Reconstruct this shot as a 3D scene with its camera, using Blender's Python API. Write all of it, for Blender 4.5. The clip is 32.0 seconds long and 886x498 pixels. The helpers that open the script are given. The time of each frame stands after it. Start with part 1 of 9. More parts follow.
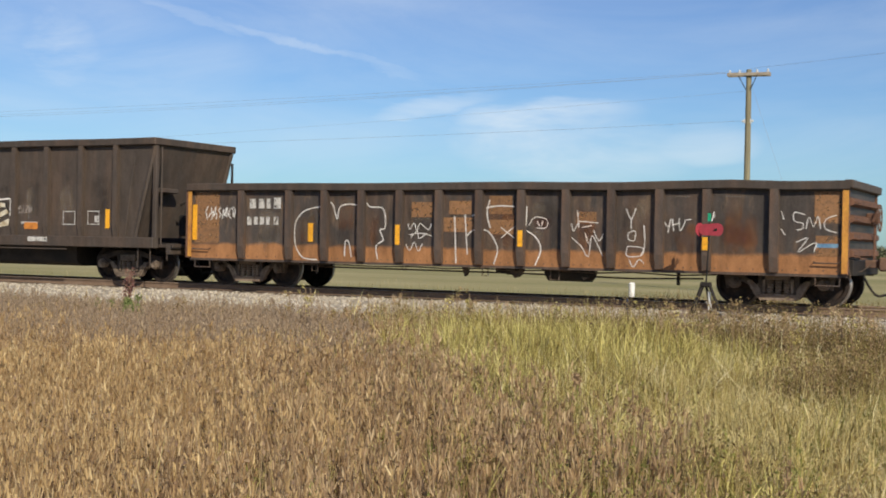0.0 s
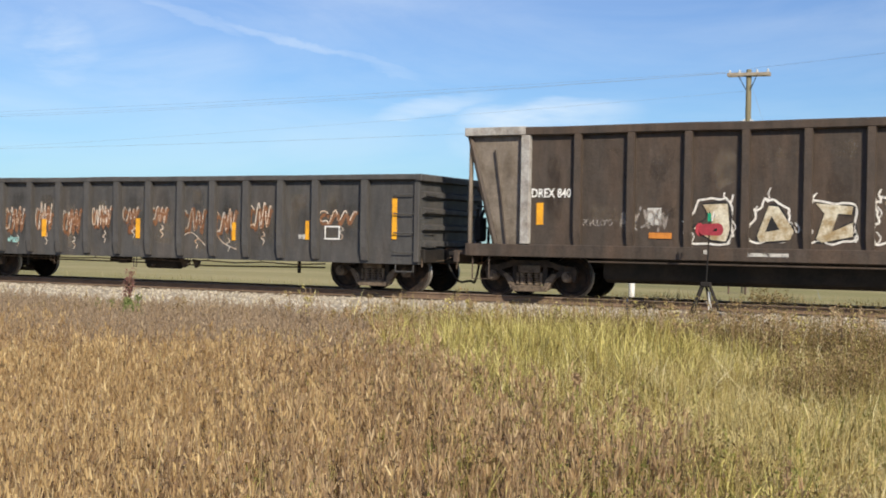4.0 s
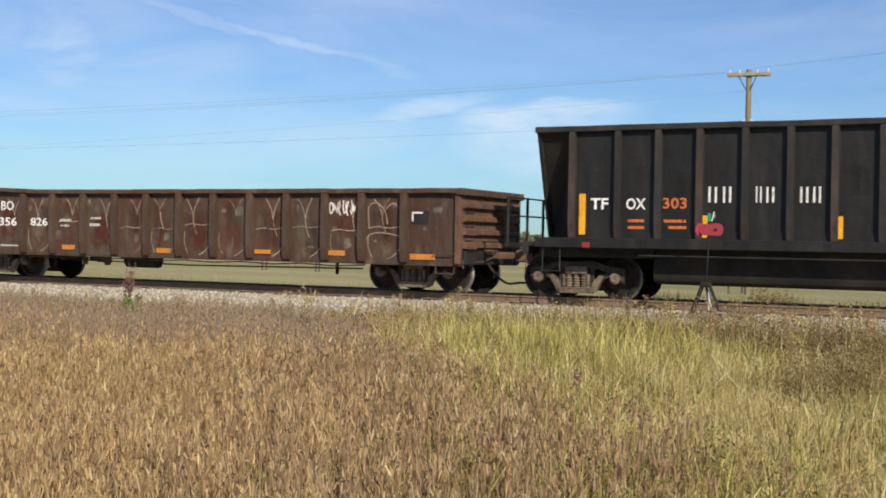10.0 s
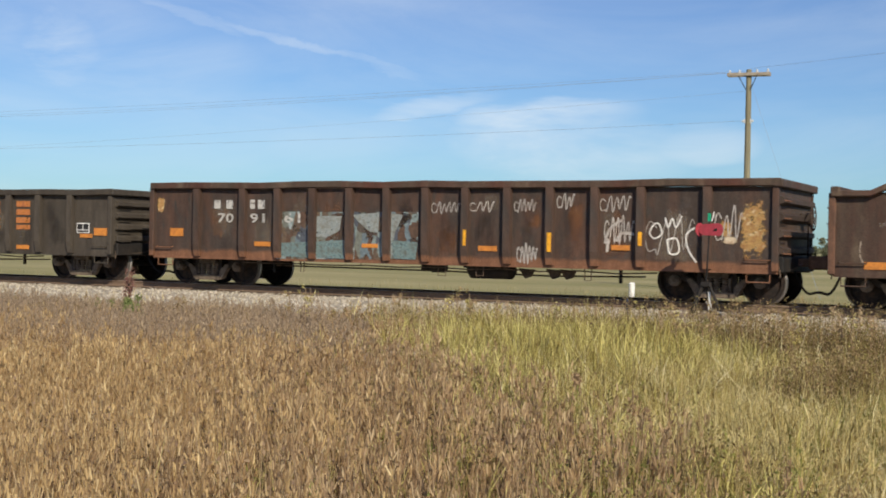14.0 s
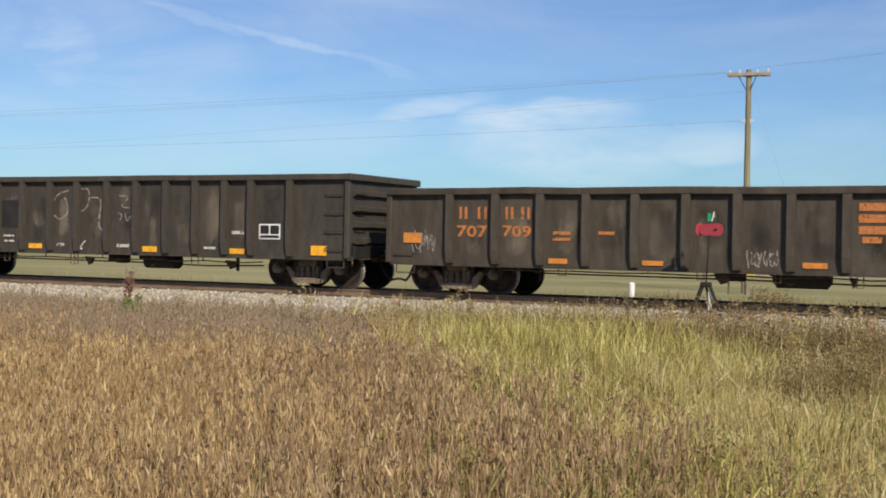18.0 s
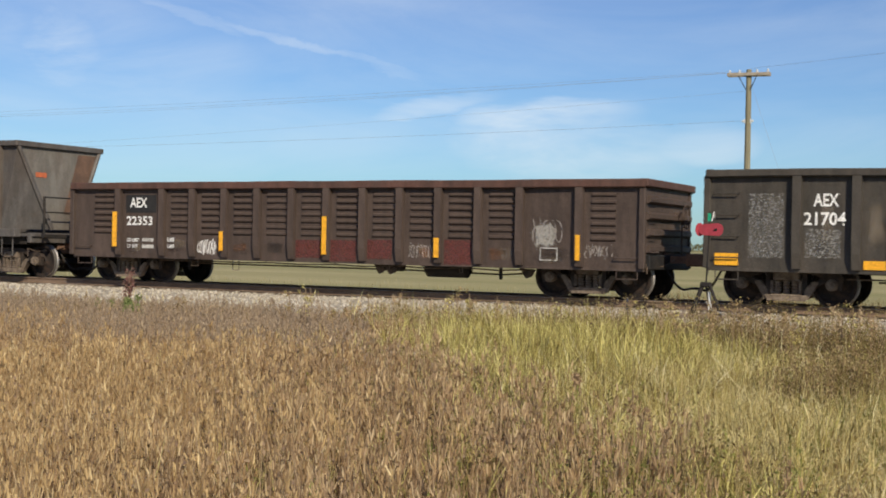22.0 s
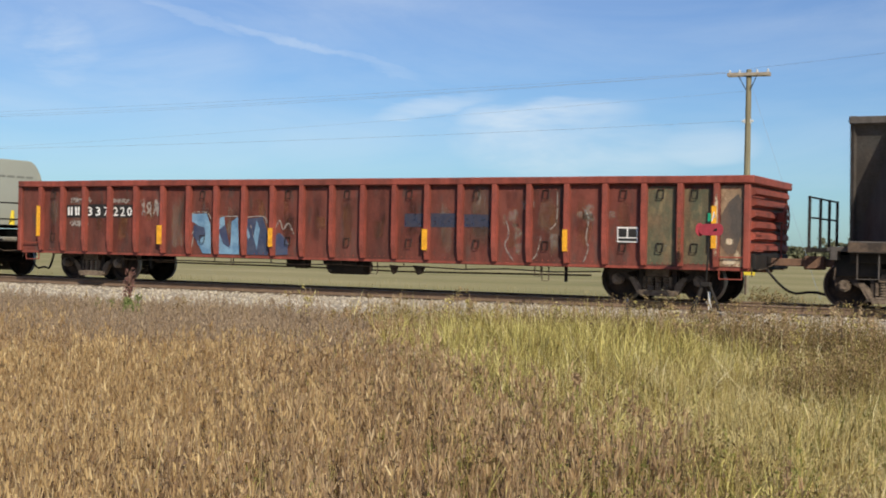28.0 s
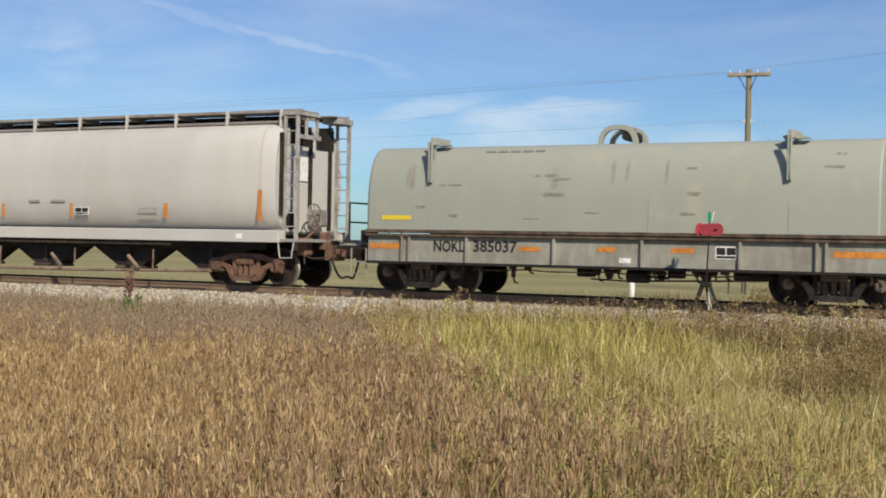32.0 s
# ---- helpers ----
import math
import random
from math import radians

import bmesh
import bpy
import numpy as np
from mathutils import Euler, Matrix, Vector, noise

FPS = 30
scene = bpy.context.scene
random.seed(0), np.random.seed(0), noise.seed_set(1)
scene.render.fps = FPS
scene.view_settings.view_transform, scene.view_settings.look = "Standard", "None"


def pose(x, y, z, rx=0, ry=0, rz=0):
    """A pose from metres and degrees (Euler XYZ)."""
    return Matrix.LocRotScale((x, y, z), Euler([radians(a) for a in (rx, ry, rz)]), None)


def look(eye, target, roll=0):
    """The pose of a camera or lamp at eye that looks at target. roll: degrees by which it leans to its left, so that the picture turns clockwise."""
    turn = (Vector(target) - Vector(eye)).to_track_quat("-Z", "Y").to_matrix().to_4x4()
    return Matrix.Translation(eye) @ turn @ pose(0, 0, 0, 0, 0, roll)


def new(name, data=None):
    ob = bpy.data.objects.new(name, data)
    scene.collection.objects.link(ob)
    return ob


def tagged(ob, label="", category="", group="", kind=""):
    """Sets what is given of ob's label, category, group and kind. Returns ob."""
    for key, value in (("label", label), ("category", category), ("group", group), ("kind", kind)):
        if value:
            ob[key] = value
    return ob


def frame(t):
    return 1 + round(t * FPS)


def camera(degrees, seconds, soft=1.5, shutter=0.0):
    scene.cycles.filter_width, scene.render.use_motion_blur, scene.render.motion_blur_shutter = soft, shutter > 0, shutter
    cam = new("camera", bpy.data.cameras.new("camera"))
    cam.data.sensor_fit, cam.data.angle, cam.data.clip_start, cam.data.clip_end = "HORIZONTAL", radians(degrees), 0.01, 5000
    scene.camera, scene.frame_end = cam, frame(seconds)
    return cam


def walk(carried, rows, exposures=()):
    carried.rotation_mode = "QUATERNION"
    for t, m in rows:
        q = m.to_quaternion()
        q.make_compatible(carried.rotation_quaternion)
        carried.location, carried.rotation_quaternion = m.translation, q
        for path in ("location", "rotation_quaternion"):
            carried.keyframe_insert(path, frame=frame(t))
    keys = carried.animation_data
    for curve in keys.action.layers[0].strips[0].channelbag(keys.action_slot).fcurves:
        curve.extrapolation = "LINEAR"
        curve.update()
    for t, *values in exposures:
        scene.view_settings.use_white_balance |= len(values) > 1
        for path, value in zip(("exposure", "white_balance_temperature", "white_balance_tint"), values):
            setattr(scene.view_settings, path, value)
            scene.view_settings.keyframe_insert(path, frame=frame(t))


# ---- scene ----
# The camera stands beside a soybean field and looks across it at a passing freight train.
EYE = Vector((0.0, -27.129, 1.106))
cam = camera(37.86, 32.0, soft=1.8, shutter=0.12)
YAW = radians(27.627)
AHEAD = Vector((-math.sin(YAW), math.cos(YAW), -0.00321))
VIEW = look(EYE, EYE + AHEAD * 50.0, 1.09)
walk(cam, [(0.0, VIEW), (32.0, VIEW)], exposures=[(0.0, 0.0), (1.0, 0.01), (2.0, 0.12), (3.5, 0.19), (5.5, 0.05), (6.0, 0.04), (7.0, 0.13), (8.0, 0.26), (9.0, 0.27), (10.0, 0.09), (11.0, 0.03),
                                                    (12.0, -0.02), (13.0, 0.0), (22.0, 0.0), (23.0, 0.01), (24.0, 0.07), (25.0, 0.17), (26.5, 0.12), (28.0, -0.01), (30.0, -0.02), (32.0, -0.06)])

# ---- light ----
SUN_TO = Vector((0.60, -0.565, 0.548)).normalized()
SUN_AZ = math.atan2(SUN_TO.x, SUN_TO.y)


def make_world():
    w = bpy.data.worlds.new("sky")
    scene.world = w
    w.use_nodes = True
    nt = w.node_tree
    nt.nodes.clear()
    N = lambda kind: nt.nodes.new(kind)
    out, bg = N("ShaderNodeOutputWorld"), N("ShaderNodeBackground")
    sky = N("ShaderNodeTexSky")
    sky.sky_type, sky.sun_disc = "NISHITA", False
    sky.sun_elevation = math.asin(SUN_TO.z)
    sky.sun_rotation = SUN_AZ
    sky.air_density, sky.dust_density, sky.ozone_density = 1.0, 0.35, 2.2
    bg.inputs["Strength"].default_value = 0.098
    tc = N("ShaderNodeTexCoord")
    # thin cirrus: noise stretched along the wind over the sky dome
    sep = N("ShaderNodeSeparateXYZ")
    nt.links.new(tc.outputs["Generated"], sep.inputs[0])
    m = N("ShaderNodeMapping")
    m.inputs["Scale"].default_value = (1.0, 1.0, 4.2)
    m.inputs["Rotation"].default_value = (0.0, radians(-14), YAW)
    nt.links.new(tc.outputs["Generated"], m.inputs[0])
    n1, n2 = N("ShaderNodeTexNoise"), N("ShaderNodeTexNoise")
    n1.inputs["Scale"].default_value, n1.inputs["Detail"].default_value, n1.inputs["Roughness"].default_value = 3.6, 9.0, 0.62
    n1.inputs["Distortion"].default_value = 0.7
    n2.inputs["Scale"].default_value, n2.inputs["Detail"].default_value = 1.9, 3.0
    for n in (n1, n2):
        nt.links.new(m.outputs[0], n.inputs["Vector"])
    mul = N("ShaderNodeMath")
    mul.operation = "MULTIPLY"
    nt.links.new(n1.outputs["Fac"], mul.inputs[0])
    nt.links.new(n2.outputs["Fac"], mul.inputs[1])
    ramp = N("ShaderNodeMapRange")
    ramp.inputs["From Min"].default_value, ramp.inputs["From Max"].default_value = 0.22, 0.42
    ramp.inputs["To Min"].default_value, ramp.inputs["To Max"].default_value = 0.0, 0.20
    nt.links.new(mul.outputs[0], ramp.inputs["Value"])
    total = ramp.outputs["Result"]

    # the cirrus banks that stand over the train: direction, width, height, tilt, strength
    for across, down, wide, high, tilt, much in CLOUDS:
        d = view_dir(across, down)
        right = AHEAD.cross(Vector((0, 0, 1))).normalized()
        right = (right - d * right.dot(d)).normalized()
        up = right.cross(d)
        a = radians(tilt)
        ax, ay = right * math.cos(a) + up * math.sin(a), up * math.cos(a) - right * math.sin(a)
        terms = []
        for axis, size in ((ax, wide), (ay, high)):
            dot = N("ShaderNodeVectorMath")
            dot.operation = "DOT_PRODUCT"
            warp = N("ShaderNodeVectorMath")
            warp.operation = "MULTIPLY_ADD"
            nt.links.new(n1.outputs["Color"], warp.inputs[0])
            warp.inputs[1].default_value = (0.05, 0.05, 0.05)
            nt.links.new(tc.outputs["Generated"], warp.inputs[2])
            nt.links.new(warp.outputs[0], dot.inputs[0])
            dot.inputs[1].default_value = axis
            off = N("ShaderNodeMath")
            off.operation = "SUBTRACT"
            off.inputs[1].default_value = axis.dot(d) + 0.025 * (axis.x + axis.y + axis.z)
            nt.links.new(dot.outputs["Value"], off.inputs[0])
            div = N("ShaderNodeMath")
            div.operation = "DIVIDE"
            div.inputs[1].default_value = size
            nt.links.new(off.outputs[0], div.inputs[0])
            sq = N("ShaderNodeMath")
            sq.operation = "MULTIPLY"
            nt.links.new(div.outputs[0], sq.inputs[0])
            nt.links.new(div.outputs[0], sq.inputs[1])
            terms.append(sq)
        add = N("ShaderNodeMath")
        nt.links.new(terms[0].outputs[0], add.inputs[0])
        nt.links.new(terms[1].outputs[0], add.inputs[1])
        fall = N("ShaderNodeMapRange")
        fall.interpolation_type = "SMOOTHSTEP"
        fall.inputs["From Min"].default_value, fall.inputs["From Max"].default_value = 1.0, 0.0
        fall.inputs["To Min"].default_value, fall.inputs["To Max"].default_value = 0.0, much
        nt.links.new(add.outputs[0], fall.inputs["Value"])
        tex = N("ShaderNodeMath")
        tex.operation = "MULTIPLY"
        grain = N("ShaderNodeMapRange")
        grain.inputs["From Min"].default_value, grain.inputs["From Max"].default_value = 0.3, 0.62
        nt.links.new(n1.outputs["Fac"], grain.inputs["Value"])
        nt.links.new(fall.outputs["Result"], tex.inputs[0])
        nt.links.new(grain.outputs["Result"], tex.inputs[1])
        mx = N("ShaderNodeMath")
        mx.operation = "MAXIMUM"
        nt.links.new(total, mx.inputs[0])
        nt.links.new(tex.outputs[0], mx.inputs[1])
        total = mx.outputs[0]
    mix = N("ShaderNodeMix")
    mix.data_type = "RGBA"
    mix.inputs["B"].default_value = CLOUD_WHITE
    nt.links.new(total, mix.inputs["Factor"])
    tint = N("ShaderNodeMix")
    tint.data_type, tint.blend_type = "RGBA", "MULTIPLY"
    tint.inputs["Factor"].default_value = 1.0
    grade = N("ShaderNodeValToRGB")
    for e, (p, c) in zip(grade.color_ramp.elements, ((0.0, SKY_LOW), (0.30, SKY_HIGH))):
        e.position, e.color = p, c
    nt.links.new(sep.outputs["Z"], grade.inputs[0])
    nt.links.new(grade.outputs[0], tint.inputs["B"])
    nt.links.new(sky.outputs[0], tint.inputs["A"])
    nt.links.new(tint.outputs["Result"], mix.inputs["A"])
    nt.links.new(mix.outputs["Result"], bg.inputs["Color"])
    nt.links.new(bg.outputs[0], out.inputs["Surface"])


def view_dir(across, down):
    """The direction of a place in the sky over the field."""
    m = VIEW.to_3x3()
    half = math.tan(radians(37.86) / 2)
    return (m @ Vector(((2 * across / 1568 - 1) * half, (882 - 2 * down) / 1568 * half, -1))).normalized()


CLOUD_WHITE = (8.6, 9.2, 9.6, 1.0)
SKY_LOW, SKY_HIGH = (0.49, 0.77, 1.05, 1.0), (0.79, 0.80, 1.03, 1.0)
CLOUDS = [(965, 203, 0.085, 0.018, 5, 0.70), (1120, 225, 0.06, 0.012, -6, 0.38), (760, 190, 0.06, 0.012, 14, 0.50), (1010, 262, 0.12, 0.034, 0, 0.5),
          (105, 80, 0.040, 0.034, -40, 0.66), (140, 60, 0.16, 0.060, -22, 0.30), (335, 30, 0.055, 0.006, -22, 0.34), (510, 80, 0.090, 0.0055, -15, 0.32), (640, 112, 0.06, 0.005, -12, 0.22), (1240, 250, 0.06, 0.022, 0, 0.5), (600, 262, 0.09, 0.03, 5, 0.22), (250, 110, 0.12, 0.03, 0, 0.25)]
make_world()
sun = new("sun", bpy.data.lights.new("sun", "SUN"))
sun.data.energy, sun.data.angle, sun.data.color = 4.75, radians(0.53), (1.0, 0.905, 0.745)
sun.matrix_world = look(SUN_TO * 60.0, (0, 0, 0))


# ---- materials ----
def surface(name, base, rough=0.7, second=None, cover=0.5, scale=1.6, streak=1.0, fine=38.0, grain=0.25, bump=0.25,
            metal=0.0, rnd=0.12, band=None, third=None, soft=0.12, worn=0.0, dirt=0.0, fade=False, most=1.0, eaten=7.0, feather=0.10):
    """A weathered surface: base with patches of second, fine grain, and a change from object to object.
    band: (height, colour) of a differently coloured strip below that height; worn: how much of it is rubbed away."""
    mt = bpy.data.materials.new(name)
    mt.use_nodes = True
    nt = mt.node_tree
    b = nt.nodes["Principled BSDF"]
    N = lambda kind: nt.nodes.new(kind)
    L = nt.links.new
    tc, mp = N("ShaderNodeTexCoord"), N("ShaderNodeMapping")
    mp.inputs["Scale"].default_value = (1, 1, streak)
    L(tc.outputs["Object"], mp.inputs[0])
    oi = N("ShaderNodeObjectInfo")
    big, small = N("ShaderNodeTexNoise"), N("ShaderNodeTexNoise")
    big.inputs["Scale"].default_value, big.inputs["Detail"].default_value, big.inputs["Roughness"].default_value = scale, 6.0, 0.65
    small.inputs["Scale"].default_value, small.inputs["Detail"].default_value = fine, 4.0
    L(mp.outputs[0], big.inputs["Vector"])
    L(tc.outputs["Object"], small.inputs["Vector"])
    col = None

    def blend(a, fac, colour):
        mx = N("ShaderNodeMix")
        mx.data_type = "RGBA"
        L(fac, mx.inputs["Factor"])
        if a is None:
            mx.inputs["A"].default_value = (*base, 1)
        else:
            L(a, mx.inputs["A"])
        mx.inputs["B"].default_value = (*colour, 1)
        return mx.outputs["Result"]

    def step(value, lo, hi, to=1.0):
        mr = N("ShaderNodeMapRange")
        mr.inputs["From Min"].default_value, mr.inputs["From Max"].default_value, mr.inputs["To Max"].default_value = lo, hi, to
        L(value, mr.inputs["Value"])
        return mr.outputs["Result"]

    if second:
        t = 0.72 - 0.44 * cover
        col = blend(None, step(big.outputs["Fac"], t - soft, t + soft), second)
    if third:
        n3 = N("ShaderNodeTexNoise")
        n3.inputs["Scale"].default_value, n3.inputs["Detail"].default_value = scale * 3.1, 8.0
        L(mp.outputs[0], n3.inputs["Vector"])
        col = blend(col, step(n3.outputs["Fac"], 0.56, 0.70), third)
    if band:
        sep, ad = N("ShaderNodeSeparateXYZ"), N("ShaderNodeMath")
        L(tc.outputs["Object"], sep.inputs[0])
        ad.operation = "MULTIPLY_ADD"
        L(big.outputs["Fac"], ad.inputs[0])
        ad.inputs[1].default_value = 0.30
        L(sep.outputs["Z"], ad.inputs[2])
        col = blend(col, step(ad.outputs[0], band[0] + 0.20, band[0] + 0.12), band[1])
    # grain and change from piece to piece
    g = step(small.outputs["Fac"], 0.25, 0.75)
    mr = N("ShaderNodeMath")
    mr.operation = "MULTIPLY_ADD"
    L(g, mr.inputs[0])
    mr.inputs[1].default_value, mr.inputs[2].default_value = 2 * grain, 1.0 - grain - rnd
    rr = N("ShaderNodeMath")
    rr.operation = "MULTIPLY_ADD"
    L(oi.outputs["Random"], rr.inputs[0])
    rr.inputs[1].default_value = 2 * rnd
    L(mr.outputs[0], rr.inputs[2])
    if dirt:
        dm, dn = N("ShaderNodeMapping"), N("ShaderNodeTexNoise")
        dm.inputs["Scale"].default_value, dm.inputs["Location"].default_value = (1.0, 1.0, 0.22), (3.1, 0.0, 1.7)
        dn.inputs["Scale"].default_value, dn.inputs["Detail"].default_value, dn.inputs["Roughness"].default_value = 4.5, 8.0, 0.7
        L(tc.outputs["Object"], dm.inputs[0])
        L(dm.outputs[0], dn.inputs["Vector"])
        dr = N("ShaderNodeMapRange")
        dr.inputs["From Min"].default_value, dr.inputs["From Max"].default_value = 0.30, 0.72
        dr.inputs["To Min"].default_value, dr.inputs["To Max"].default_value = 1.0 - dirt, 1.0 + 0.8 * dirt
        L(dn.outputs["Fac"], dr.inputs["Value"])
        dd = N("ShaderNodeMath")
        dd.operation = "MULTIPLY"
        L(rr.outputs[0], dd.inputs[0])
        L(dr.outputs[0], dd.inputs[1])
        rr = dd
    vm = N("ShaderNodeVectorMath")
    vm.operation = "SCALE"
    if col is None:
        vm.inputs[0].default_value = base
    else:
        L(col, vm.inputs[0])
    L(rr.outputs[0], vm.inputs["Scale"])
    L(vm.outputs[0], b.inputs["Base Color"])
    b.inputs["Roughness"].default_value, b.inputs["Metallic"].default_value = rough, metal
    b.inputs["Specular IOR Level"].default_value = 0.3
    if bump:
        bp = N("ShaderNodeBump")
        bp.inputs["Strength"].default_value, bp.inputs["Distance"].default_value = bump, 0.02
        L(small.outputs["Fac"], bp.inputs["Height"])
        if dirt:
            wide, b2 = N("ShaderNodeTexNoise"), N("ShaderNodeBump")
            wide.inputs["Scale"].default_value, wide.inputs["Detail"].default_value = 2.6, 3.0
            L(tc.outputs["Object"], wide.inputs["Vector"])
            b2.inputs["Strength"].default_value, b2.inputs["Distance"].default_value = 0.5, 0.05
            L(wide.outputs["Fac"], b2.inputs["Height"])
            L(b2.outputs[0], bp.inputs["Normal"])
        L(bp.outputs[0], b.inputs["Normal"])
    if worn:
        value = big.outputs["Fac"]
        if fade:
            # the mark thins out towards its own edges
            sg = N("ShaderNodeSeparateXYZ")
            L(tc.outputs["Generated"], sg.inputs[0])
            for axis in ("X", "Z"):
                pp = N("ShaderNodeMath")
                pp.operation = "PINGPONG"
                pp.inputs[1].default_value = 0.5
                L(sg.outputs[axis], pp.inputs[0])
                off = N("ShaderNodeMapRange")
                off.inputs["From Min"].default_value, off.inputs["From Max"].default_value = 0.0, 0.28
                off.inputs["To Min"].default_value, off.inputs["To Max"].default_value = -0.34, 0.0
                L(pp.outputs[0], off.inputs["Value"])
                ad = N("ShaderNodeMath")
                L(value, ad.inputs[0])
                L(off.outputs["Result"], ad.inputs[1])
                value = ad.outputs[0]
        L(step(value, worn - feather, worn + feather, most), b.inputs["Alpha"])
        big.inputs["Scale"].default_value = eaten
    return mt


def plant_mat(name, colours, rough=0.75, through_light=0.3, patch=None, drift=0.45):
    """Stalks, blades and leaves: a colour of its own for each piece; patch: a second colour in wide drifts."""
    mt = bpy.data.materials.new(name)
    mt.use_nodes = True
    nt = mt.node_tree
    nt.nodes.clear()
    N = lambda kind: nt.nodes.new(kind)
    L = nt.links.new
    out, dif, tr, mx = N("ShaderNodeOutputMaterial"), N("ShaderNodeBsdfDiffuse"), N("ShaderNodeBsdfTranslucent"), N("ShaderNodeMixShader")
    geo, ramp = N("ShaderNodeNewGeometry"), N("ShaderNodeValToRGB")
    el = ramp.color_ramp.elements
    while len(el) < len(colours):
        el.new(0.5)
    for i, c in enumerate(colours):
        el[i].position = i / (len(colours) - 1)
        el[i].color = (*c, 1)
    L(geo.outputs["Random Per Island"], ramp.inputs[0])
    colour = ramp.outputs[0]
    if patch:
        tc, nz, mr, cm = N("ShaderNodeTexCoord"), N("ShaderNodeTexNoise"), N("ShaderNodeMapRange"), N("ShaderNodeMix")
        nz.inputs["Scale"].default_value, nz.inputs["Detail"].default_value = drift, 5.0
        L(tc.outputs["Object"], nz.inputs["Vector"])
        mr.inputs["From Min"].default_value, mr.inputs["From Max"].default_value = 0.42, 0.62
        L(nz.outputs["Fac"], mr.inputs["Value"])
        cm.data_type, cm.blend_type = "RGBA", "MULTIPLY"
        L(mr.outputs[0], cm.inputs["Factor"])
        L(colour, cm.inputs["A"])
        cm.inputs["B"].default_value = (*patch, 1)
        colour = cm.outputs["Result"]
    for s in (dif, tr):
        L(colour, s.inputs["Color"])
    mx.inputs[0].default_value = through_light
    L(dif.outputs[0], mx.inputs[1])
    L(tr.outputs[0], mx.inputs[2])
    L(mx.outputs[0], out.inputs["Surface"])
    return mt


def ground_mat():
    """Soil with dry litter, and far off the grey-green of a mown field."""
    mt = bpy.data.materials.new("field_soil")
    mt.use_nodes = True
    nt = mt.node_tree
    b = nt.nodes["Principled BSDF"]
    N = lambda kind: nt.nodes.new(kind)
    L = nt.links.new
    tc, sep = N("ShaderNodeTexCoord"), N("ShaderNodeSeparateXYZ")
    L(tc.outputs["Object"], sep.inputs[0])
    near, far, fine = N("ShaderNodeTexNoise"), N("ShaderNodeTexNoise"), N("ShaderNodeTexNoise")
    near.inputs["Scale"].default_value, near.inputs["Detail"].default_value = 1.4, 8
    far.inputs["Scale"].default_value, far.inputs["Detail"].default_value = 0.09, 10
    fine.inputs["Scale"].default_value, fine.inputs["Detail"].default_value = 9.0, 6
    mp = N("ShaderNodeMapping")
    mp.inputs["Scale"].default_value = (0.35, 1, 1)
    L(tc.outputs["Object"], mp.inputs[0])
    L(tc.outputs["Object"], near.inputs["Vector"])
    L(mp.outputs[0], far.inputs["Vector"])
    L(tc.outputs["Object"], fine.inputs["Vector"])

    def ramp(src, stops):
        r = N("ShaderNodeValToRGB")
        el = r.color_ramp.elements
        while len(el) < len(stops):
            el.new(0.5)
        for e, (p, c) in zip(el, stops):
            e.position, e.color = p, (*c, 1)
        L(src, r.inputs[0])
        return r.outputs[0]

    soil = ramp(near.outputs["Fac"], [(0.3, (0.15, 0.105, 0.062)), (0.6, (0.24, 0.17, 0.10)), (0.8, (0.32, 0.24, 0.14))])
    grass = ramp(far.outputs["Fac"], [(0.3, (0.225, 0.215, 0.09)), (0.5, (0.315, 0.28, 0.13)), (0.72, (0.42, 0.355, 0.19))])
    mr = N("ShaderNodeMapRange")
    mr.inputs["From Min"].default_value, mr.inputs["From Max"].default_value = 2.0, 5.0
    L(sep.outputs["Y"], mr.inputs["Value"])
    mx = N("ShaderNodeMix")
    mx.data_type = "RGBA"
    L(mr.outputs[0], mx.inputs["Factor"])
    L(soil, mx.inputs["A"])
    L(grass, mx.inputs["B"])
    f2 = N("ShaderNodeMapRange")
    f2.inputs["From Min"].default_value, f2.inputs["From Max"].default_value = 0.25, 0.75
    f2.inputs["To Min"].default_value, f2.inputs["To Max"].default_value = 0.75, 1.2
    L(fine.outputs["Fac"], f2.inputs["Value"])
    vm = N("ShaderNodeVectorMath")
    vm.operation = "SCALE"
    L(mx.outputs["Result"], vm.inputs[0])
    L(f2.outputs[0], vm.inputs["Scale"])
    L(vm.outputs[0], b.inputs["Base Color"])
    b.inputs["Roughness"].default_value = 0.95
    b.inputs["Specular IOR Level"].default_value = 0.1
    return mt


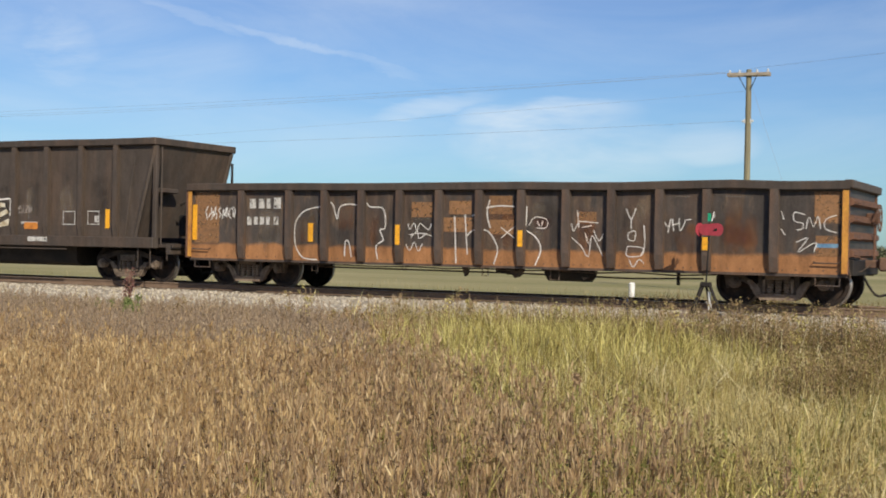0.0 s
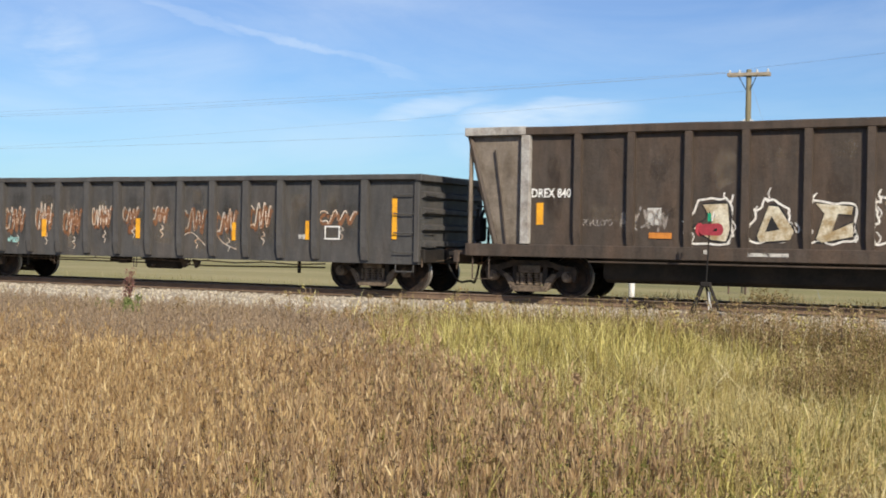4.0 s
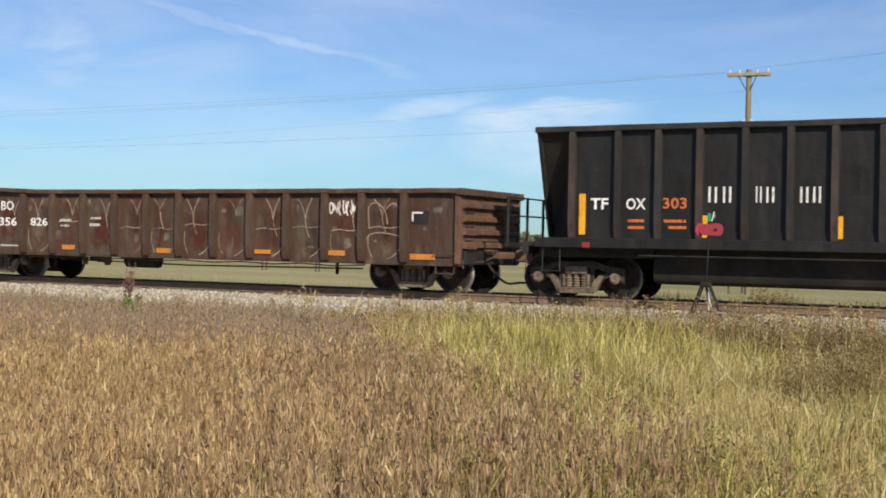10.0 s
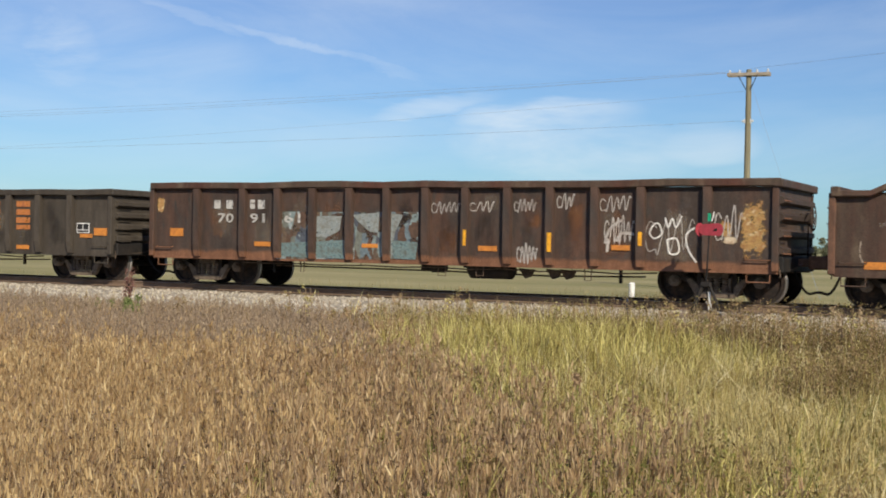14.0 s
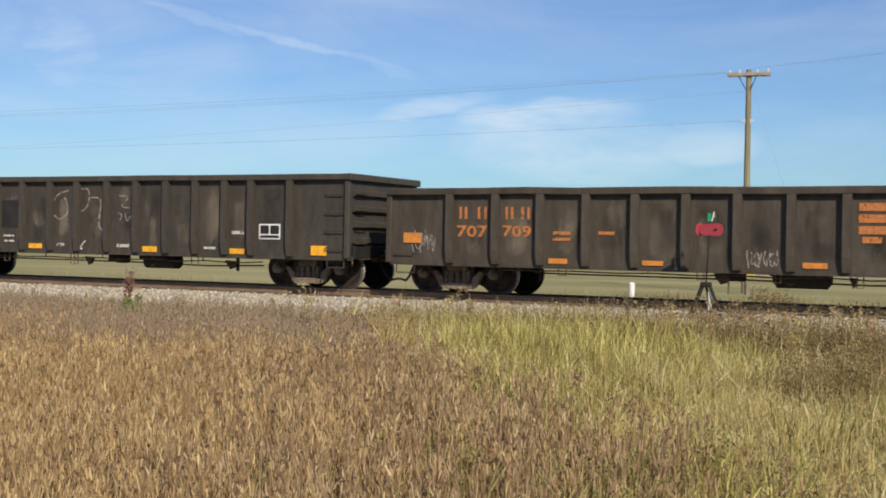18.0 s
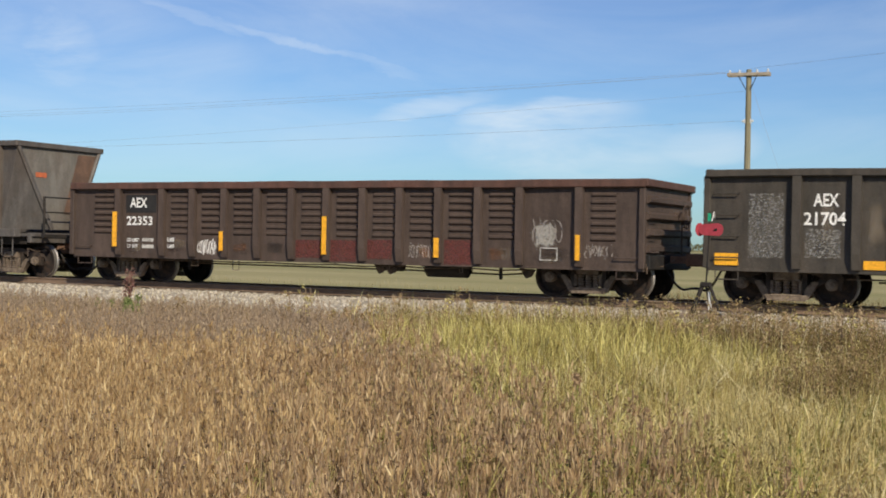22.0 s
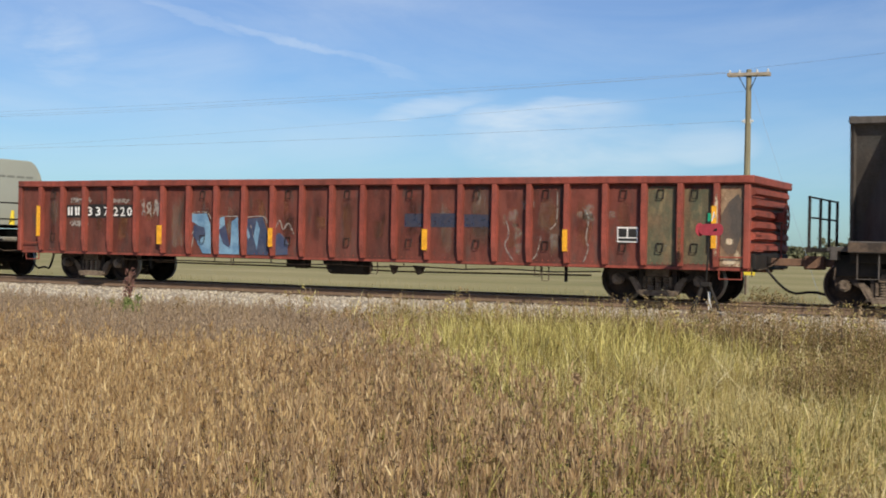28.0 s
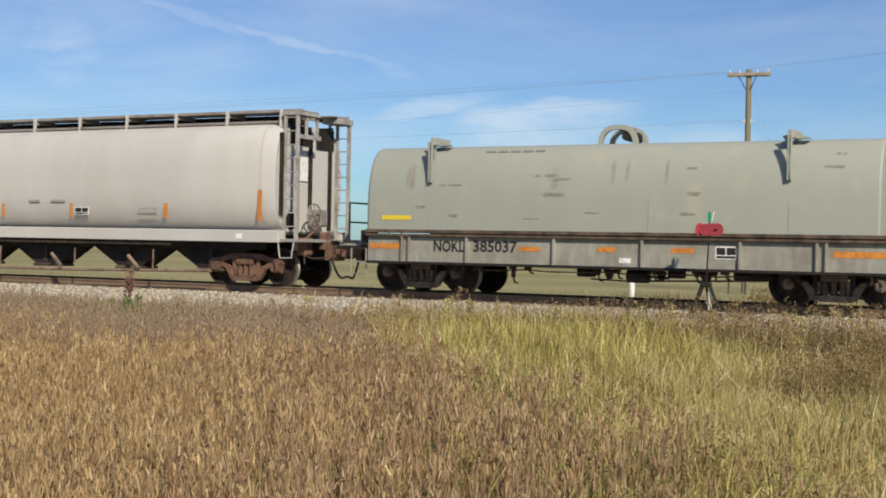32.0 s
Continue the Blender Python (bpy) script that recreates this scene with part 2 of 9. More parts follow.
def mural_mat(name, colours, scale=2.2, rough=0.6):
    """Spray paint in fields of several colours with hard, wandering borders."""
    mt = bpy.data.materials.new(name)
    mt.use_nodes = True
    nt = mt.node_tree
    b = nt.nodes["Principled BSDF"]
    N = lambda kind: nt.nodes.new(kind)
    L = nt.links.new
    tc, n, v, r = N("ShaderNodeTexCoord"), N("ShaderNodeTexNoise"), N("ShaderNodeTexVoronoi"), N("ShaderNodeValToRGB")
    n.inputs["Scale"].default_value, n.inputs["Detail"].default_value = 2.4, 3
    L(tc.outputs["Object"], n.inputs["Vector"])
    wv = N("ShaderNodeVectorMath")
    wv.operation = "MULTIPLY_ADD"
    L(n.outputs["Color"], wv.inputs[0])
    wv.inputs[1].default_value = (0.35, 0.35, 0.35)
    tall = N("ShaderNodeMapping")
    tall.inputs["Scale"].default_value, tall.inputs["Rotation"].default_value = (1.5, 1.0, 0.55), (0.0, 0.3, 0.0)
    L(tc.outputs["Object"], tall.inputs[0])
    L(tall.outputs[0], wv.inputs[2])
    L(wv.outputs[0], v.inputs["Vector"])
    v.inputs["Scale"].default_value = scale
    sep = N("ShaderNodeSeparateColor")
    L(v.outputs["Color"], sep.inputs[0])
    r.color_ramp.interpolation = "CONSTANT"
    el = r.color_ramp.elements
    while len(el) < len(colours):
        el.new(0.5)
    for i, c in enumerate(colours):
        el[i].position, el[i].color = i / len(colours), (*c, 1)
    L(sep.outputs[0], r.inputs[0])
    d = N("ShaderNodeTexNoise")
    d.inputs["Scale"].default_value, d.inputs["Detail"].default_value = 14, 7
    L(tc.outputs["Object"], d.inputs["Vector"])
    mr = N("ShaderNodeMapRange")
    mr.inputs["From Min"].default_value, mr.inputs["From Max"].default_value = 0.25, 0.7
    mr.inputs["To Min"].default_value, mr.inputs["To Max"].default_value = 0.55, 1.1
    L(d.outputs["Fac"], mr.inputs["Value"])
    vm = N("ShaderNodeVectorMath")
    vm.operation = "SCALE"
    L(r.outputs[0], vm.inputs[0])
    L(mr.outputs[0], vm.inputs["Scale"])
    L(vm.outputs[0], b.inputs["Base Color"])
    al = N("ShaderNodeMapRange")
    al.inputs["From Min"].default_value, al.inputs["From Max"].default_value = 0.36, 0.46
    L(n.outputs["Fac"], al.inputs["Value"])
    L(al.outputs[0], b.inputs["Alpha"])
    b.inputs["Roughness"].default_value = rough
    return mt


RUST, RUST_DARK, ORANGE_RUST = (0.16, 0.070, 0.036), (0.075, 0.040, 0.026), (0.36, 0.135, 0.045)
M = dict(
    # black for sooty underframes, and for shade put into hatch and recess pieces
    steel_black=surface("sooty_shade_steel", (0.014, 0.013, 0.012), 0.75, (0.034, 0.026, 0.020), 0.42),
    truck=surface("truck_cast_steel", (0.050, 0.038, 0.030), 0.75, (0.14, 0.098, 0.068), 0.5, scale=4),
    truck_dark=surface("dark_cast_steel", (0.030, 0.024, 0.020), 0.8, (0.075, 0.052, 0.038), 0.4, scale=4),
    truck_pale=surface("pale_cast_steel", (0.26, 0.19, 0.135), 0.8, (0.13, 0.09, 0.065), 0.45, scale=4),
    wheel=surface("wheel_plate_rust", (0.018, 0.014, 0.012), 0.8, (0.055, 0.033, 0.022), 0.36, scale=5),
    tread=surface("polished_tread", (0.34, 0.31, 0.28), 0.45, metal=0.8, grain=0.15),
    rail=surface("rail_steel", (0.185, 0.124, 0.084), 0.95, (0.225, 0.155, 0.106), 0.5, scale=3),
    railtop=surface("worn_rail_head", (0.30, 0.25, 0.21), 0.6, metal=0.3),
    tie=surface("creosoted_oak", (0.16, 0.122, 0.092), 0.9, (0.24, 0.19, 0.145), 0.45, scale=6, rnd=0.25),
    gravel=plant_mat("limestone_gravel", [(0.36, 0.31, 0.235), (0.49, 0.43, 0.335), (0.66, 0.59, 0.475)], through_light=0.0),
    ballast=surface("limestone_ballast", (0.40, 0.355, 0.285), 0.95, (0.25, 0.22, 0.17), 0.4, scale=5, fine=24, grain=0.4, bump=0.9, rnd=0),
    yellow=surface("reflective_yellow", (0.86, 0.42, 0.03), 0.45, (0.62, 0.28, 0.03), 0.3, scale=6, rnd=0.05, bump=0),
    orange=surface("faded_orange_tape", (0.62, 0.235, 0.045), 0.55, (0.40, 0.15, 0.04), 0.35, scale=7, rnd=0.05, bump=0),
    white=surface("stencil_white", (0.82, 0.81, 0.77), 0.6, (0.5, 0.48, 0.44), 0.25, scale=9, rnd=0, bump=0),
    white_worn=surface("worn_stencil_white", (0.72, 0.70, 0.65), 0.65, (0.4, 0.38, 0.34), 0.4, scale=9, rnd=0, bump=0, worn=0.44),
    spray=surface("white_spray_paint", (0.78, 0.76, 0.71), 0.6, (0.55, 0.50, 0.44), 0.35, scale=5, rnd=0.1, bump=0, worn=0.34),
    spray_faint=surface("faint_spray_paint", (0.42, 0.38, 0.345), 0.65, (0.27, 0.23, 0.20), 0.5, scale=5, rnd=0.1, bump=0, worn=0.46),
    teal=surface("teal_spray_paint", (0.34, 0.62, 0.58), 0.6, rnd=0, bump=0, worn=0.36),
    stencil_orange=surface("stencil_orange", (0.62, 0.17, 0.05), 0.6, (0.35, 0.10, 0.04), 0.3, scale=9, rnd=0, bump=0, worn=0.36),
    logo_orange=surface("faded_orange_paint", (0.66, 0.24, 0.06), 0.6, (0.30, 0.11, 0.05), 0.45, scale=6, rnd=0, bump=0, worn=0.40),
    plate=surface("touch_up_black", (0.022, 0.021, 0.021), 0.55, (0.034, 0.031, 0.028), 0.4, scale=3, rnd=0, bump=0),
    pale_grey=surface("worn_pale_patch", (0.52, 0.50, 0.46), 0.7, (0.2, 0.18, 0.15), 0.5, scale=8, rnd=0, bump=0, worn=0.43, fade=True),
    rust_patch=surface("rust_bloom", ORANGE_RUST, 0.85, RUST, 0.5, scale=5, rnd=0.1, bump=0.2, worn=0.44, fade=True),
    red_patch=surface("red_overspray", (0.145, 0.036, 0.032), 0.7, (0.105, 0.045, 0.036), 0.45, scale=4, rnd=0, bump=0, worn=0.36, feather=0.12, most=0.8),
    olive=surface("olive_repair_panel", (0.098, 0.098, 0.060), 0.7, (0.185, 0.115, 0.065), 0.42, scale=2.4, streak=0.4, third=(0.20, 0.155, 0.085), rnd=0.2, bump=0.08, dirt=0.2),
    cream=surface("cream_paint", (0.66, 0.56, 0.40), 0.7, (0.4, 0.25, 0.15), 0.4, scale=5, rnd=0, bump=0.1, worn=0.32, fade=True),
    dblue=surface("dark_blue_paint", (0.035, 0.045, 0.08), 0.7, (0.06, 0.05, 0.06), 0.4, rnd=0, bump=0, worn=0.36),
    mural_teal=mural_mat("faded_mural", [(0.24, 0.30, 0.29), (0.115, 0.09, 0.068), (0.17, 0.22, 0.24), (0.15, 0.105, 0.07), (0.36, 0.41, 0.40), (0.10, 0.11, 0.13), (0.19, 0.20, 0.165), (0.12, 0.07, 0.045)], 4.2),
    graffiti_cream=surface("cream_graffiti_fill", (0.66, 0.61, 0.48), 0.6, (0.34, 0.25, 0.13), 0.48, scale=4, rnd=0, bump=0),
    soil=ground_mat(),
)
M.update(
    car_a=surface("sooty_brown_paint", (0.070, 0.058, 0.050), 0.65, (0.115, 0.072, 0.048), 0.38, streak=0.35, band=(1.02, (0.33, 0.155, 0.064)), third=(0.15, 0.105, 0.070), bump=0.12, dirt=0.42),
    car_b=surface("dark_brown_paint", (0.072, 0.057, 0.046), 0.6, (0.098, 0.068, 0.049), 0.4, streak=0.25, bump=0.10, rnd=0.06, dirt=0.34),
    car_c=surface("slate_grey_paint", (0.082, 0.079, 0.076), 0.55, (0.098, 0.086, 0.076), 0.35, streak=0.25, bump=0.08, rnd=0.06, dirt=0.34),
    car_d=surface("black_paint", (0.0185, 0.0178, 0.0168), 0.5, (0.031, 0.028, 0.025), 0.35, streak=0.2, bump=0.08, rnd=0.06, dirt=0.3),
    car_d_rib=surface("rusty_black_paint", (0.060, 0.040, 0.032), 0.6, (0.028, 0.025, 0.023), 0.45, streak=0.3, bump=0.1, rnd=0.3, dirt=0.34),
    car_e=surface("rust_brown_paint", (0.082, 0.057, 0.040), 0.62, (0.088, 0.038, 0.025), 0.42, scale=1.0, streak=0.5, third=(0.125, 0.088, 0.058), bump=0.15, rnd=0.15, dirt=0.34),
    car_f=surface("old_brown_paint", (0.066, 0.048, 0.038), 0.65, (0.105, 0.056, 0.037), 0.40, streak=0.4, band=(0.84, (0.20, 0.095, 0.052)), third=(0.062, 0.050, 0.042), bump=0.15, rnd=0.15, dirt=0.34),
    car_g=surface("dirty_grey_paint", (0.079, 0.065, 0.049), 0.65, (0.059, 0.047, 0.036), 0.45, streak=0.3, bump=0.10, rnd=0.08, dirt=0.34),
    car_h=surface("dark_umber_paint", (0.058, 0.050, 0.040), 0.6, (0.076, 0.062, 0.049), 0.35, streak=0.25, bump=0.10, rnd=0.06, dirt=0.34),
    car_i=surface("plum_brown_paint", (0.088, 0.062, 0.049), 0.6, (0.070, 0.050, 0.040), 0.45, streak=0.3, bump=0.10, rnd=0.1, dirt=0.34),
    car_i_rail=surface("red_brown_top", (0.118, 0.060, 0.044), 0.65, (0.088, 0.053, 0.041), 0.4, bump=0.10, dirt=0.34),
    car_j=surface("grey_paint_rusting", (0.108, 0.102, 0.095), 0.6, (0.084, 0.065, 0.052), 0.50, scale=0.8, streak=0.5, third=(0.102, 0.085, 0.072), bump=0.10, rnd=0.10, soft=0.2, dirt=0.34),
    car_k=surface("oxide_red_paint", (0.165, 0.048, 0.034), 0.65, (0.105, 0.042, 0.031), 0.45, streak=0.3, third=(0.095, 0.052, 0.042), bump=0.12, rnd=0.2, dirt=0.34),
    car_k_rib=surface("oxide_red_ribs", (0.31, 0.074, 0.050), 0.6, (0.19, 0.058, 0.042), 0.4, bump=0.1, rnd=0.12, dirt=0.34),
    hood=surface("grey_green_hood", (0.345, 0.358, 0.302), 0.5, (0.315, 0.325, 0.272), 0.45, scale=0.6, streak=0.7, bump=0.03, rnd=0.04, third=(0.38, 0.36, 0.285), soft=0.2, grain=0.05),
    beam=surface("grey_beam", (0.32, 0.312, 0.262), 0.6, (0.25, 0.225, 0.18), 0.4, bump=0.05, rnd=0.06, grain=0.12, dirt=0.25),
    hopper=surface("pale_grey_hopper", (0.57, 0.555, 0.51), 0.5, (0.49, 0.46, 0.415), 0.4, scale=0.7, streak=0.2, bump=0.0, rnd=0.05, soft=0.25, grain=0.04, dirt=0.0),
    hopper_end=surface("grey_end_steel", (0.30, 0.285, 0.265), 0.6, (0.24, 0.20, 0.17), 0.4, bump=0.08, dirt=0.2),
)
M["tan_bay"] = surface("scraped_tan_paint", (0.34, 0.235, 0.145), 0.7, (0.17, 0.095, 0.058), 0.45, scale=2.6, streak=0.5, third=(0.52, 0.41, 0.27), rnd=0.05, bump=0.08, dirt=0.2)
M["bare_bay"] = surface("bare_dark_bay", (0.085, 0.072, 0.062), 0.65, (0.15, 0.105, 0.075), 0.4, scale=3, streak=0.5, rnd=0.05, bump=0.05)
M["rib_a"] = surface("brown_ribs", (0.082, 0.062, 0.050), 0.65, (0.13, 0.075, 0.046), 0.34, scale=2.4, streak=0.4, bump=0.12, rnd=0.15, dirt=0.3)
M["teal_fill"] = surface("faded_teal_spray", (0.17, 0.25, 0.25), 0.65, (0.11, 0.11, 0.09), 0.40, scale=4, rnd=0.1, bump=0, worn=0.36)
M["pale_fill"] = surface("faded_pale_spray", (0.32, 0.36, 0.35), 0.65, (0.18, 0.17, 0.14), 0.42, scale=4, rnd=0.1, bump=0, worn=0.38)
M["rust_spray"] = surface("rust_brown_spray", (0.26, 0.115, 0.055), 0.7, (0.15, 0.085, 0.05), 0.4, scale=6, rnd=0.2, bump=0, worn=0.40)
M["crease"] = surface("worn_crease", (0.44, 0.37, 0.29), 0.65, (0.25, 0.17, 0.115), 0.45, scale=6, rnd=0.15, bump=0, worn=0.42)
M["primer_block"] = surface("orange_primer_block", (0.38, 0.195, 0.085), 0.7, (0.19, 0.105, 0.055), 0.50, scale=3, rnd=0.15, bump=0.1, worn=0.40, feather=0.10, most=0.9)
M["pale_panel"] = surface("bare_grey_panel", (0.178, 0.178, 0.172), 0.6, rnd=0.15, bump=0, streak=0.35, worn=0.40, fade=True, most=0.75, eaten=1.6, feather=0.2)
M["wet_rust"] = surface("brown_rust_wash", (0.080, 0.045, 0.030), 0.65, rnd=0.2, bump=0, streak=0.3, worn=0.40, fade=True, most=0.65, eaten=2.0, feather=0.2)
M["spray_dull"] = surface("dull_white_spray", (0.50, 0.47, 0.43), 0.65, (0.28, 0.23, 0.19), 0.42, scale=6, rnd=0.15, bump=0, worn=0.36)
M["spray_tan"] = surface("tan_spray_paint", (0.66, 0.61, 0.53), 0.6, (0.42, 0.24, 0.12), 0.42, scale=5, rnd=0.2, bump=0, worn=0.33)
M["truck_rust"] = surface("rusty_truck", (0.20, 0.115, 0.075), 0.8, (0.11, 0.065, 0.045), 0.45, scale=4)
M["end_grey"] = surface("grey_end_sheet", (0.17, 0.155, 0.13), 0.65, (0.12, 0.095, 0.074), 0.4, scale=1.2, streak=0.4, rnd=0.05, dirt=0.25)
M["end_brown"] = surface("brown_end_sheet", (0.15, 0.088, 0.057), 0.7, (0.09, 0.058, 0.041), 0.4, scale=1.5, rnd=0.05, dirt=0.3)
M["end_rust"] = surface("rusty_end_ribs", (0.165, 0.084, 0.051), 0.75, (0.095, 0.054, 0.037), 0.45, scale=3, rnd=0.15, dirt=0.3)
M["ochre_post"] = surface("ochre_primer_post", (0.60, 0.285, 0.055), 0.65, (0.36, 0.15, 0.05), 0.4, scale=3, streak=0.4, rnd=0.05, dirt=0.2)
M["end_dark"] = surface("dark_end_sheet", (0.045, 0.040, 0.036), 0.5, (0.075, 0.060, 0.050), 0.4, scale=1.5, rnd=0.05, dirt=0.3)
M["pale_blue"] = surface("pale_blue_spray", (0.20, 0.34, 0.46), 0.6, (0.10, 0.20, 0.32), 0.4, scale=3, rnd=0.1, bump=0)
M["navy"] = surface("navy_spray", (0.045, 0.06, 0.115), 0.6, (0.08, 0.09, 0.13), 0.4, scale=3, rnd=0.1, bump=0)
M["logo_red"] = surface("faded_orange_red", (0.50, 0.13, 0.05), 0.6, (0.30, 0.09, 0.045), 0.35, scale=6, rnd=0, bump=0)
M["scuff"] = surface("dark_hood_mark", (0.24, 0.24, 0.20), 0.7, (0.29, 0.28, 0.23), 0.5, scale=6, rnd=0, bump=0, worn=0.46, fade=True, most=0.7, feather=0.14)
M["end_frame"] = surface("end_frame_paint", (0.42, 0.40, 0.37), 0.55, (0.26, 0.22, 0.18), 0.35, scale=3, rnd=0.05, dirt=0.2)
M["stain_soot"] = surface("soot_stain", (0.022, 0.020, 0.018), 0.8, rnd=0.1, bump=0, streak=0.5, worn=0.46, fade=True, most=0.24, eaten=3.0, feather=0.16)
M["stain_rust"] = surface("rust_stain", (0.17, 0.072, 0.034), 0.85, (0.26, 0.115, 0.05), 0.4, rnd=0.15, bump=0, streak=0.5, worn=0.46, fade=True, most=0.42, eaten=4.0, feather=0.14)
M["stain_red"] = surface("red_rust_stain", (0.125, 0.040, 0.026), 0.7, rnd=0.15, bump=0, streak=0.6, worn=0.40, fade=True, most=0.45, eaten=2.5, feather=0.16)
M["stain_dust"] = surface("dust_stain", (0.27, 0.22, 0.165), 0.9, rnd=0.15, bump=0, streak=0.4, worn=0.48, fade=True, most=0.38, eaten=3.5, feather=0.16)
M["scrape"] = surface("bright_scrape", (0.34, 0.29, 0.235), 0.6, rnd=0.2, bump=0, worn=0.48, fade=True, most=0.5, eaten=9.0, feather=0.12)
M["stencil_block"] = surface("rubbed_stencil", (0.30, 0.29, 0.27), 0.7, rnd=0, bump=0, streak=2.2, worn=0.53, eaten=24.0, feather=0.07, most=0.8)
M["hood_streak"] = surface("hood_rust_streak", (0.33, 0.26, 0.165), 0.7, rnd=0.2, bump=0, streak=0.4, worn=0.44, fade=True, most=0.26, eaten=3.0, feather=0.16)
M["hood_text"] = surface("faded_black_stencil", (0.21, 0.215, 0.185), 0.6, rnd=0, bump=0)
# ribs and rails a little lighter and browner than the black panels
M["car_d_edge"] = surface("lighter_black_paint", (0.030, 0.029, 0.028), 0.45, (0.052, 0.041, 0.034), 0.36, scale=2, streak=0.3, bump=0.08, rnd=0.2, dirt=0.3)
M["car_j_rib"] = surface("grey_ribs", (0.125, 0.113, 0.098), 0.6, (0.092, 0.068, 0.052), 0.42, scale=1.5, streak=0.3, bump=0.1, rnd=0.2, dirt=0.3)
M["peeled"] = surface("peeling_ochre_paint", (0.50, 0.31, 0.11), 0.7, (0.30, 0.15, 0.06), 0.45, scale=4, third=(0.66, 0.52, 0.30), rnd=0.1, bump=0.1, worn=0.39, fade=True, feather=0.07)
M["pale_post"] = surface("weathered_pale_post", (0.46, 0.44, 0.41), 0.65, (0.24, 0.21, 0.18), 0.4, scale=3, rnd=0.05, dirt=0.3)
M["pale_sheet"] = surface("dusty_end_sheet", (0.24, 0.20, 0.16), 0.7, (0.15, 0.12, 0.09), 0.45, scale=2, rnd=0.05, dirt=0.3)
M["marker_red"] = surface("red_marker", (0.26, 0.035, 0.03), 0.5, rnd=0, bump=0)
M["yellow_paint"] = surface("yellow_paint", (0.72, 0.55, 0.05), 0.55, rnd=0, bump=0)
M["pale_mark"] = surface("faint_grey_stencil", (0.30, 0.29, 0.27), 0.6, rnd=0, bump=0)


# pale casting: dust, with the sun on the lower truck put into the colour
M["casting"] = surface("dusty_sunlit_casting", (0.22, 0.168, 0.122), 0.85, (0.095, 0.070, 0.052), 0.48, scale=6, rnd=0.2)


# ---- building ----
class Geo:
    """Vertices and faces of one mesh."""

    def __init__(self):
        self.v, self.f = [], []

    def solid(self, verts, faces):
        """A convex piece, its faces turned outwards."""
        n = len(self.v)
        mid = sum((Vector(p) for p in verts), Vector()) / len(verts)
        self.v += [tuple(p) for p in verts]
        for fc in faces:
            p = [Vector(verts[i]) for i in fc]
            c = sum(p, Vector()) / len(p)
            nrm = (p[1] - p[0]).cross(p[2] - p[0])
            self.f.append(tuple(n + i for i in (fc if nrm.dot(c - mid) >= 0 else fc[::-1])))
        return self

    def box(self, x0, x1, y0, y1, z0, z1, c=0.0):
        if c <= 0:
            v = [(x, y, z) for x in (x0, x1) for y in (y0, y1) for z in (z0, z1)]
            return self.solid(v, [(0, 1, 3, 2), (4, 5, 7, 6), (0, 1, 5, 4), (2, 3, 7, 6), (0, 2, 6, 4), (1, 3, 7, 5)])
        v, at = [], {}
        for i, x in enumerate((x0, x1)):
            for j, y in enumerate((y0, y1)):
                for k, z in enumerate((z0, z1)):
                    for a in range(3):
                        p = [x, y, z]
                        for b, s in ((0, i), (1, j), (2, k)):
                            if b != a:
                                p[b] += c * (1 - 2 * s)
                        at[i, j, k, a] = len(v)
                        v.append(tuple(p))
        f = []
        for a in range(3):
            o = [b for b in range(3) if b != a]
            for s in (0, 1):
                def key(p, q):
                    t = [0, 0, 0]
                    t[a], t[o[0]], t[o[1]] = s, p, q
                    return at[(*t, a)]
                f.append((key(0, 0), key(1, 0), key(1, 1), key(0, 1)))
            for p in (0, 1):
                for q in (0, 1):
                    def key2(s, b):
                        t = [0, 0, 0]
                        t[a], t[o[0]], t[o[1]] = s, p, q
                        return at[(*t, b)]
                    f.append((key2(0, o[0]), key2(1, o[0]), key2(1, o[1]), key2(0, o[1])))
        for i in (0, 1):
            for j in (0, 1):
                for k in (0, 1):
                    f.append(tuple(at[i, j, k, a] for a in range(3)))
        return self.solid(v, f)

    def cyl(self, p0, p1, r, seg=10, r2=None):
        p0, p1 = Vector(p0), Vector(p1)
        ax = (p1 - p0).normalized()
        u = ax.orthogonal().normalized()
        w = ax.cross(u)
        r2 = r if r2 is None else r2
        v = []
        for p, q in ((p0, r), (p1, r2)):
            v += [p + (u * math.cos(2 * math.pi * i / seg) + w * math.sin(2 * math.pi * i / seg)) * q for i in range(seg)]
        f = [(i, (i + 1) % seg, seg + (i + 1) % seg, seg + i) for i in range(seg)]
        f += [tuple(range(seg)), tuple(range(seg, 2 * seg))]
        return self.solid(v, f)

    def tube(self, pts, r, seg=5):
        """A bent rod, welded from ring to ring."""
        pts = [Vector(p) for p in pts]
        n, u = len(self.v), None
        for i, p in enumerate(pts):
            ax = (pts[min(i + 1, len(pts) - 1)] - pts[max(i - 1, 0)]).normalized()
            u = ax.orthogonal().normalized() if u is None or abs(u.dot(ax)) > 0.98 else (u - ax * u.dot(ax)).normalized()
            w = ax.cross(u)
            self.v += [tuple(p + (u * math.cos(2 * math.pi * k / seg) + w * math.sin(2 * math.pi * k / seg)) * r) for k in range(seg)]
        for i in range(len(pts) - 1):
            for k in range(seg):
                a, b = n + i * seg + k, n + i * seg + (k + 1) % seg
                self.f.append((a, b, b + seg, a + seg))
        self.f.append(tuple(range(n + seg - 1, n - 1, -1)))
        self.f.append(tuple(range(n + (len(pts) - 1) * seg, n + len(pts) * seg)))
        return self

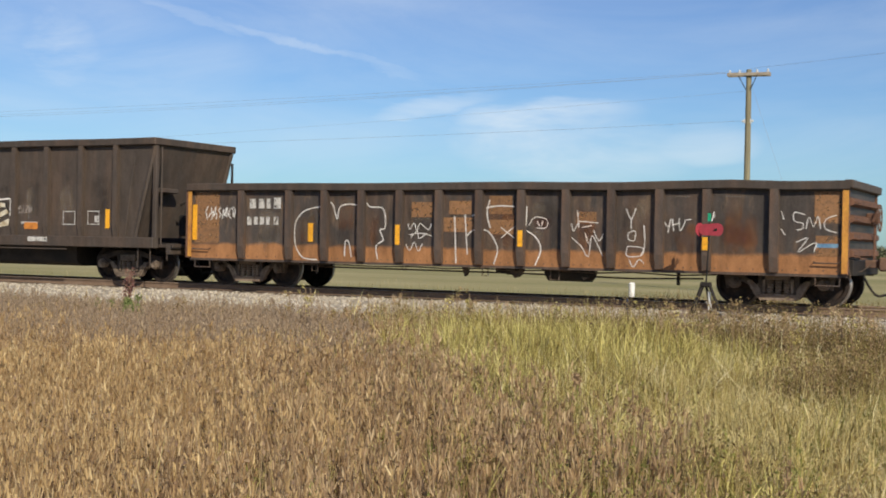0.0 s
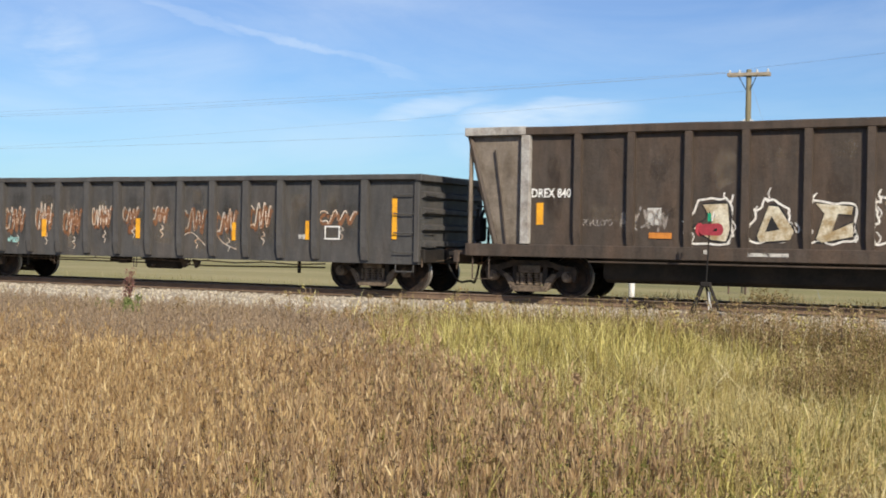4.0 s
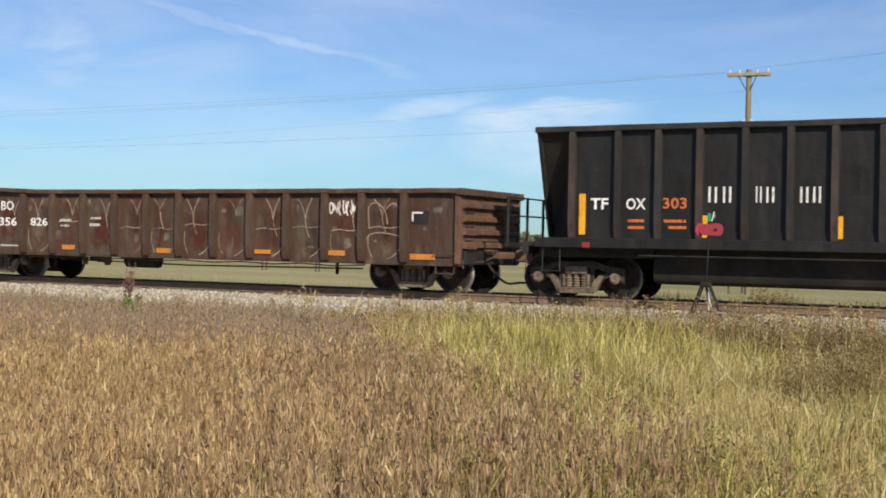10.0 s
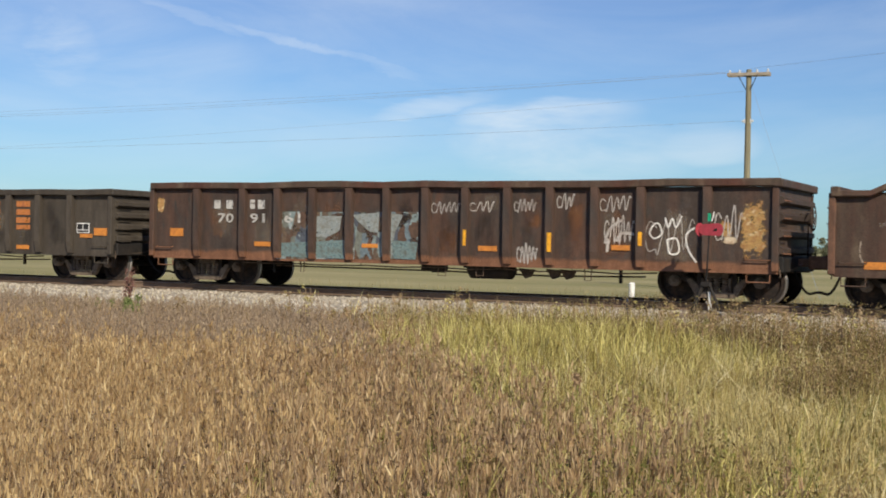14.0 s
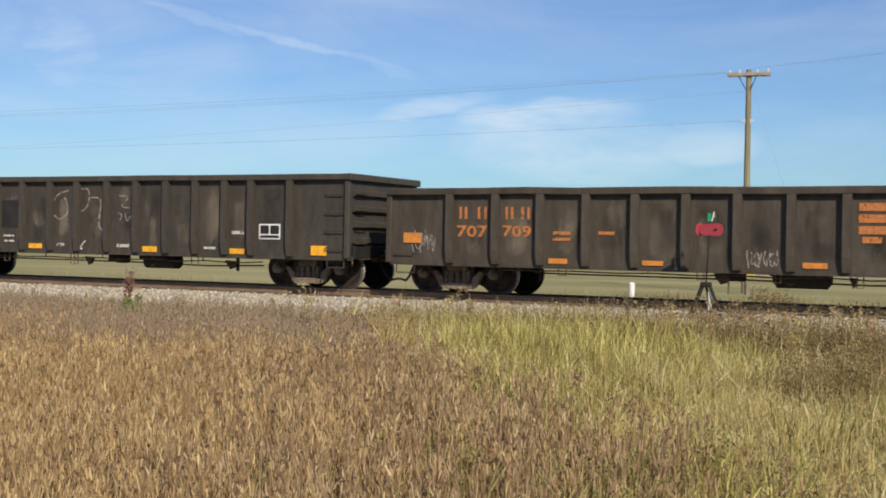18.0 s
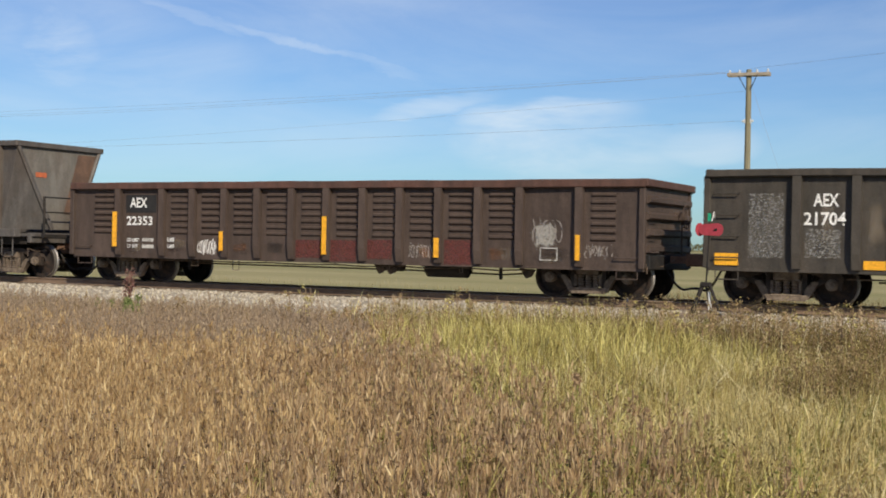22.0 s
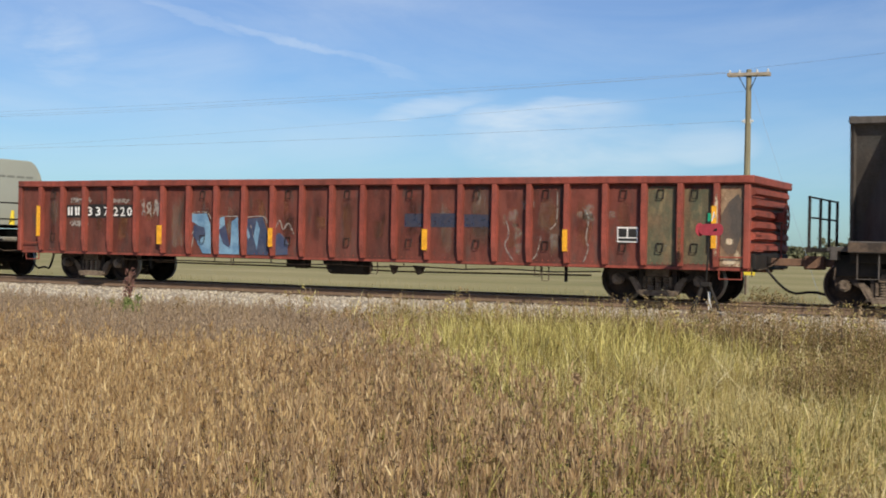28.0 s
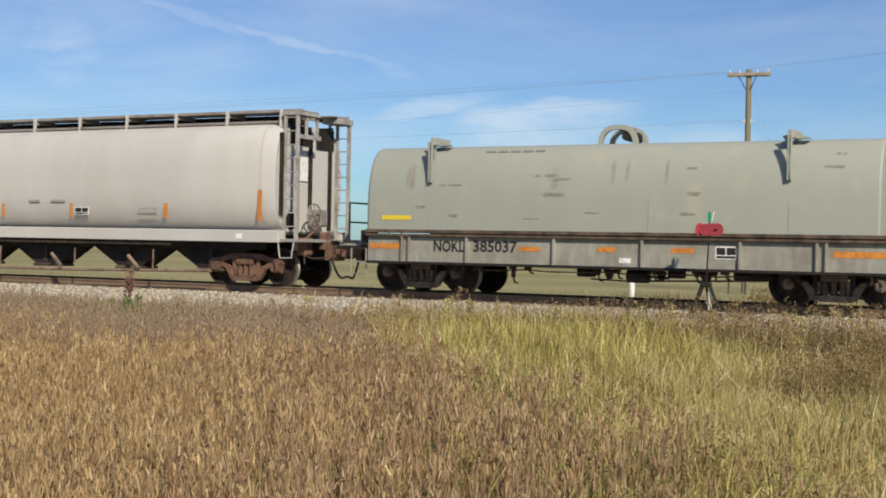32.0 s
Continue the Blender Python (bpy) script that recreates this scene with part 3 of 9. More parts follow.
    def prism(self, outline, lo, hi, axis="y"):
        """An outline (x, z) drawn out along y, or (y, z) along x."""
        area = sum(a[0] * b[1] - b[0] * a[1] for a, b in zip(outline, outline[1:] + outline[:1]))
        if area < 0:
            outline = outline[::-1]
        n, k = len(self.v), len(outline)
        for d in (lo, hi):
            self.v += [(a, d, b) if axis == "y" else (d, a, b) for a, b in outline]
        flip = axis == "x"
        caps = [tuple(range(k)), tuple(range(2 * k - 1, k - 1, -1))]
        sides = [((i + 1) % k, i, k + i, k + (i + 1) % k) for i in range(k)]
        for fc in caps + sides:
            fc = tuple(n + i for i in fc)
            self.f.append(fc[::-1] if flip else fc)
        return self

    def lathe(self, profile, seg=24, centre=(0, 0, 0)):
        """A profile of (radius, y) turned round the y axis."""
        n, k = len(self.v), len(profile)
        for i in range(seg):
            a = 2 * math.pi * i / seg
            self.v += [(centre[0] + r * math.cos(a), centre[1] + y, centre[2] + r * math.sin(a)) for r, y in profile]
        for i in range(seg):
            j = (i + 1) % seg
            for q in range(k - 1):
                self.f.append((n + i * k + q, n + i * k + q + 1, n + j * k + q + 1, n + j * k + q))
        return self

    def sheet(self, point, nu, nv):
        """A grid of point(u, v), u and v from 0 to 1."""
        n = len(self.v)
        self.v += [tuple(point(i / nu, j / nv)) for i in range(nu + 1) for j in range(nv + 1)]
        for i in range(nu):
            for j in range(nv):
                a = n + i * (nv + 1) + j
                self.f.append((a, a + nv + 1, a + nv + 2, a + 1))
        return self

    def mesh(self, name, material, smooth=True, more=()):
        me = bpy.data.meshes.new(name)
        me.from_pydata(self.v, [], self.f)
        for m in (material, *more):
            me.materials.append(m)
        if smooth:
            me.polygons.foreach_set("use_smooth", [True] * len(me.polygons))
            me.set_sharp_from_angle(angle=radians(32))
        me.update()
        return me


def part(name, geo, material, parent, label="", at=None):
    """One mesh under a thing or under a part; geo is a Geo or a mesh made before."""
    ob = new(name, geo.mesh(name, material) if isinstance(geo, Geo) else geo)
    ob.parent = parent
    if at is not None:
        ob.matrix_basis = at if isinstance(at, Matrix) else Matrix.Translation(at)
    if label:
        ob["label"] = label
    return ob


def thing(name, label, category, group="", kind="", at=(0, 0, 0)):
    ob = new(name)
    ob.empty_display_size = 0.3
    ob.location = at
    return tagged(ob, label, category, group, kind)


def quads(name, verts, material, per=4):
    """A mesh of loose faces from an array of corners."""
    me = bpy.data.meshes.new(name)
    verts = np.asarray(verts, dtype=np.float32).reshape(-1, 3)
    n = len(verts)
    me.vertices.add(n)
    me.vertices.foreach_set("co", verts.ravel())
    me.loops.add(n)
    me.loops.foreach_set("vertex_index", np.arange(n, dtype=np.int32))
    me.polygons.add(n // per)
    me.polygons.foreach_set("loop_start", np.arange(0, n, per, dtype=np.int32))
    me.materials.append(material)
    me.update()
    me.validate()
    return me


def blades(pos, height, width, lean, rng, bend=0.5):
    """Grass blades: two quads each, arched, as welded corners (kept as one island by six shared vertices)."""
    n = len(pos)
    a = rng.uniform(0, 2 * np.pi, n)
    b = rng.uniform(0, 2 * np.pi, n)
    d = np.stack([np.cos(a), np.sin(a), np.zeros(n)], 1)
    s = np.stack([np.cos(b), np.sin(b), np.zeros(n)], 1) * (width[:, None] / 2)
    up = np.zeros((n, 3))
    up[:, 2] = height
    off = d * (lean * height)[:, None]
    mid = pos + up * 0.55 + off * (0.55 * bend)
    tip = pos + up * (1 - 0.25 * lean[:, None]) + off
    return np.stack([pos - s, pos + s, mid - s * 0.8, mid + s * 0.8, tip - s * 0.15, tip + s * 0.15], 1)


def strip_mesh(name, v6, material):
    """A mesh of many two-quad strips with six vertices each."""
    n = len(v6)
    me = bpy.data.meshes.new(name)
    me.vertices.add(6 * n)
    me.vertices.foreach_set("co", np.asarray(v6, dtype=np.float32).ravel())
    base = np.arange(n, dtype=np.int32)[:, None] * 6
    idx = np.concatenate([base + np.array([0, 1, 3, 2]), base + np.array([2, 3, 5, 4])], 1).ravel()
    me.loops.add(8 * n)
    me.loops.foreach_set("vertex_index", idx.astype(np.int32))
    me.polygons.add(2 * n)
    me.polygons.foreach_set("loop_start", np.arange(0, 8 * n, 4, dtype=np.int32))
    me.materials.append(material)
    me.update()
    me.validate()
    return me


# ---- ground, track and distance ----
GROUND = -0.80
ground = Geo()
ground.sheet(lambda u, v: (-3000 + 6000 * u, -1500 + 5500 * v, GROUND), 12, 12)
tagged(part("ground", ground, M["soil"], None), "flat farmland with brown soil and a mown tan-green field beyond the track", "ground", kind="structure")

bed = Geo()
BED = [(-5.0, GROUND - 0.05), (-4.5, -0.66), (-3.5, -0.30), (-1.75, -0.185), (1.75, -0.185), (2.6, -0.35), (3.6, -0.74), (3.9, GROUND - 0.05)]
bed.prism(BED, -420, 320, "x")
tagged(part("ballast_bed", bed, M["ballast"], None), "pale crushed limestone ballast bed under the track", "ballast", kind="structure")

track = tagged(new("track"), "single railway track of worn steel rails on dark wooden ties", "railway track", kind="structure")


def rails():
    prof = [(-0.07, -0.15), (0.07, -0.15), (0.07, -0.135), (0.012, -0.115), (0.012, -0.04), (0.035, -0.03), (0.035, -0.006), (0.028, 0.0),
            (-0.028, 0.0), (-0.035, -0.006), (-0.035, -0.03), (-0.012, -0.04), (-0.012, -0.115), (-0.07, -0.135)]
    for y in (-0.7525, 0.7525):
        g = Geo()
        g.prism([(y + a, b) for a, b in prof], -420, 320, "x")
        r = part("rail", g, M["rail"], track)
        top = Geo()
        top.box(-420, 320, y - 0.027, y + 0.027, -0.001, 0.0035)
        part("running_surface", top, M["railtop"], r, "bright worn rail head")
    tie = Geo().box(-0.115, 0.115, -1.30, 1.30, -0.32, -0.152, 0.012).mesh("tie", M["tie"])
    rng = random.Random(3)
    x = -70.0
    while x < 24:
        part("tie", tie, None, track, at=pose(x + rng.uniform(-0.03, 0.03), rng.uniform(-0.05, 0.05), rng.uniform(-0.012, 0.006), 0, 0, rng.uniform(-1.2, 1.2)))
        x += 0.53
    rest = Geo()
    for k in range(420):
        xx = -70.3 - 0.53 * k if k < 300 else 24.3 + 0.53 * (k - 300)
        rest.box(xx - 0.115, xx + 0.115, -1.30, 1.30, -0.32, -0.155)
    tagged(part("ties_beyond", rest, M["tie"], track), kind="stuff")


rails()


def stones():
    """Loose stones on the near shoulder of the bed and between the rails."""
    rng = np.random.default_rng(5)
    n = 30000
    x = rng.uniform(-46, 6, n)
    y = np.where(rng.random(n) < 0.80, rng.uniform(-4.75, -0.9, n), rng.uniform(-0.65, 3.0, n))
    by, bz = np.array([p[0] for p in BED]), np.array([p[1] for p in BED])
    z = np.interp(y, by, bz) + rng.uniform(-0.008, 0.022, n)
    keep = ~((np.abs(y) < 1.3) & (rng.random(n) < 0.5))
    x, y, z = x[keep], y[keep], z[keep]
    n = len(x)
    r = rng.uniform(0.016, 0.042, n)
    # squashed, turned octahedra
    d = rng.normal(size=(n, 3))
    d /= np.linalg.norm(d, axis=1)[:, None]
    e = np.cross(d, rng.normal(size=(n, 3)))
    e /= np.linalg.norm(e, axis=1)[:, None]
    f = np.cross(d, e)
    c = np.stack([x, y, z], 1)
    pts = [c + d * r[:, None], c - d * r[:, None], c + e * (0.8 * r)[:, None], c - e * (0.75 * r)[:, None], c + f * (0.65 * r)[:, None], c - f * (0.6 * r)[:, None]]
    V = np.stack(pts, 1).reshape(-1, 3)
    tri = np.array([(0, 2, 4), (2, 1, 4), (1, 3, 4), (3, 0, 4), (2, 0, 5), (1, 2, 5), (3, 1, 5), (0, 3, 5)])
    F = (np.arange(n)[:, None, None] * 6 + tri[None]).reshape(-1)
    me = bpy.data.meshes.new("loose_ballast")
    me.vertices.add(len(V))
    me.vertices.foreach_set("co", V.astype(np.float32).ravel())
    me.loops.add(len(F))
    me.loops.foreach_set("vertex_index", F.astype(np.int32))
    me.polygons.add(len(F) // 3)
    me.polygons.foreach_set("loop_start", np.arange(0, len(F), 3, dtype=np.int32))
    me.materials.append(M["gravel"])
    me.update()
    me.validate()
    tagged(new("loose_ballast", me), "loose pale limestone stones along the track", "gravel", kind="stuff")


stones()


# ---- field and verge ----
def bean_edge(y):
    """Where the soybeans end and the grass begins."""
    return -12.0 - 0.643 * (y + 6.0) + 0.65 * np.clip((-y - 12.0) / 3.5, 0.0, 1.0) + 0.5 * np.sin(y * 1.3) + 0.3 * np.sin(y * 3.1)


def in_view(x, y, margin=1.5):
    return (x > -1.054 * (y + 27.13) - margin) & (x < -0.153 * (y + 27.13) + margin)


def soybeans():
    rng = np.random.default_rng(11)

    # plants stand evenly where the camera sees them, thinner beyond
    gx, gy = np.meshgrid(np.arange(-34, 2, 0.158), np.arange(-24.5, -4.6, 0.158))
    x, y = gx.ravel() + rng.normal(0, 0.045, gx.size), gy.ravel() + rng.normal(0, 0.045, gx.size)
    keep = in_view(x, y) & (x < bean_edge(y) + rng.normal(0, 0.60, len(x))) & (rng.random(len(x)) < 0.94)
    x2, y2 = rng.uniform(-58, 3, 15000), rng.uniform(-40, -4.7, 15000)
    k2 = ~in_view(x2, y2) & (x2 < bean_edge(np.maximum(y2, -24.0)) - 0.5) & (np.hypot(x2 - EYE.x, y2 - EYE.y) > 2.6)
    x, y = np.concatenate([x[keep], x2[k2]]), np.concatenate([y[keep], y2[k2]])
    m, seen = len(x), int(keep.sum())
    h = rng.normal(0.515, 0.105, m).clip(0.26, 0.74) * (0.97 + 0.08 * np.sin(x * 0.9) * np.cos(y * 0.7) + 0.07 * np.sin(x * 4.3 + np.sin(y * 2.7)) * np.sin(y * 3.9 + x))
    base = np.stack([x, y, np.full(m, GROUND)], 1)
    lean = rng.normal(0, 0.15, (m, 2))
    stems = blades(base, h * 1.04, np.full(m, 0.010), np.abs(rng.normal(0, 0.12, m)), rng)
    bi = np.repeat(np.arange(m), 2)
    bb = base[bi] + np.stack([rng.normal(0, 0.035, len(bi)), rng.normal(0, 0.035, len(bi)), rng.uniform(0.02, 0.2, len(bi))], 1)
    stems = np.concatenate([stems, blades(bb, h[bi] * rng.uniform(0.5, 0.95, len(bi)), np.full(len(bi), 0.007), np.abs(rng.normal(0.1, 0.14, len(bi))), rng)])
    # pods along each stalk, most of them upright, in bunches at the nodes; blunt strands, not leaves
    idx = np.repeat(np.arange(m), np.where(np.arange(m) < seen, 58, 12))
    k = len(idx)
    node = rng.integers(2, 11, k)
    t = node / 10.0 + rng.normal(0, 0.03, k)
    a = node * 2.4 + rng.normal(0, 0.7, k) + idx * 1.7
    spread = rng.uniform(0.004, 0.046, k) * (1.2 - 0.6 * t)
    p = base[idx].copy()
    p[:, 0] += lean[idx, 0] * t * h[idx] + np.cos(a) * spread
    p[:, 1] += lean[idx, 1] * t * h[idx] + np.sin(a) * spread
    p[:, 2] += t * h[idx]
    ln = rng.uniform(0.032, 0.082, k)
    wd = rng.uniform(0.0055, 0.0125, k) * (1.0 + 0.085 * np.clip(p[:, 1] + 21.0, 0.0, 9.0))
    ln = ln * np.interp(p[:, 1], [-21.0, -14.0, -11.0], [1.0, 1.0, 0.66])
    dirv = np.stack([np.cos(a) * 0.26, np.sin(a) * 0.26, rng.choice([-1.0, 1.0], k, p=[0.3, 0.7]) * rng.uniform(0.8, 1.3, k)], 1)
    dirv += rng.normal(0, 0.15, (k, 3))
    dirv /= np.linalg.norm(dirv, axis=1)[:, None]
    side = np.cross(dirv, rng.normal(size=(k, 3)))
    side /= np.linalg.norm(side, axis=1)[:, None]
    s0, s1 = side * (wd * rng.uniform(0.3, 0.6, k))[:, None], side * (wd * rng.uniform(0.2, 0.5, k))[:, None]
    B = p + dirv * ln[:, None]
    quad = np.stack([p - s0, p + s0, B + s1, B - s1], 1)
    # curled scraps of leaf that still hang on the stalks, thick in some plants and none on others
    lush = np.clip(np.sin(x * 2.1 + 1.3 * np.sin(y * 1.7)) * np.cos(y * 1.9 + np.sin(x * 1.1)) + rng.normal(0.2, 0.5, m), 0.0, 1.2)
    li = np.repeat(np.arange(m), (lush * np.where(np.arange(m) < seen, 14, 5)).astype(int))
    kl = len(li)
    u = rng.uniform(0.25, 1.0, kl)
    c = base[li].copy()
    c[:, :2] += lean[li] * (u * h[li])[:, None] + rng.normal(0, 0.040, (kl, 2))
    c[:, 2] += u * h[li]
    ax = rng.normal(size=(kl, 3)) * np.array([0.45, 0.45, 1.0])
    ax /= np.linalg.norm(ax, axis=1)[:, None]
    bx = np.cross(ax, rng.normal(size=(kl, 3)))
    bx /= np.linalg.norm(bx, axis=1)[:, None]
    sz = rng.uniform(0.010, 0.024, kl)[:, None]
    leaf = np.stack([c - ax * sz, c + bx * sz * 0.6, c + ax * sz + np.cross(ax, bx) * sz * 0.5, c - bx * sz * 0.5], 1)
    tagged(new("soybean_leaf_scraps", quads("soybean_leaf_scraps", leaf, SCRAPS)), "curled brown leaf scraps on ripe soybeans", "soybeans", kind="stuff")
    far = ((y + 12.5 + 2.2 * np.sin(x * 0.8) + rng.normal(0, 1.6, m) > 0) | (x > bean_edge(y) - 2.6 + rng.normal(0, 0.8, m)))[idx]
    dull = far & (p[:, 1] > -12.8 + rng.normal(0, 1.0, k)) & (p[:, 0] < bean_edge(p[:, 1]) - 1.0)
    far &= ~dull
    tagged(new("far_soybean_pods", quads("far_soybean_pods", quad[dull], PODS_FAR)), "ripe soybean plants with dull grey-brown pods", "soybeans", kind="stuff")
    tagged(new("soybean_pods", quads("soybean_pods", quad[~(far | dull)], PODS)), "ripe dry soybean plants with tan and brown pods", "soybeans", kind="stuff")
    tagged(new("darker_soybean_pods", quads("darker_soybean_pods", quad[far], PODS_DARK)), "ripe soybean plants with dull brown pods", "soybeans", kind="stuff")
    tagged(new("soybean_stalks", strip_mesh("soybean_stalks", stems, STALKS)), "bare brown stalks of ripe soybeans", "soybeans", kind="stuff")


PODS = plant_mat("soybean_pod", [(0.30, 0.20, 0.108), (0.53, 0.375, 0.185), (0.64, 0.46, 0.22), (0.44, 0.30, 0.152), (0.74, 0.55, 0.275), (0.37, 0.25, 0.133), (0.82, 0.65, 0.36), (0.50, 0.35, 0.175)], through_light=0.3, patch=(0.64, 0.59, 0.56), drift=2.6)
PODS_DARK = plant_mat("dull_soybean_pod", [(0.19, 0.128, 0.080), (0.40, 0.275, 0.155), (0.56, 0.395, 0.215), (0.29, 0.195, 0.117), (0.66, 0.48, 0.255), (0.25, 0.168, 0.102), (0.80, 0.62, 0.37), (0.37, 0.25, 0.145)], through_light=0.3, patch=(0.74, 0.68, 0.62), drift=2.4)
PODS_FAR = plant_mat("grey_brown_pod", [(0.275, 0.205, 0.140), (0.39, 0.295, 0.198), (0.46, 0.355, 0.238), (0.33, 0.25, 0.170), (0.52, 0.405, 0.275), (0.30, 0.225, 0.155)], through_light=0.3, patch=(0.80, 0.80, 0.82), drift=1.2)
STALKS = plant_mat("soybean_stalk", [(0.18, 0.125, 0.08), (0.34, 0.24, 0.14), (0.52, 0.39, 0.23)], through_light=0.05)
SCRAPS = plant_mat("dry_leaf", [(0.27, 0.190, 0.130), (0.36, 0.252, 0.165), (0.45, 0.320, 0.198), (0.32, 0.222, 0.150), (0.51, 0.368, 0.212)], through_light=0.35, patch=(0.70, 0.68, 0.69), drift=2.0)
GRASS = plant_mat("verge_grass", [(0.16, 0.135, 0.05), (0.50, 0.44, 0.14), (0.84, 0.74, 0.29), (0.25, 0.20, 0.08), (0.96, 0.86, 0.44), (0.40, 0.36, 0.12), (0.34, 0.25, 0.115), (0.70, 0.62, 0.20)], through_light=0.24, patch=(0.52, 0.48, 0.44), drift=1.5)
FRESH = plant_mat("fresh_grass", [(0.19, 0.17, 0.055), (0.60, 0.54, 0.17), (1.0, 0.90, 0.38), (0.34, 0.32, 0.095), (0.26, 0.19, 0.085), (0.90, 0.80, 0.29), (0.34, 0.28, 0.11)], through_light=0.24, patch=(0.52, 0.47, 0.41), drift=2.2)
MATTED = plant_mat("matted_grass", [(0.44, 0.345, 0.16), (0.72, 0.575, 0.29), (0.96, 0.79, 0.45), (0.46, 0.41, 0.17), (1.0, 0.88, 0.58), (0.34, 0.25, 0.13)], through_light=0.3, patch=(0.74, 0.70, 0.56), drift=1.6)
STRAW = plant_mat("bright_straw", [(0.86, 0.76, 0.46), (0.92, 0.83, 0.55), (0.72, 0.66, 0.28)], through_light=0.2)
DRY = plant_mat("dry_grass", [(0.42, 0.32, 0.14), (0.64, 0.51, 0.24), (0.80, 0.67, 0.36), (0.32, 0.25, 0.10), (0.90, 0.78, 0.46)], through_light=0.25)
GOLDEN = plant_mat("golden_grass", [(0.36, 0.29, 0.12), (0.64, 0.53, 0.22), (0.88, 0.75, 0.36), (0.26, 0.20, 0.085), (0.97, 0.86, 0.48), (0.46, 0.39, 0.14), (0.34, 0.24, 0.115)], through_light=0.24, patch=(0.64, 0.60, 0.52), drift=1.8)
WEEDS = plant_mat("dead_weeds", [(0.15, 0.100, 0.058), (0.29, 0.20, 0.110), (0.47, 0.34, 0.18), (0.30, 0.27, 0.095), (0.21, 0.145, 0.082), (0.56, 0.42, 0.24)], through_light=0.25, patch=(0.60, 0.60, 0.48), drift=1.8)
GREENS = plant_mat("green_weed_leaves", [(0.15, 0.165, 0.045), (0.25, 0.26, 0.075), (0.40, 0.38, 0.12), (0.19, 0.205, 0.065)], through_light=0.35)
FAR_GRASS = plant_mat("far_grass", [(0.27, 0.25, 0.12), (0.37, 0.32, 0.17), (0.46, 0.39, 0.24)], through_light=0.25)
soybeans()


def scatter(rng, n, x0, x1, y0, y1, test, z=GROUND):
    x, y = rng.uniform(x0, x1, n), rng.uniform(y0, y1, n)
    k = test(x, y)
    x, y = x[k], y[k]
    return np.stack([x, y, np.full(len(x), z)], 1)


def tufts(rng, centres, per, radius):
    """Blade roots gathered round tuft centres, and the tuft that each belongs to."""
    idx = np.repeat(np.arange(len(centres)), per)
    p = centres[idx].copy()
    p[:, :2] += rng.normal(0, 1, (len(idx), 2)) * radius
    return p, idx


def bushy(rng, roots, high, leaves, reach, size):
    """Upright weeds: a stem strip each and many small leaves or seed clusters up along it."""
    n = len(roots)
    stem = blades(roots, high, np.full(n, 0.010), np.abs(rng.normal(0.12, 0.1, n)), rng)
    i = np.repeat(np.arange(n), leaves)
    k = len(i)
    u = rng.uniform(0.2, 1.02, k)
    c = roots[i].copy()
    c[:, :2] += rng.normal(0, reach, (k, 2)) * (1.25 - u)[:, None]
    c[:, 2] += u * high[i]
    ax = rng.normal(size=(k, 3)) * np.array([0.6, 0.6, 1.1])
    ax /= np.linalg.norm(ax, axis=1)[:, None]
    bx = np.cross(ax, rng.normal(size=(k, 3)))
    bx /= np.linalg.norm(bx, axis=1)[:, None]
    s = (rng.uniform(0.5, 1.3, k) * size)[:, None]
    return stem, np.stack([c - ax * s, c + bx * s * 0.45, c + ax * s, c - bx * s * 0.45], 1)


def sheaf(rng, c, per, radius, high, wide, fan, bend=0.45):
    """Tufts of blades that fan out from their roots, one height for each tuft."""
    p, idx = tufts(rng, c, per, radius)
    hh = high[idx] * rng.uniform(0.45, 1.15, len(p))
    return blades(p, hh, rng.uniform(0.5, 1.4, len(p)) * wide * (1.0 + 0.065 * np.clip(p[:, 1] + 20.0, 0.0, 14.0)), np.abs(rng.normal(fan, 0.7 * fan, len(p))), rng, bend)


def near(x, y, cx, cy, rx, ry):
    """One at a spot of the verge, falling off to nothing round it."""
    return np.exp(-(((x - cx) / rx) ** 2 + ((y - cy) / ry) ** 2))


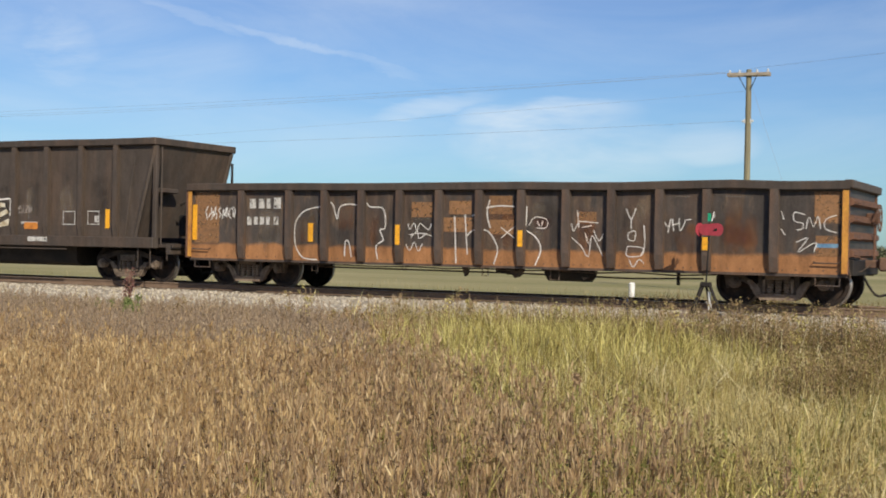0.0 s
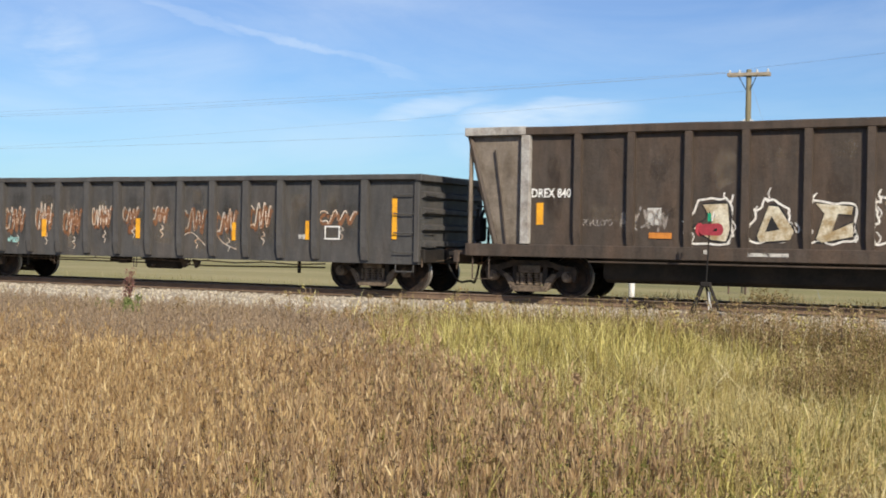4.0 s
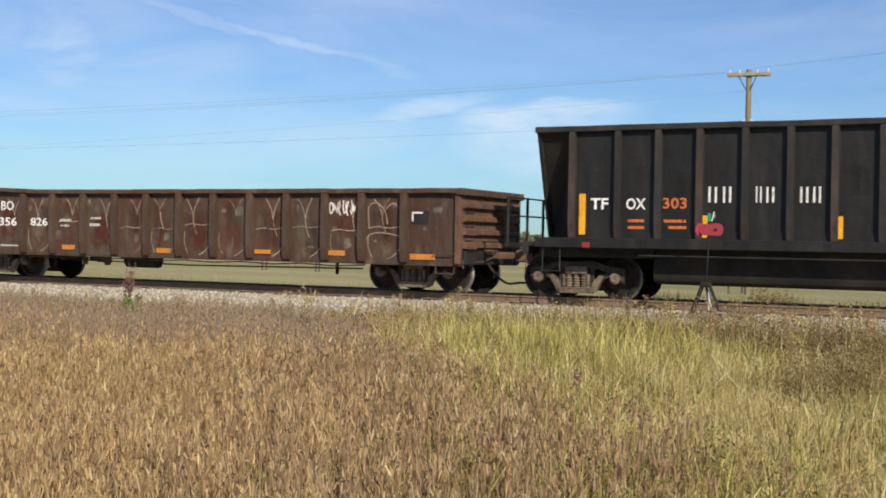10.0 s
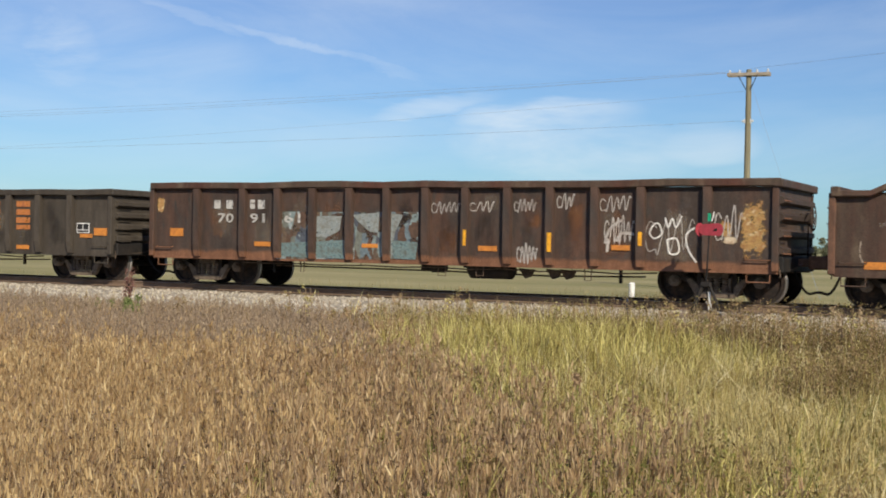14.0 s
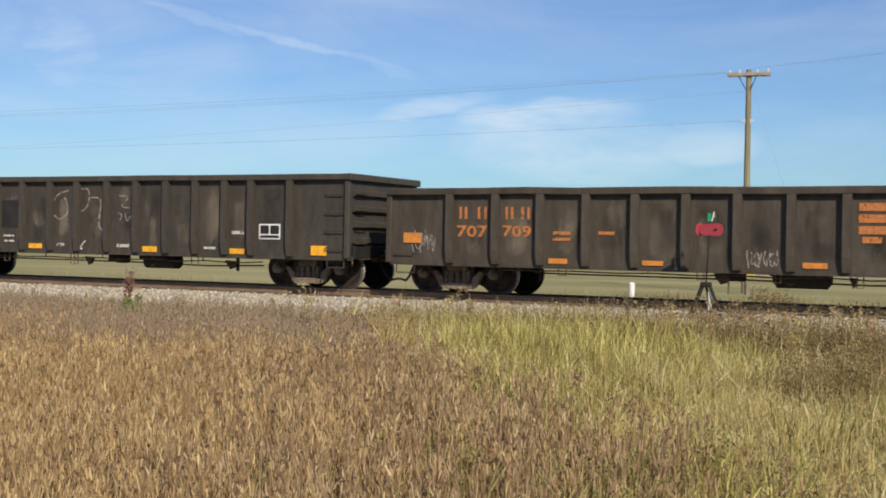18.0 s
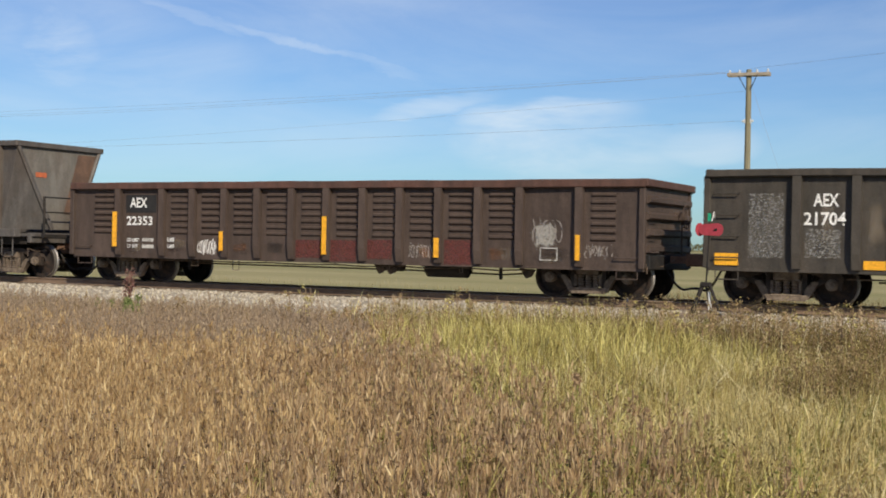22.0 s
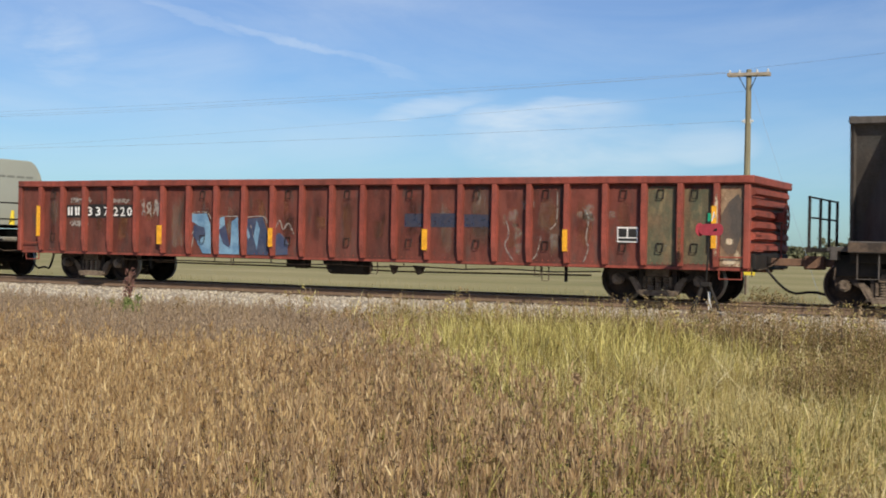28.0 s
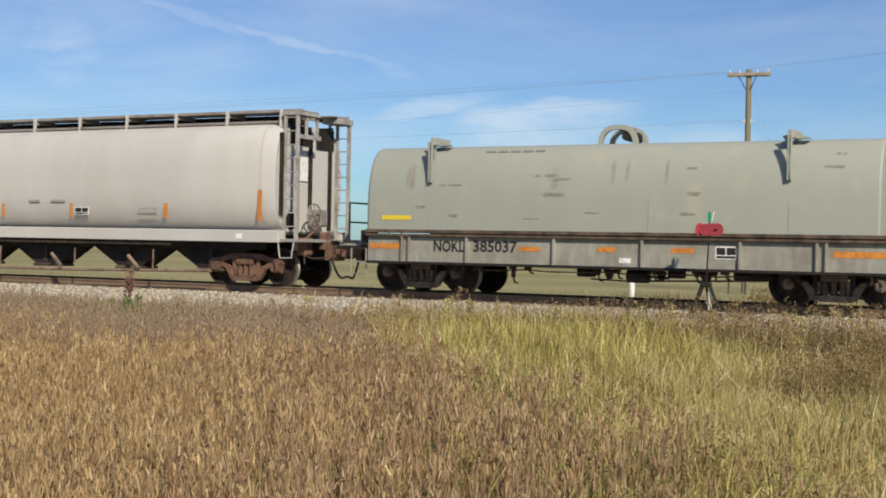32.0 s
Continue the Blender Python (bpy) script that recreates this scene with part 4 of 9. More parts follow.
def grass():
    rng = np.random.default_rng(21)
    show = lambda name, strips, mat, label, cat="grass": tagged(new(name, strip_mesh(name, strips, mat)), label, cat, kind="stuff")
    lump = lambda x, y: 0.5 + 0.5 * np.sin(x * 2.6 + 1.7 * np.sin(y * 1.3)) * np.cos(y * 2.2 + np.sin(x * 1.9))
    # tall yellow-green grass between the beans and the track, in tufts of very different height
    c = scatter(rng, 11500, -17, 3, -24, -4.5, lambda x, y: in_view(x, y, 1.0) & (x > bean_edge(y) - 0.1 + rng.normal(0, 0.7, len(x)) - 1.3 * rng.random(len(x)) * np.clip((-y - 12.0) / 3.0, 0.0, 1.0)) & (rng.random(len(x)) > 0.8 * np.clip(x + 3.9, 0.0, 1.0) * np.clip((-y - 11.5) / 2.0, 0.0, 1.0)))
    x, y = c[:, 0], c[:, 1]
    tall = np.clip((y + 20.5) / 8.0, 0.0, 1.0) * np.clip((-x - 1.2) / 4.5, 0.10, 1.0)
    edge = np.clip((y + 9.5) / 3.0, 0.0, 1.0) * np.clip((-x - 5.0) / 3.0, 0.2, 1.0)
    high = rng.uniform(0.5, 1.15, len(c)) * (0.10 + 0.42 * tall * (0.55 + 0.75 * lump(x, y)) + 0.24 * edge) * (1.0 - 0.5 * np.clip((-y - 11.5) / 2.5, 0.0, 1.0) * np.clip((x + 5.0) / 1.5, 0.0, 1.0))
    show("verge_grass", sheaf(rng, c, 14, 0.045, high, 0.0075, 0.45), GRASS, "tall yellow-green grass beside the bean field")
    # the brightest tufts stand in a wedge between the beans and the ballast
    c = scatter(rng, 5200, -15, -2.8, -16, -4.4, lambda x, y: in_view(x, y, 1.0) & (x > bean_edge(y) + 0.1) & (rng.random(len(x)) < 0.8 * near(x, y, -7.6, -9.2, 3.6, 3.6)))
    high = rng.uniform(0.40, 0.95, len(c)) * np.clip((-c[:, 0] - 2.6) / 3.6, 0.3, 1.0)
    show("fresh_grass", sheaf(rng, c, 22, 0.045, high, 0.0085, 0.36), FRESH, "bright yellow-green grass tufts")
    # straw-yellow grass that leans every way behind the edge of the weeds
    c = scatter(rng, 10500, -9, -1.0, -20, -7.5, lambda x, y: in_view(x, y, 1.0) & (x > bean_edge(y) + 0.4) & (rng.random(len(x)) < np.maximum(near(x, y, -5.7, -11.2, 1.8, 3.2), 0.6 * near(x, y, -3.1, -15.0, 1.2, 3.2))))
    show("straw_grass", sheaf(rng, c, 16, 0.06, rng.uniform(0.20, 0.56, len(c)), 0.0065, 0.55), GOLDEN, "leaning straw-yellow grass of the verge")
    # low matted grass towards the mown corner
    c = scatter(rng, 15000, -7, 3, -24, -8.5, lambda x, y: in_view(x, y, 1.0) & (x > bean_edge(y) + 0.6) & (rng.random(len(x)) < np.clip((x + 6.8) / 3.0, 0, 1)))
    show("matted_grass", sheaf(rng, c, 15, 0.07, rng.uniform(0.08, 0.24, len(c)), 0.0055, 1.1), MATTED, "low matted tan and green grass")
    c = scatter(rng, 5200, -5, 1, -18, -6, lambda x, y: in_view(x, y, 1.0) & (rng.random(len(x)) < 0.5 * near(x, y, -1.9, -12.0, 1.3, 3.4) * (0.2 + 0.8 * lump(x + 1, y))))
    show("olive_grass", sheaf(rng, c, 14, 0.06, rng.uniform(0.14, 0.34, len(c)), 0.0075, 0.6), GREENS, "short olive-green grass in the verge")
    # straw-coloured stems, some of them fallen
    c = scatter(rng, 4600, -17, 3, -24, -4.9, lambda x, y: in_view(x, y, 1.0) & (x > bean_edge(y) - 0.6 + rng.normal(0, 0.7, len(x))))
    away = np.clip((c[:, 1] + 22.0) / 9.0, 0.12, 1.0)
    high = rng.uniform(0.3, 0.66, len(c)) * (0.22 + 0.78 * away) * np.clip((-c[:, 0] - 2.0) / 5.0, 0.18, 1.0)
    show("dry_grass", sheaf(rng, c, 7, 0.09, high, 0.0065, 0.55), DRY, "dry straw-coloured grass stems")
    # single pale stems and strands that catch the light
    c = scatter(rng, 3400, -16, 2, -23, -4.7, lambda x, y: in_view(x, y, 1.0) & (x > bean_edge(y) - 0.9))
    flatness = np.clip((c[:, 0] + 5.5) / 3.0, 0.0, 1.0) * np.clip((-c[:, 1] - 8.0) / 4.0, 0.0, 1.0)
    show("pale_stem", blades(c, rng.uniform(0.4, 0.86, len(c)) * (1 - 0.66 * flatness), rng.uniform(0.005, 0.0095, len(c)), np.abs(rng.normal(0.22, 0.24, len(c))) + 1.4 * flatness * rng.random(len(c)), rng), STRAW, "pale dry stems among the grass")
    # dry grass that creeps up the ballast
    c = scatter(rng, 30000, -38, 2, -5.0, -2.9, lambda x, y: in_view(x, y, 1.0) & (rng.random(len(x)) < np.clip((-y - 2.8) / 1.9, 0.04, 1.0) ** 2 * np.where(np.sin(x * 1.7) + np.sin(x * 0.63 + 1) > -0.6, 1.0, 0.3) * np.where(x > -14, 1.0, 0.55)))
    c[:, 2] = np.interp(c[:, 1], [p[0] for p in BED], [p[1] for p in BED]) - 0.02
    show("ballast_grass", blades(c, rng.uniform(0.08, 0.34, len(c)), rng.uniform(0.006, 0.014, len(c)), np.abs(rng.normal(0.3, 0.3, len(c))), rng), DRY, "short dry grass growing into the ballast")
    # the verge goes on round the camera
    c = scatter(rng, 9000, -6, 16, -40, -5, lambda x, y: ~in_view(x, y, 1.0) & ((x > bean_edge(np.maximum(y, -24.0)) - 0.5) | (np.hypot(x - EYE.x, y - EYE.y) < 2.8)))
    show("low_grass", sheaf(rng, c, 7, 0.10, rng.uniform(0.08, 0.26, len(c)), 0.008, 0.7), MATTED, "low tan and green grass of the verge")
    # brown weeds: a band along the ballast, a dense bush in it, and mixed into the edge of the beans
    band = lambda x, y: np.clip((y + 9.2 + 0.25 * x) / 2.2, 0.0, 1.0) * np.clip((x + 9.0) / 3.0, 0.0, 1.0)
    patch = scatter(rng, 26000, -9.5, 1, -12.5, -4.2, lambda x, y: in_view(x, y, 1.0) & (rng.random(len(x)) < np.maximum(0.75 * band(x, y) * (0.35 + 0.65 * lump(2 * x, 2 * y)), near(x, y, -3.15, -10.0, 0.52, 2.1))))
    edge = scatter(rng, 24000, -34, 2, -6.2, -4.25, lambda x, y: in_view(x, y, 1.0))
    mix = scatter(rng, 19000, -14, -1, -24, -8, lambda x, y: np.abs(x - bean_edge(y) - 0.1) < rng.exponential(0.7, len(x)))
    w = np.concatenate([patch, edge, mix])
    rise = lambda p: 1.0 + 0.30 * np.clip((p[:, 0] + 10.5) / 2.5, 0.0, 1.0) * np.clip((p[:, 1] + 7.5) / 1.5, 0.0, 1.0)
    hh = np.concatenate([rng.uniform(0.26, 0.60, len(patch)), rng.uniform(0.28, 0.64, len(edge)), rng.uniform(0.2, 0.50, len(mix))])
    hh = hh * rise(w)
    stems = [blades(w, hh, rng.uniform(0.005, 0.013, len(w)), np.abs(rng.normal(0.3, 0.25, len(w))), rng)]
    # bushy ones in clumps
    b1 = scatter(rng, 6000, -9.5, 1, -12.5, -4.15, lambda x, y: in_view(x, y, 1.0) & (rng.random(len(x)) < np.maximum(0.55 * band(x, y) * lump(2 * x + 1, 2 * y), near(x, y, -3.15, -10.0, 0.52, 2.1))))
    b2 = scatter(rng, 6500, -14, 0, -22, -9, lambda x, y: in_view(x, y, 1.0) & (np.abs(x - bean_edge(y) - 0.1) < rng.exponential(0.8, len(x))) & (np.sin(2.9 * x + 0.7 * y) * np.sin(1.7 * y - x) > -0.1))
    b3 = scatter(rng, 1500, -13, 1, -6.3, -3.9, lambda x, y: in_view(x, y, 1.0))
    br = np.concatenate([b1, b2, b3])
    bh = np.concatenate([rng.uniform(0.35, 0.76, len(b1)), rng.uniform(0.25, 0.60, len(b2)), rng.uniform(0.45, 0.85, len(b3))])
    bh = bh * rise(br)
    st, lv = bushy(rng, br, bh, 34, 0.062, 0.019)
    stems.append(st)
    tagged(new("weed_leaves", quads("weed_leaves", lv, WEEDS)), "withered brown leaves and seed clusters of weeds", "weeds", kind="stuff")
    show("dead_weeds", np.concatenate(stems), WEEDS, "brown dead weeds along the ballast and in the grass", "weeds")
    # green leafy weeds and blades that come up between the brown ones
    g1 = scatter(rng, 6500, -12, -1.5, -22, -9, lambda x, y: in_view(x, y, 1.0) & (np.abs(x - bean_edge(y) + 0.2) < rng.exponential(0.9, len(x))) & (lump(1.6 * x, 1.6 * y) > 0.25))
    st, lv = bushy(rng, g1, rng.uniform(0.20, 0.52, len(g1)), 16, 0.05, 0.020)
    show("green_weed_stems", st, GREENS, "green stems of low weeds", "weeds")
    tagged(new("green_weed_leaves", quads("green_weed_leaves", lv, GREENS)), "green leaves of low weeds between the brown ones", "weeds", kind="stuff")
    show("green_blades", sheaf(rng, g1, 12, 0.06, rng.uniform(0.35, 0.66, len(g1)), 0.008, 0.35), FRESH, "green grass blades between the weeds")
    # far side of the track
    f = scatter(rng, 46000, -75, 14, 3.2, 26, lambda x, y: rng.random(len(x)) < np.exp(-(y - 3.2) / 9.0))
    show("far_grass", blades(f, rng.uniform(0.08, 0.34, len(f)), rng.uniform(0.010, 0.022, len(f)), np.abs(rng.normal(0.3, 0.25, len(f))), rng), FAR_GRASS, "short tan grass on the far side of the track")
    g2 = scatter(rng, 5200, -12, 4, 3.0, 6.5, lambda x, y: rng.random(len(x)) < 0.25 + 0.75 * (np.sin(x * 2.3) > 0.2))
    bu = scatter(rng, 60, -8.75, -7.75, 7.1, 7.9, lambda x, y: x < 0)
    st, lv = bushy(rng, bu, rng.uniform(0.62, 0.96, len(bu)), 30, 0.09, 0.030)
    show("brush_stems", st, WEEDS, "stems of a dark bush behind the track", "weeds")
    tagged(new("brush_leaves", quads("brush_leaves", lv, WEEDS)), "withered leaves of a dark bush behind the track", "weeds", kind="stuff")
    show("tall_dead_grass", sheaf(rng, g2, 7, 0.06, rng.uniform(0.35, 0.85, len(g2)), 0.010, 0.3), WEEDS, "tall dead grass behind the track", "weeds")


def weed(x, y, high, stem, head, label, rng, heads=9):
    """A single tall weed: stem, side branches and seed heads or leaves."""
    t = thing("weed", label, "weed", "tall weeds by the track", at=(x, y, GROUND))
    g = Geo()
    tip = Vector((rng.uniform(-0.08, 0.08), rng.uniform(-0.08, 0.08), high))
    g.tube([(0, 0, 0), tip * 0.5 + Vector((0.02, 0, 0)), tip], 0.007, 5)
    v = []
    for k in range(heads):
        u = rng.uniform(0.4, 1.0)
        a = rng.uniform(0, 6.28)
        d = Vector((math.cos(a), math.sin(a), rng.uniform(0.4, 1.4))).normalized()
        root = tip * u
        end = root + d * rng.uniform(0.06, 0.16) * high
        g.tube([root, end], 0.004, 4)
        for j in range(14):
            c = root.lerp(end, rng.uniform(0.4, 1.1)) + Vector([rng.gauss(0, 0.014 * (1 + high)) for _ in range(3)])
            ax = Vector([rng.gauss(0, 1) for _ in range(3)]).normalized()
            bx = ax.orthogonal().normalized()
            s = rng.uniform(0.012, 0.030)
            v += [c - ax * s, c + bx * s * 0.5, c + ax * s, c - bx * s * 0.5]
    part("stem", g, stem, t)
    tagged(part("foliage", quads("foliage", [tuple(p) for p in v], head), None, t), kind="stuff")
    return t


def tall_weeds():
    rng = random.Random(17)
    RED = plant_mat("red_seed_head", [(0.20, 0.095, 0.08), (0.30, 0.16, 0.13), (0.17, 0.085, 0.07)], through_light=0.2)
    GREEN = plant_mat("weed_leaf", [(0.16, 0.205, 0.07), (0.23, 0.28, 0.10), (0.31, 0.33, 0.13)], through_light=0.35)
    for x, y in ((-19.2, -5.3), (-19.35, -5.1)):
        weed(x, y, 1.14, STALKS, RED, "dark red seed heads on a tall weed", rng, 20)
    for dx, dy, hi in ((0, 0, 0.74), (0.18, -0.1, 0.66), (-0.15, 0.1, 0.70), (0.08, 0.2, 0.78), (-1.6, 1.3, 0.62), (-1.9, 1.1, 0.6)):
        weed(-17.75 + dx, -6.9 + dy, hi * 0.92, GREEN, GREEN, "leafy bright green weed in the beans", rng, 22)
    weed(-6.55, -4.4, 0.62, GREEN, GREEN, "leafy bright green weed at the switch stand", rng, 18)
    for k in range(46):
        px = rng.uniform(0, 1)
        x = -14.4 + 13.0 * px
        y = -5.0 - 1.8 * rng.random() - 0.8 * px
        weed(x, y, rng.uniform(0.65, 1.05), STALKS, WEEDS if rng.random() < 0.6 else GRASS, "dry seed heads on tall weeds beside the ballast", rng, 7)
    for k in range(14):
        weed(-33 + 17 * rng.random(), -5.0 - 0.8 * rng.random(), rng.uniform(0.55, 0.8), STALKS, WEEDS, "dry brown weed at the edge of the beans", rng, 6)
    PLUME = plant_mat("grass_plume", [(0.42, 0.31, 0.19), (0.58, 0.45, 0.28), (0.34, 0.24, 0.15), (0.66, 0.53, 0.33)], through_light=0.3)
    for x, y, tall in ((-12.45, -5.28, 0.92), (-11.82, -5.12, 0.80), (-9.91, -5.48, 0.86), (-9.22, -5.19, 0.84), (-8.87, -5.08, 0.80), (-8.20, -5.48, 0.84), (-7.13, -6.10, 0.72), (-6.92, -5.96, 0.85), (-6.01, -5.92, 0.70), (-5.51, -5.27, 0.78), (-4.81, -5.64, 0.86), (-4.19, -5.33, 1.02), (-4.10, -5.21, 0.92), (-3.82, -5.13, 0.98), (-3.48, -5.26, 0.84), (-11.49, -6.11, 0.72), (-10.16, -5.99, 0.70), (-7.63, -5.97, 0.66)):
        w = thing("weed", "pale plumed grass stem beside the ballast", "weed", "tall weeds by the track", at=(x, y, GROUND))
        lean = Vector((rng.uniform(-0.08, 0.08), 0, tall))
        part("stem", Geo().tube([(0, 0, 0), lean * 0.6, lean], 0.006, 5), STALKS, w)
        v = []
        for j in range(110):
            u = rng.uniform(0.62, 1.0)
            c = lean * u + Vector((rng.gauss(0, 0.026), rng.gauss(0, 0.026), rng.gauss(0, 0.02)))
            ax = Vector((rng.gauss(0, 0.5), rng.gauss(0, 0.5), 1)).normalized()
            bx = ax.orthogonal().normalized()
            v += [c - ax * 0.022, c + bx * 0.007, c + ax * 0.022, c - bx * 0.007]
        tagged(part("plume", quads("plume", [tuple(p) for p in v], PLUME), None, w), kind="stuff")
    SPIRE = plant_mat("dark_seed_spire", [(0.20, 0.13, 0.078), (0.30, 0.20, 0.115), (0.40, 0.28, 0.16)], through_light=0.2)
    for x, y, tall in ((-3.30, -17.2, 0.58), (-3.12, -17.6, 0.48), (-4.15, -15.3, 0.56), (-5.05, -14.2, 0.54), (-6.25, -12.7, 0.56), (-3.85, -15.9, 0.46), (-7.3, -11.2, 0.50)):
        weed(x, y, tall, STALKS, SPIRE, "brown seed spire standing over the grass", rng, 7)
    for k in range(7):
        weed(-7.75 + rng.uniform(-0.3, 0.3), -3.1 + rng.uniform(-0.2, 0.2), rng.uniform(0.28, 0.45), GREEN, GREEN, "leafy bright green weed at the switch stand", rng, 12)
    for k in range(12):
        weed(-3.9 + rng.uniform(-2.5, 2.6), -5.4 - 2.2 * rng.random(), rng.uniform(0.65, 0.95), STALKS, WEEDS, "dry brown weed at the edge of the ballast", rng, 9)


grass()
tall_weeds()


# ---- railway cars ----
TRAIN_ROWS = [(0.0, 0.0), (3.5, 20.525), (7.0, 41.118), (10.5, 61.974), (14.0, 82.983), (17.5, 104.088), (21.0, 125.298), (24.5, 146.571), (28.0, 168.005), (32.0, 192.413)]
SPEEDS = [5.886, 5.843, 5.924, 5.994, 6.011, 6.049, 6.071, 6.085, 6.163, 6.041]


def travelled(t):
    """How far the train has gone after t seconds."""
    s = 0.0
    for (a, _), (b, _), v, w in zip(TRAIN_ROWS, TRAIN_ROWS[1:], SPEEDS, SPEEDS[1:]):
        u = min(max(t, a), b) - a
        s += v * u + (w - v) * u * u / (2 * (b - a))
    return s


WHEEL_R = 0.457
CARS, WHEELSETS = [], []
SIDE = 1.56


def dent(seed, x, z):
    """How far a side sheet is pushed in."""
    return 0.018 * max(0.0, noise.noise(Vector((x * 0.9, z * 1.1, seed * 7.3))) + 0.35)


def wheel_mesh():
    """One wheel, its tread outwards to -y: dished plate, hub, rim and flange."""
    prof = [(0.0, -0.83), (0.12, -0.83), (0.14, -0.79), (0.18, -0.765), (0.34, -0.745), (0.375, -0.80), (0.436, -0.80), (0.436, -0.801), (0.452, -0.80), (0.457, -0.79), (0.459, -0.71), (0.487, -0.69),
            (0.485, -0.665), (0.40, -0.665), (0.36, -0.70), (0.15, -0.70), (0.13, -0.62), (0.076, -0.62)]
    g = Geo().lathe(prof, 30)
    me = g.mesh("wheel", M["wheel"], more=(M["tread"],))
    k = len(prof) - 1
    for i, p in enumerate(me.polygons):
        p.material_index = 1 if 8 <= i % k <= 11 else 0
    return me


WHEEL = wheel_mesh()
AXLE = Geo().cyl((0, -1.0, 0), (0, 1.0, 0), 0.075, 10).mesh("axle", M["wheel"])


def truck_meshes():
    """Meshes of one truck: side frame, its tension arms, spring seat, springs, bolster end and bearing cap."""
    side = Geo()
    # arched top member, pedestals over the bearings and the two columns of the spring window
    side.prism([(-1.12, 0.56), (-1.06, 0.67), (-0.74, 0.70), (-0.44, 0.80), (0.44, 0.80), (0.74, 0.70), (1.06, 0.67), (1.12, 0.56), (0.80, 0.56), (0.46, 0.66), (-0.46, 0.66), (-0.80, 0.56)], -0.07, 0.07)
    for s in (-1, 1):
        o = [(s * 0.84, 0.54), (s * 0.74, 0.60), (s * 0.52, 0.50), (s * 0.62, 0.42)]
        side.prism(o if s > 0 else o[::-1], -0.06, 0.05)
        side.box(s * 0.36 - 0.05, s * 0.36 + 0.05, -0.06, 0.06, 0.20, 0.68, 0.01)
        side.box(s * 0.889 - 0.13, s * 0.889 + 0.13, -0.06, 0.06, 0.50, 0.62, 0.015)
        o = [(s * 1.10, 0.60), (s * 1.02, 0.60), (s * 1.00, 0.36), (s * 1.06, 0.34)]
        side.prism(o if s > 0 else o[::-1], -0.05, 0.05)
    arm = Geo()
    arm.prism([(0.64, 0.50), (0.54, 0.52), (0.42, 0.42), (0.36, 0.32), (0.36, 0.15), (0.43, 0.15)], -0.080, 0.055)
    arm.prism([(0.52, 0.42), (0.47, 0.40), (0.40, 0.27), (0.43, 0.24)], -0.095, -0.080)
    seat = Geo().prism([(-0.42, 0.24), (0.42, 0.24), (0.36, 0.12), (-0.36, 0.12)], -0.11, 0.06)
    seat.box(-0.30, 0.30, -0.125, -0.10, 0.215, 0.25, 0.006)
    end = Geo().box(-0.255, 0.255, -0.135, 0.02, 0.53, 0.70, 0.015)
    for s in (-1, 1):
        end.box(s * 0.28 - 0.03, s * 0.28 + 0.03, -0.10, 0.02, 0.27, 0.53, 0.008)
        end.cyl((s * 0.14, -0.155, 0.62), (s * 0.14, -0.13, 0.62), 0.032, 8)
    coil = [(0.0, 0.25)]
    for k in range(5):
        z = 0.25 + 0.056 * k
        coil += [(0.056, z), (0.072, z + 0.012), (0.078, z + 0.026), (0.072, z + 0.040), (0.056, z + 0.052)]
    coil.append((0.0, 0.54))
    spring = Geo().lathe(coil, 10)
    spring.v = [(x, z, y) for x, y, z in spring.v]
    cap = Geo().cyl((0, -0.12, 0), (0, 0.05, 0), 0.118, 14).cyl((0, -0.165, 0), (0, -0.12, 0), 0.085, 12, 0.095)
    for q in range(3):
        a = 2.1 * q + 0.5
        cap.cyl((0.055 * math.cos(a), -0.185, 0.055 * math.sin(a)), (0.055 * math.cos(a), -0.165, 0.055 * math.sin(a)), 0.018, 6)
    beam = Geo()
    beam.box(-0.19, 0.19, -0.95, 0.95, 0.56, 0.72, 0.02)
    beam.box(-0.14, 0.14, -0.3, 0.3, 0.72, 0.86, 0.02)
    beam.box(-0.62, -0.56, -0.75, 0.75, 0.40, 0.52, 0.01)
    beam.box(0.56, 0.62, -0.75, 0.75, 0.40, 0.52, 0.01)
    for s in (-1, 1):
        for y in (-0.74, 0.74):
            beam.box(s * 0.41 - 0.03, s * 0.41 + 0.03, y - 0.05, y + 0.05, 0.30, 0.62, 0.01)
    # dark top and pale low parts: sunlight on the truck put into the colours
    looks = {}
    for key, top, low in ((False, M["truck_dark"], M["casting"]), (True, M["truck"], M["truck_pale"]), ("rust", M["truck_rust"], M["truck_rust"])):
        looks[key] = dict(side_frame=side.mesh("side_frame", top), tension_arm=arm.mesh("tension_arm", low), spring_seat=seat.mesh("spring_seat", low), bolster_end=end.mesh("bolster_end", low),
                          spring=spring.mesh("spring", low), bearing_cap=cap.mesh("bearing_cap", low))
    return looks, beam.mesh("truck", M["truck_dark"])


TRUCK_LOOKS, BOLSTER = truck_meshes()


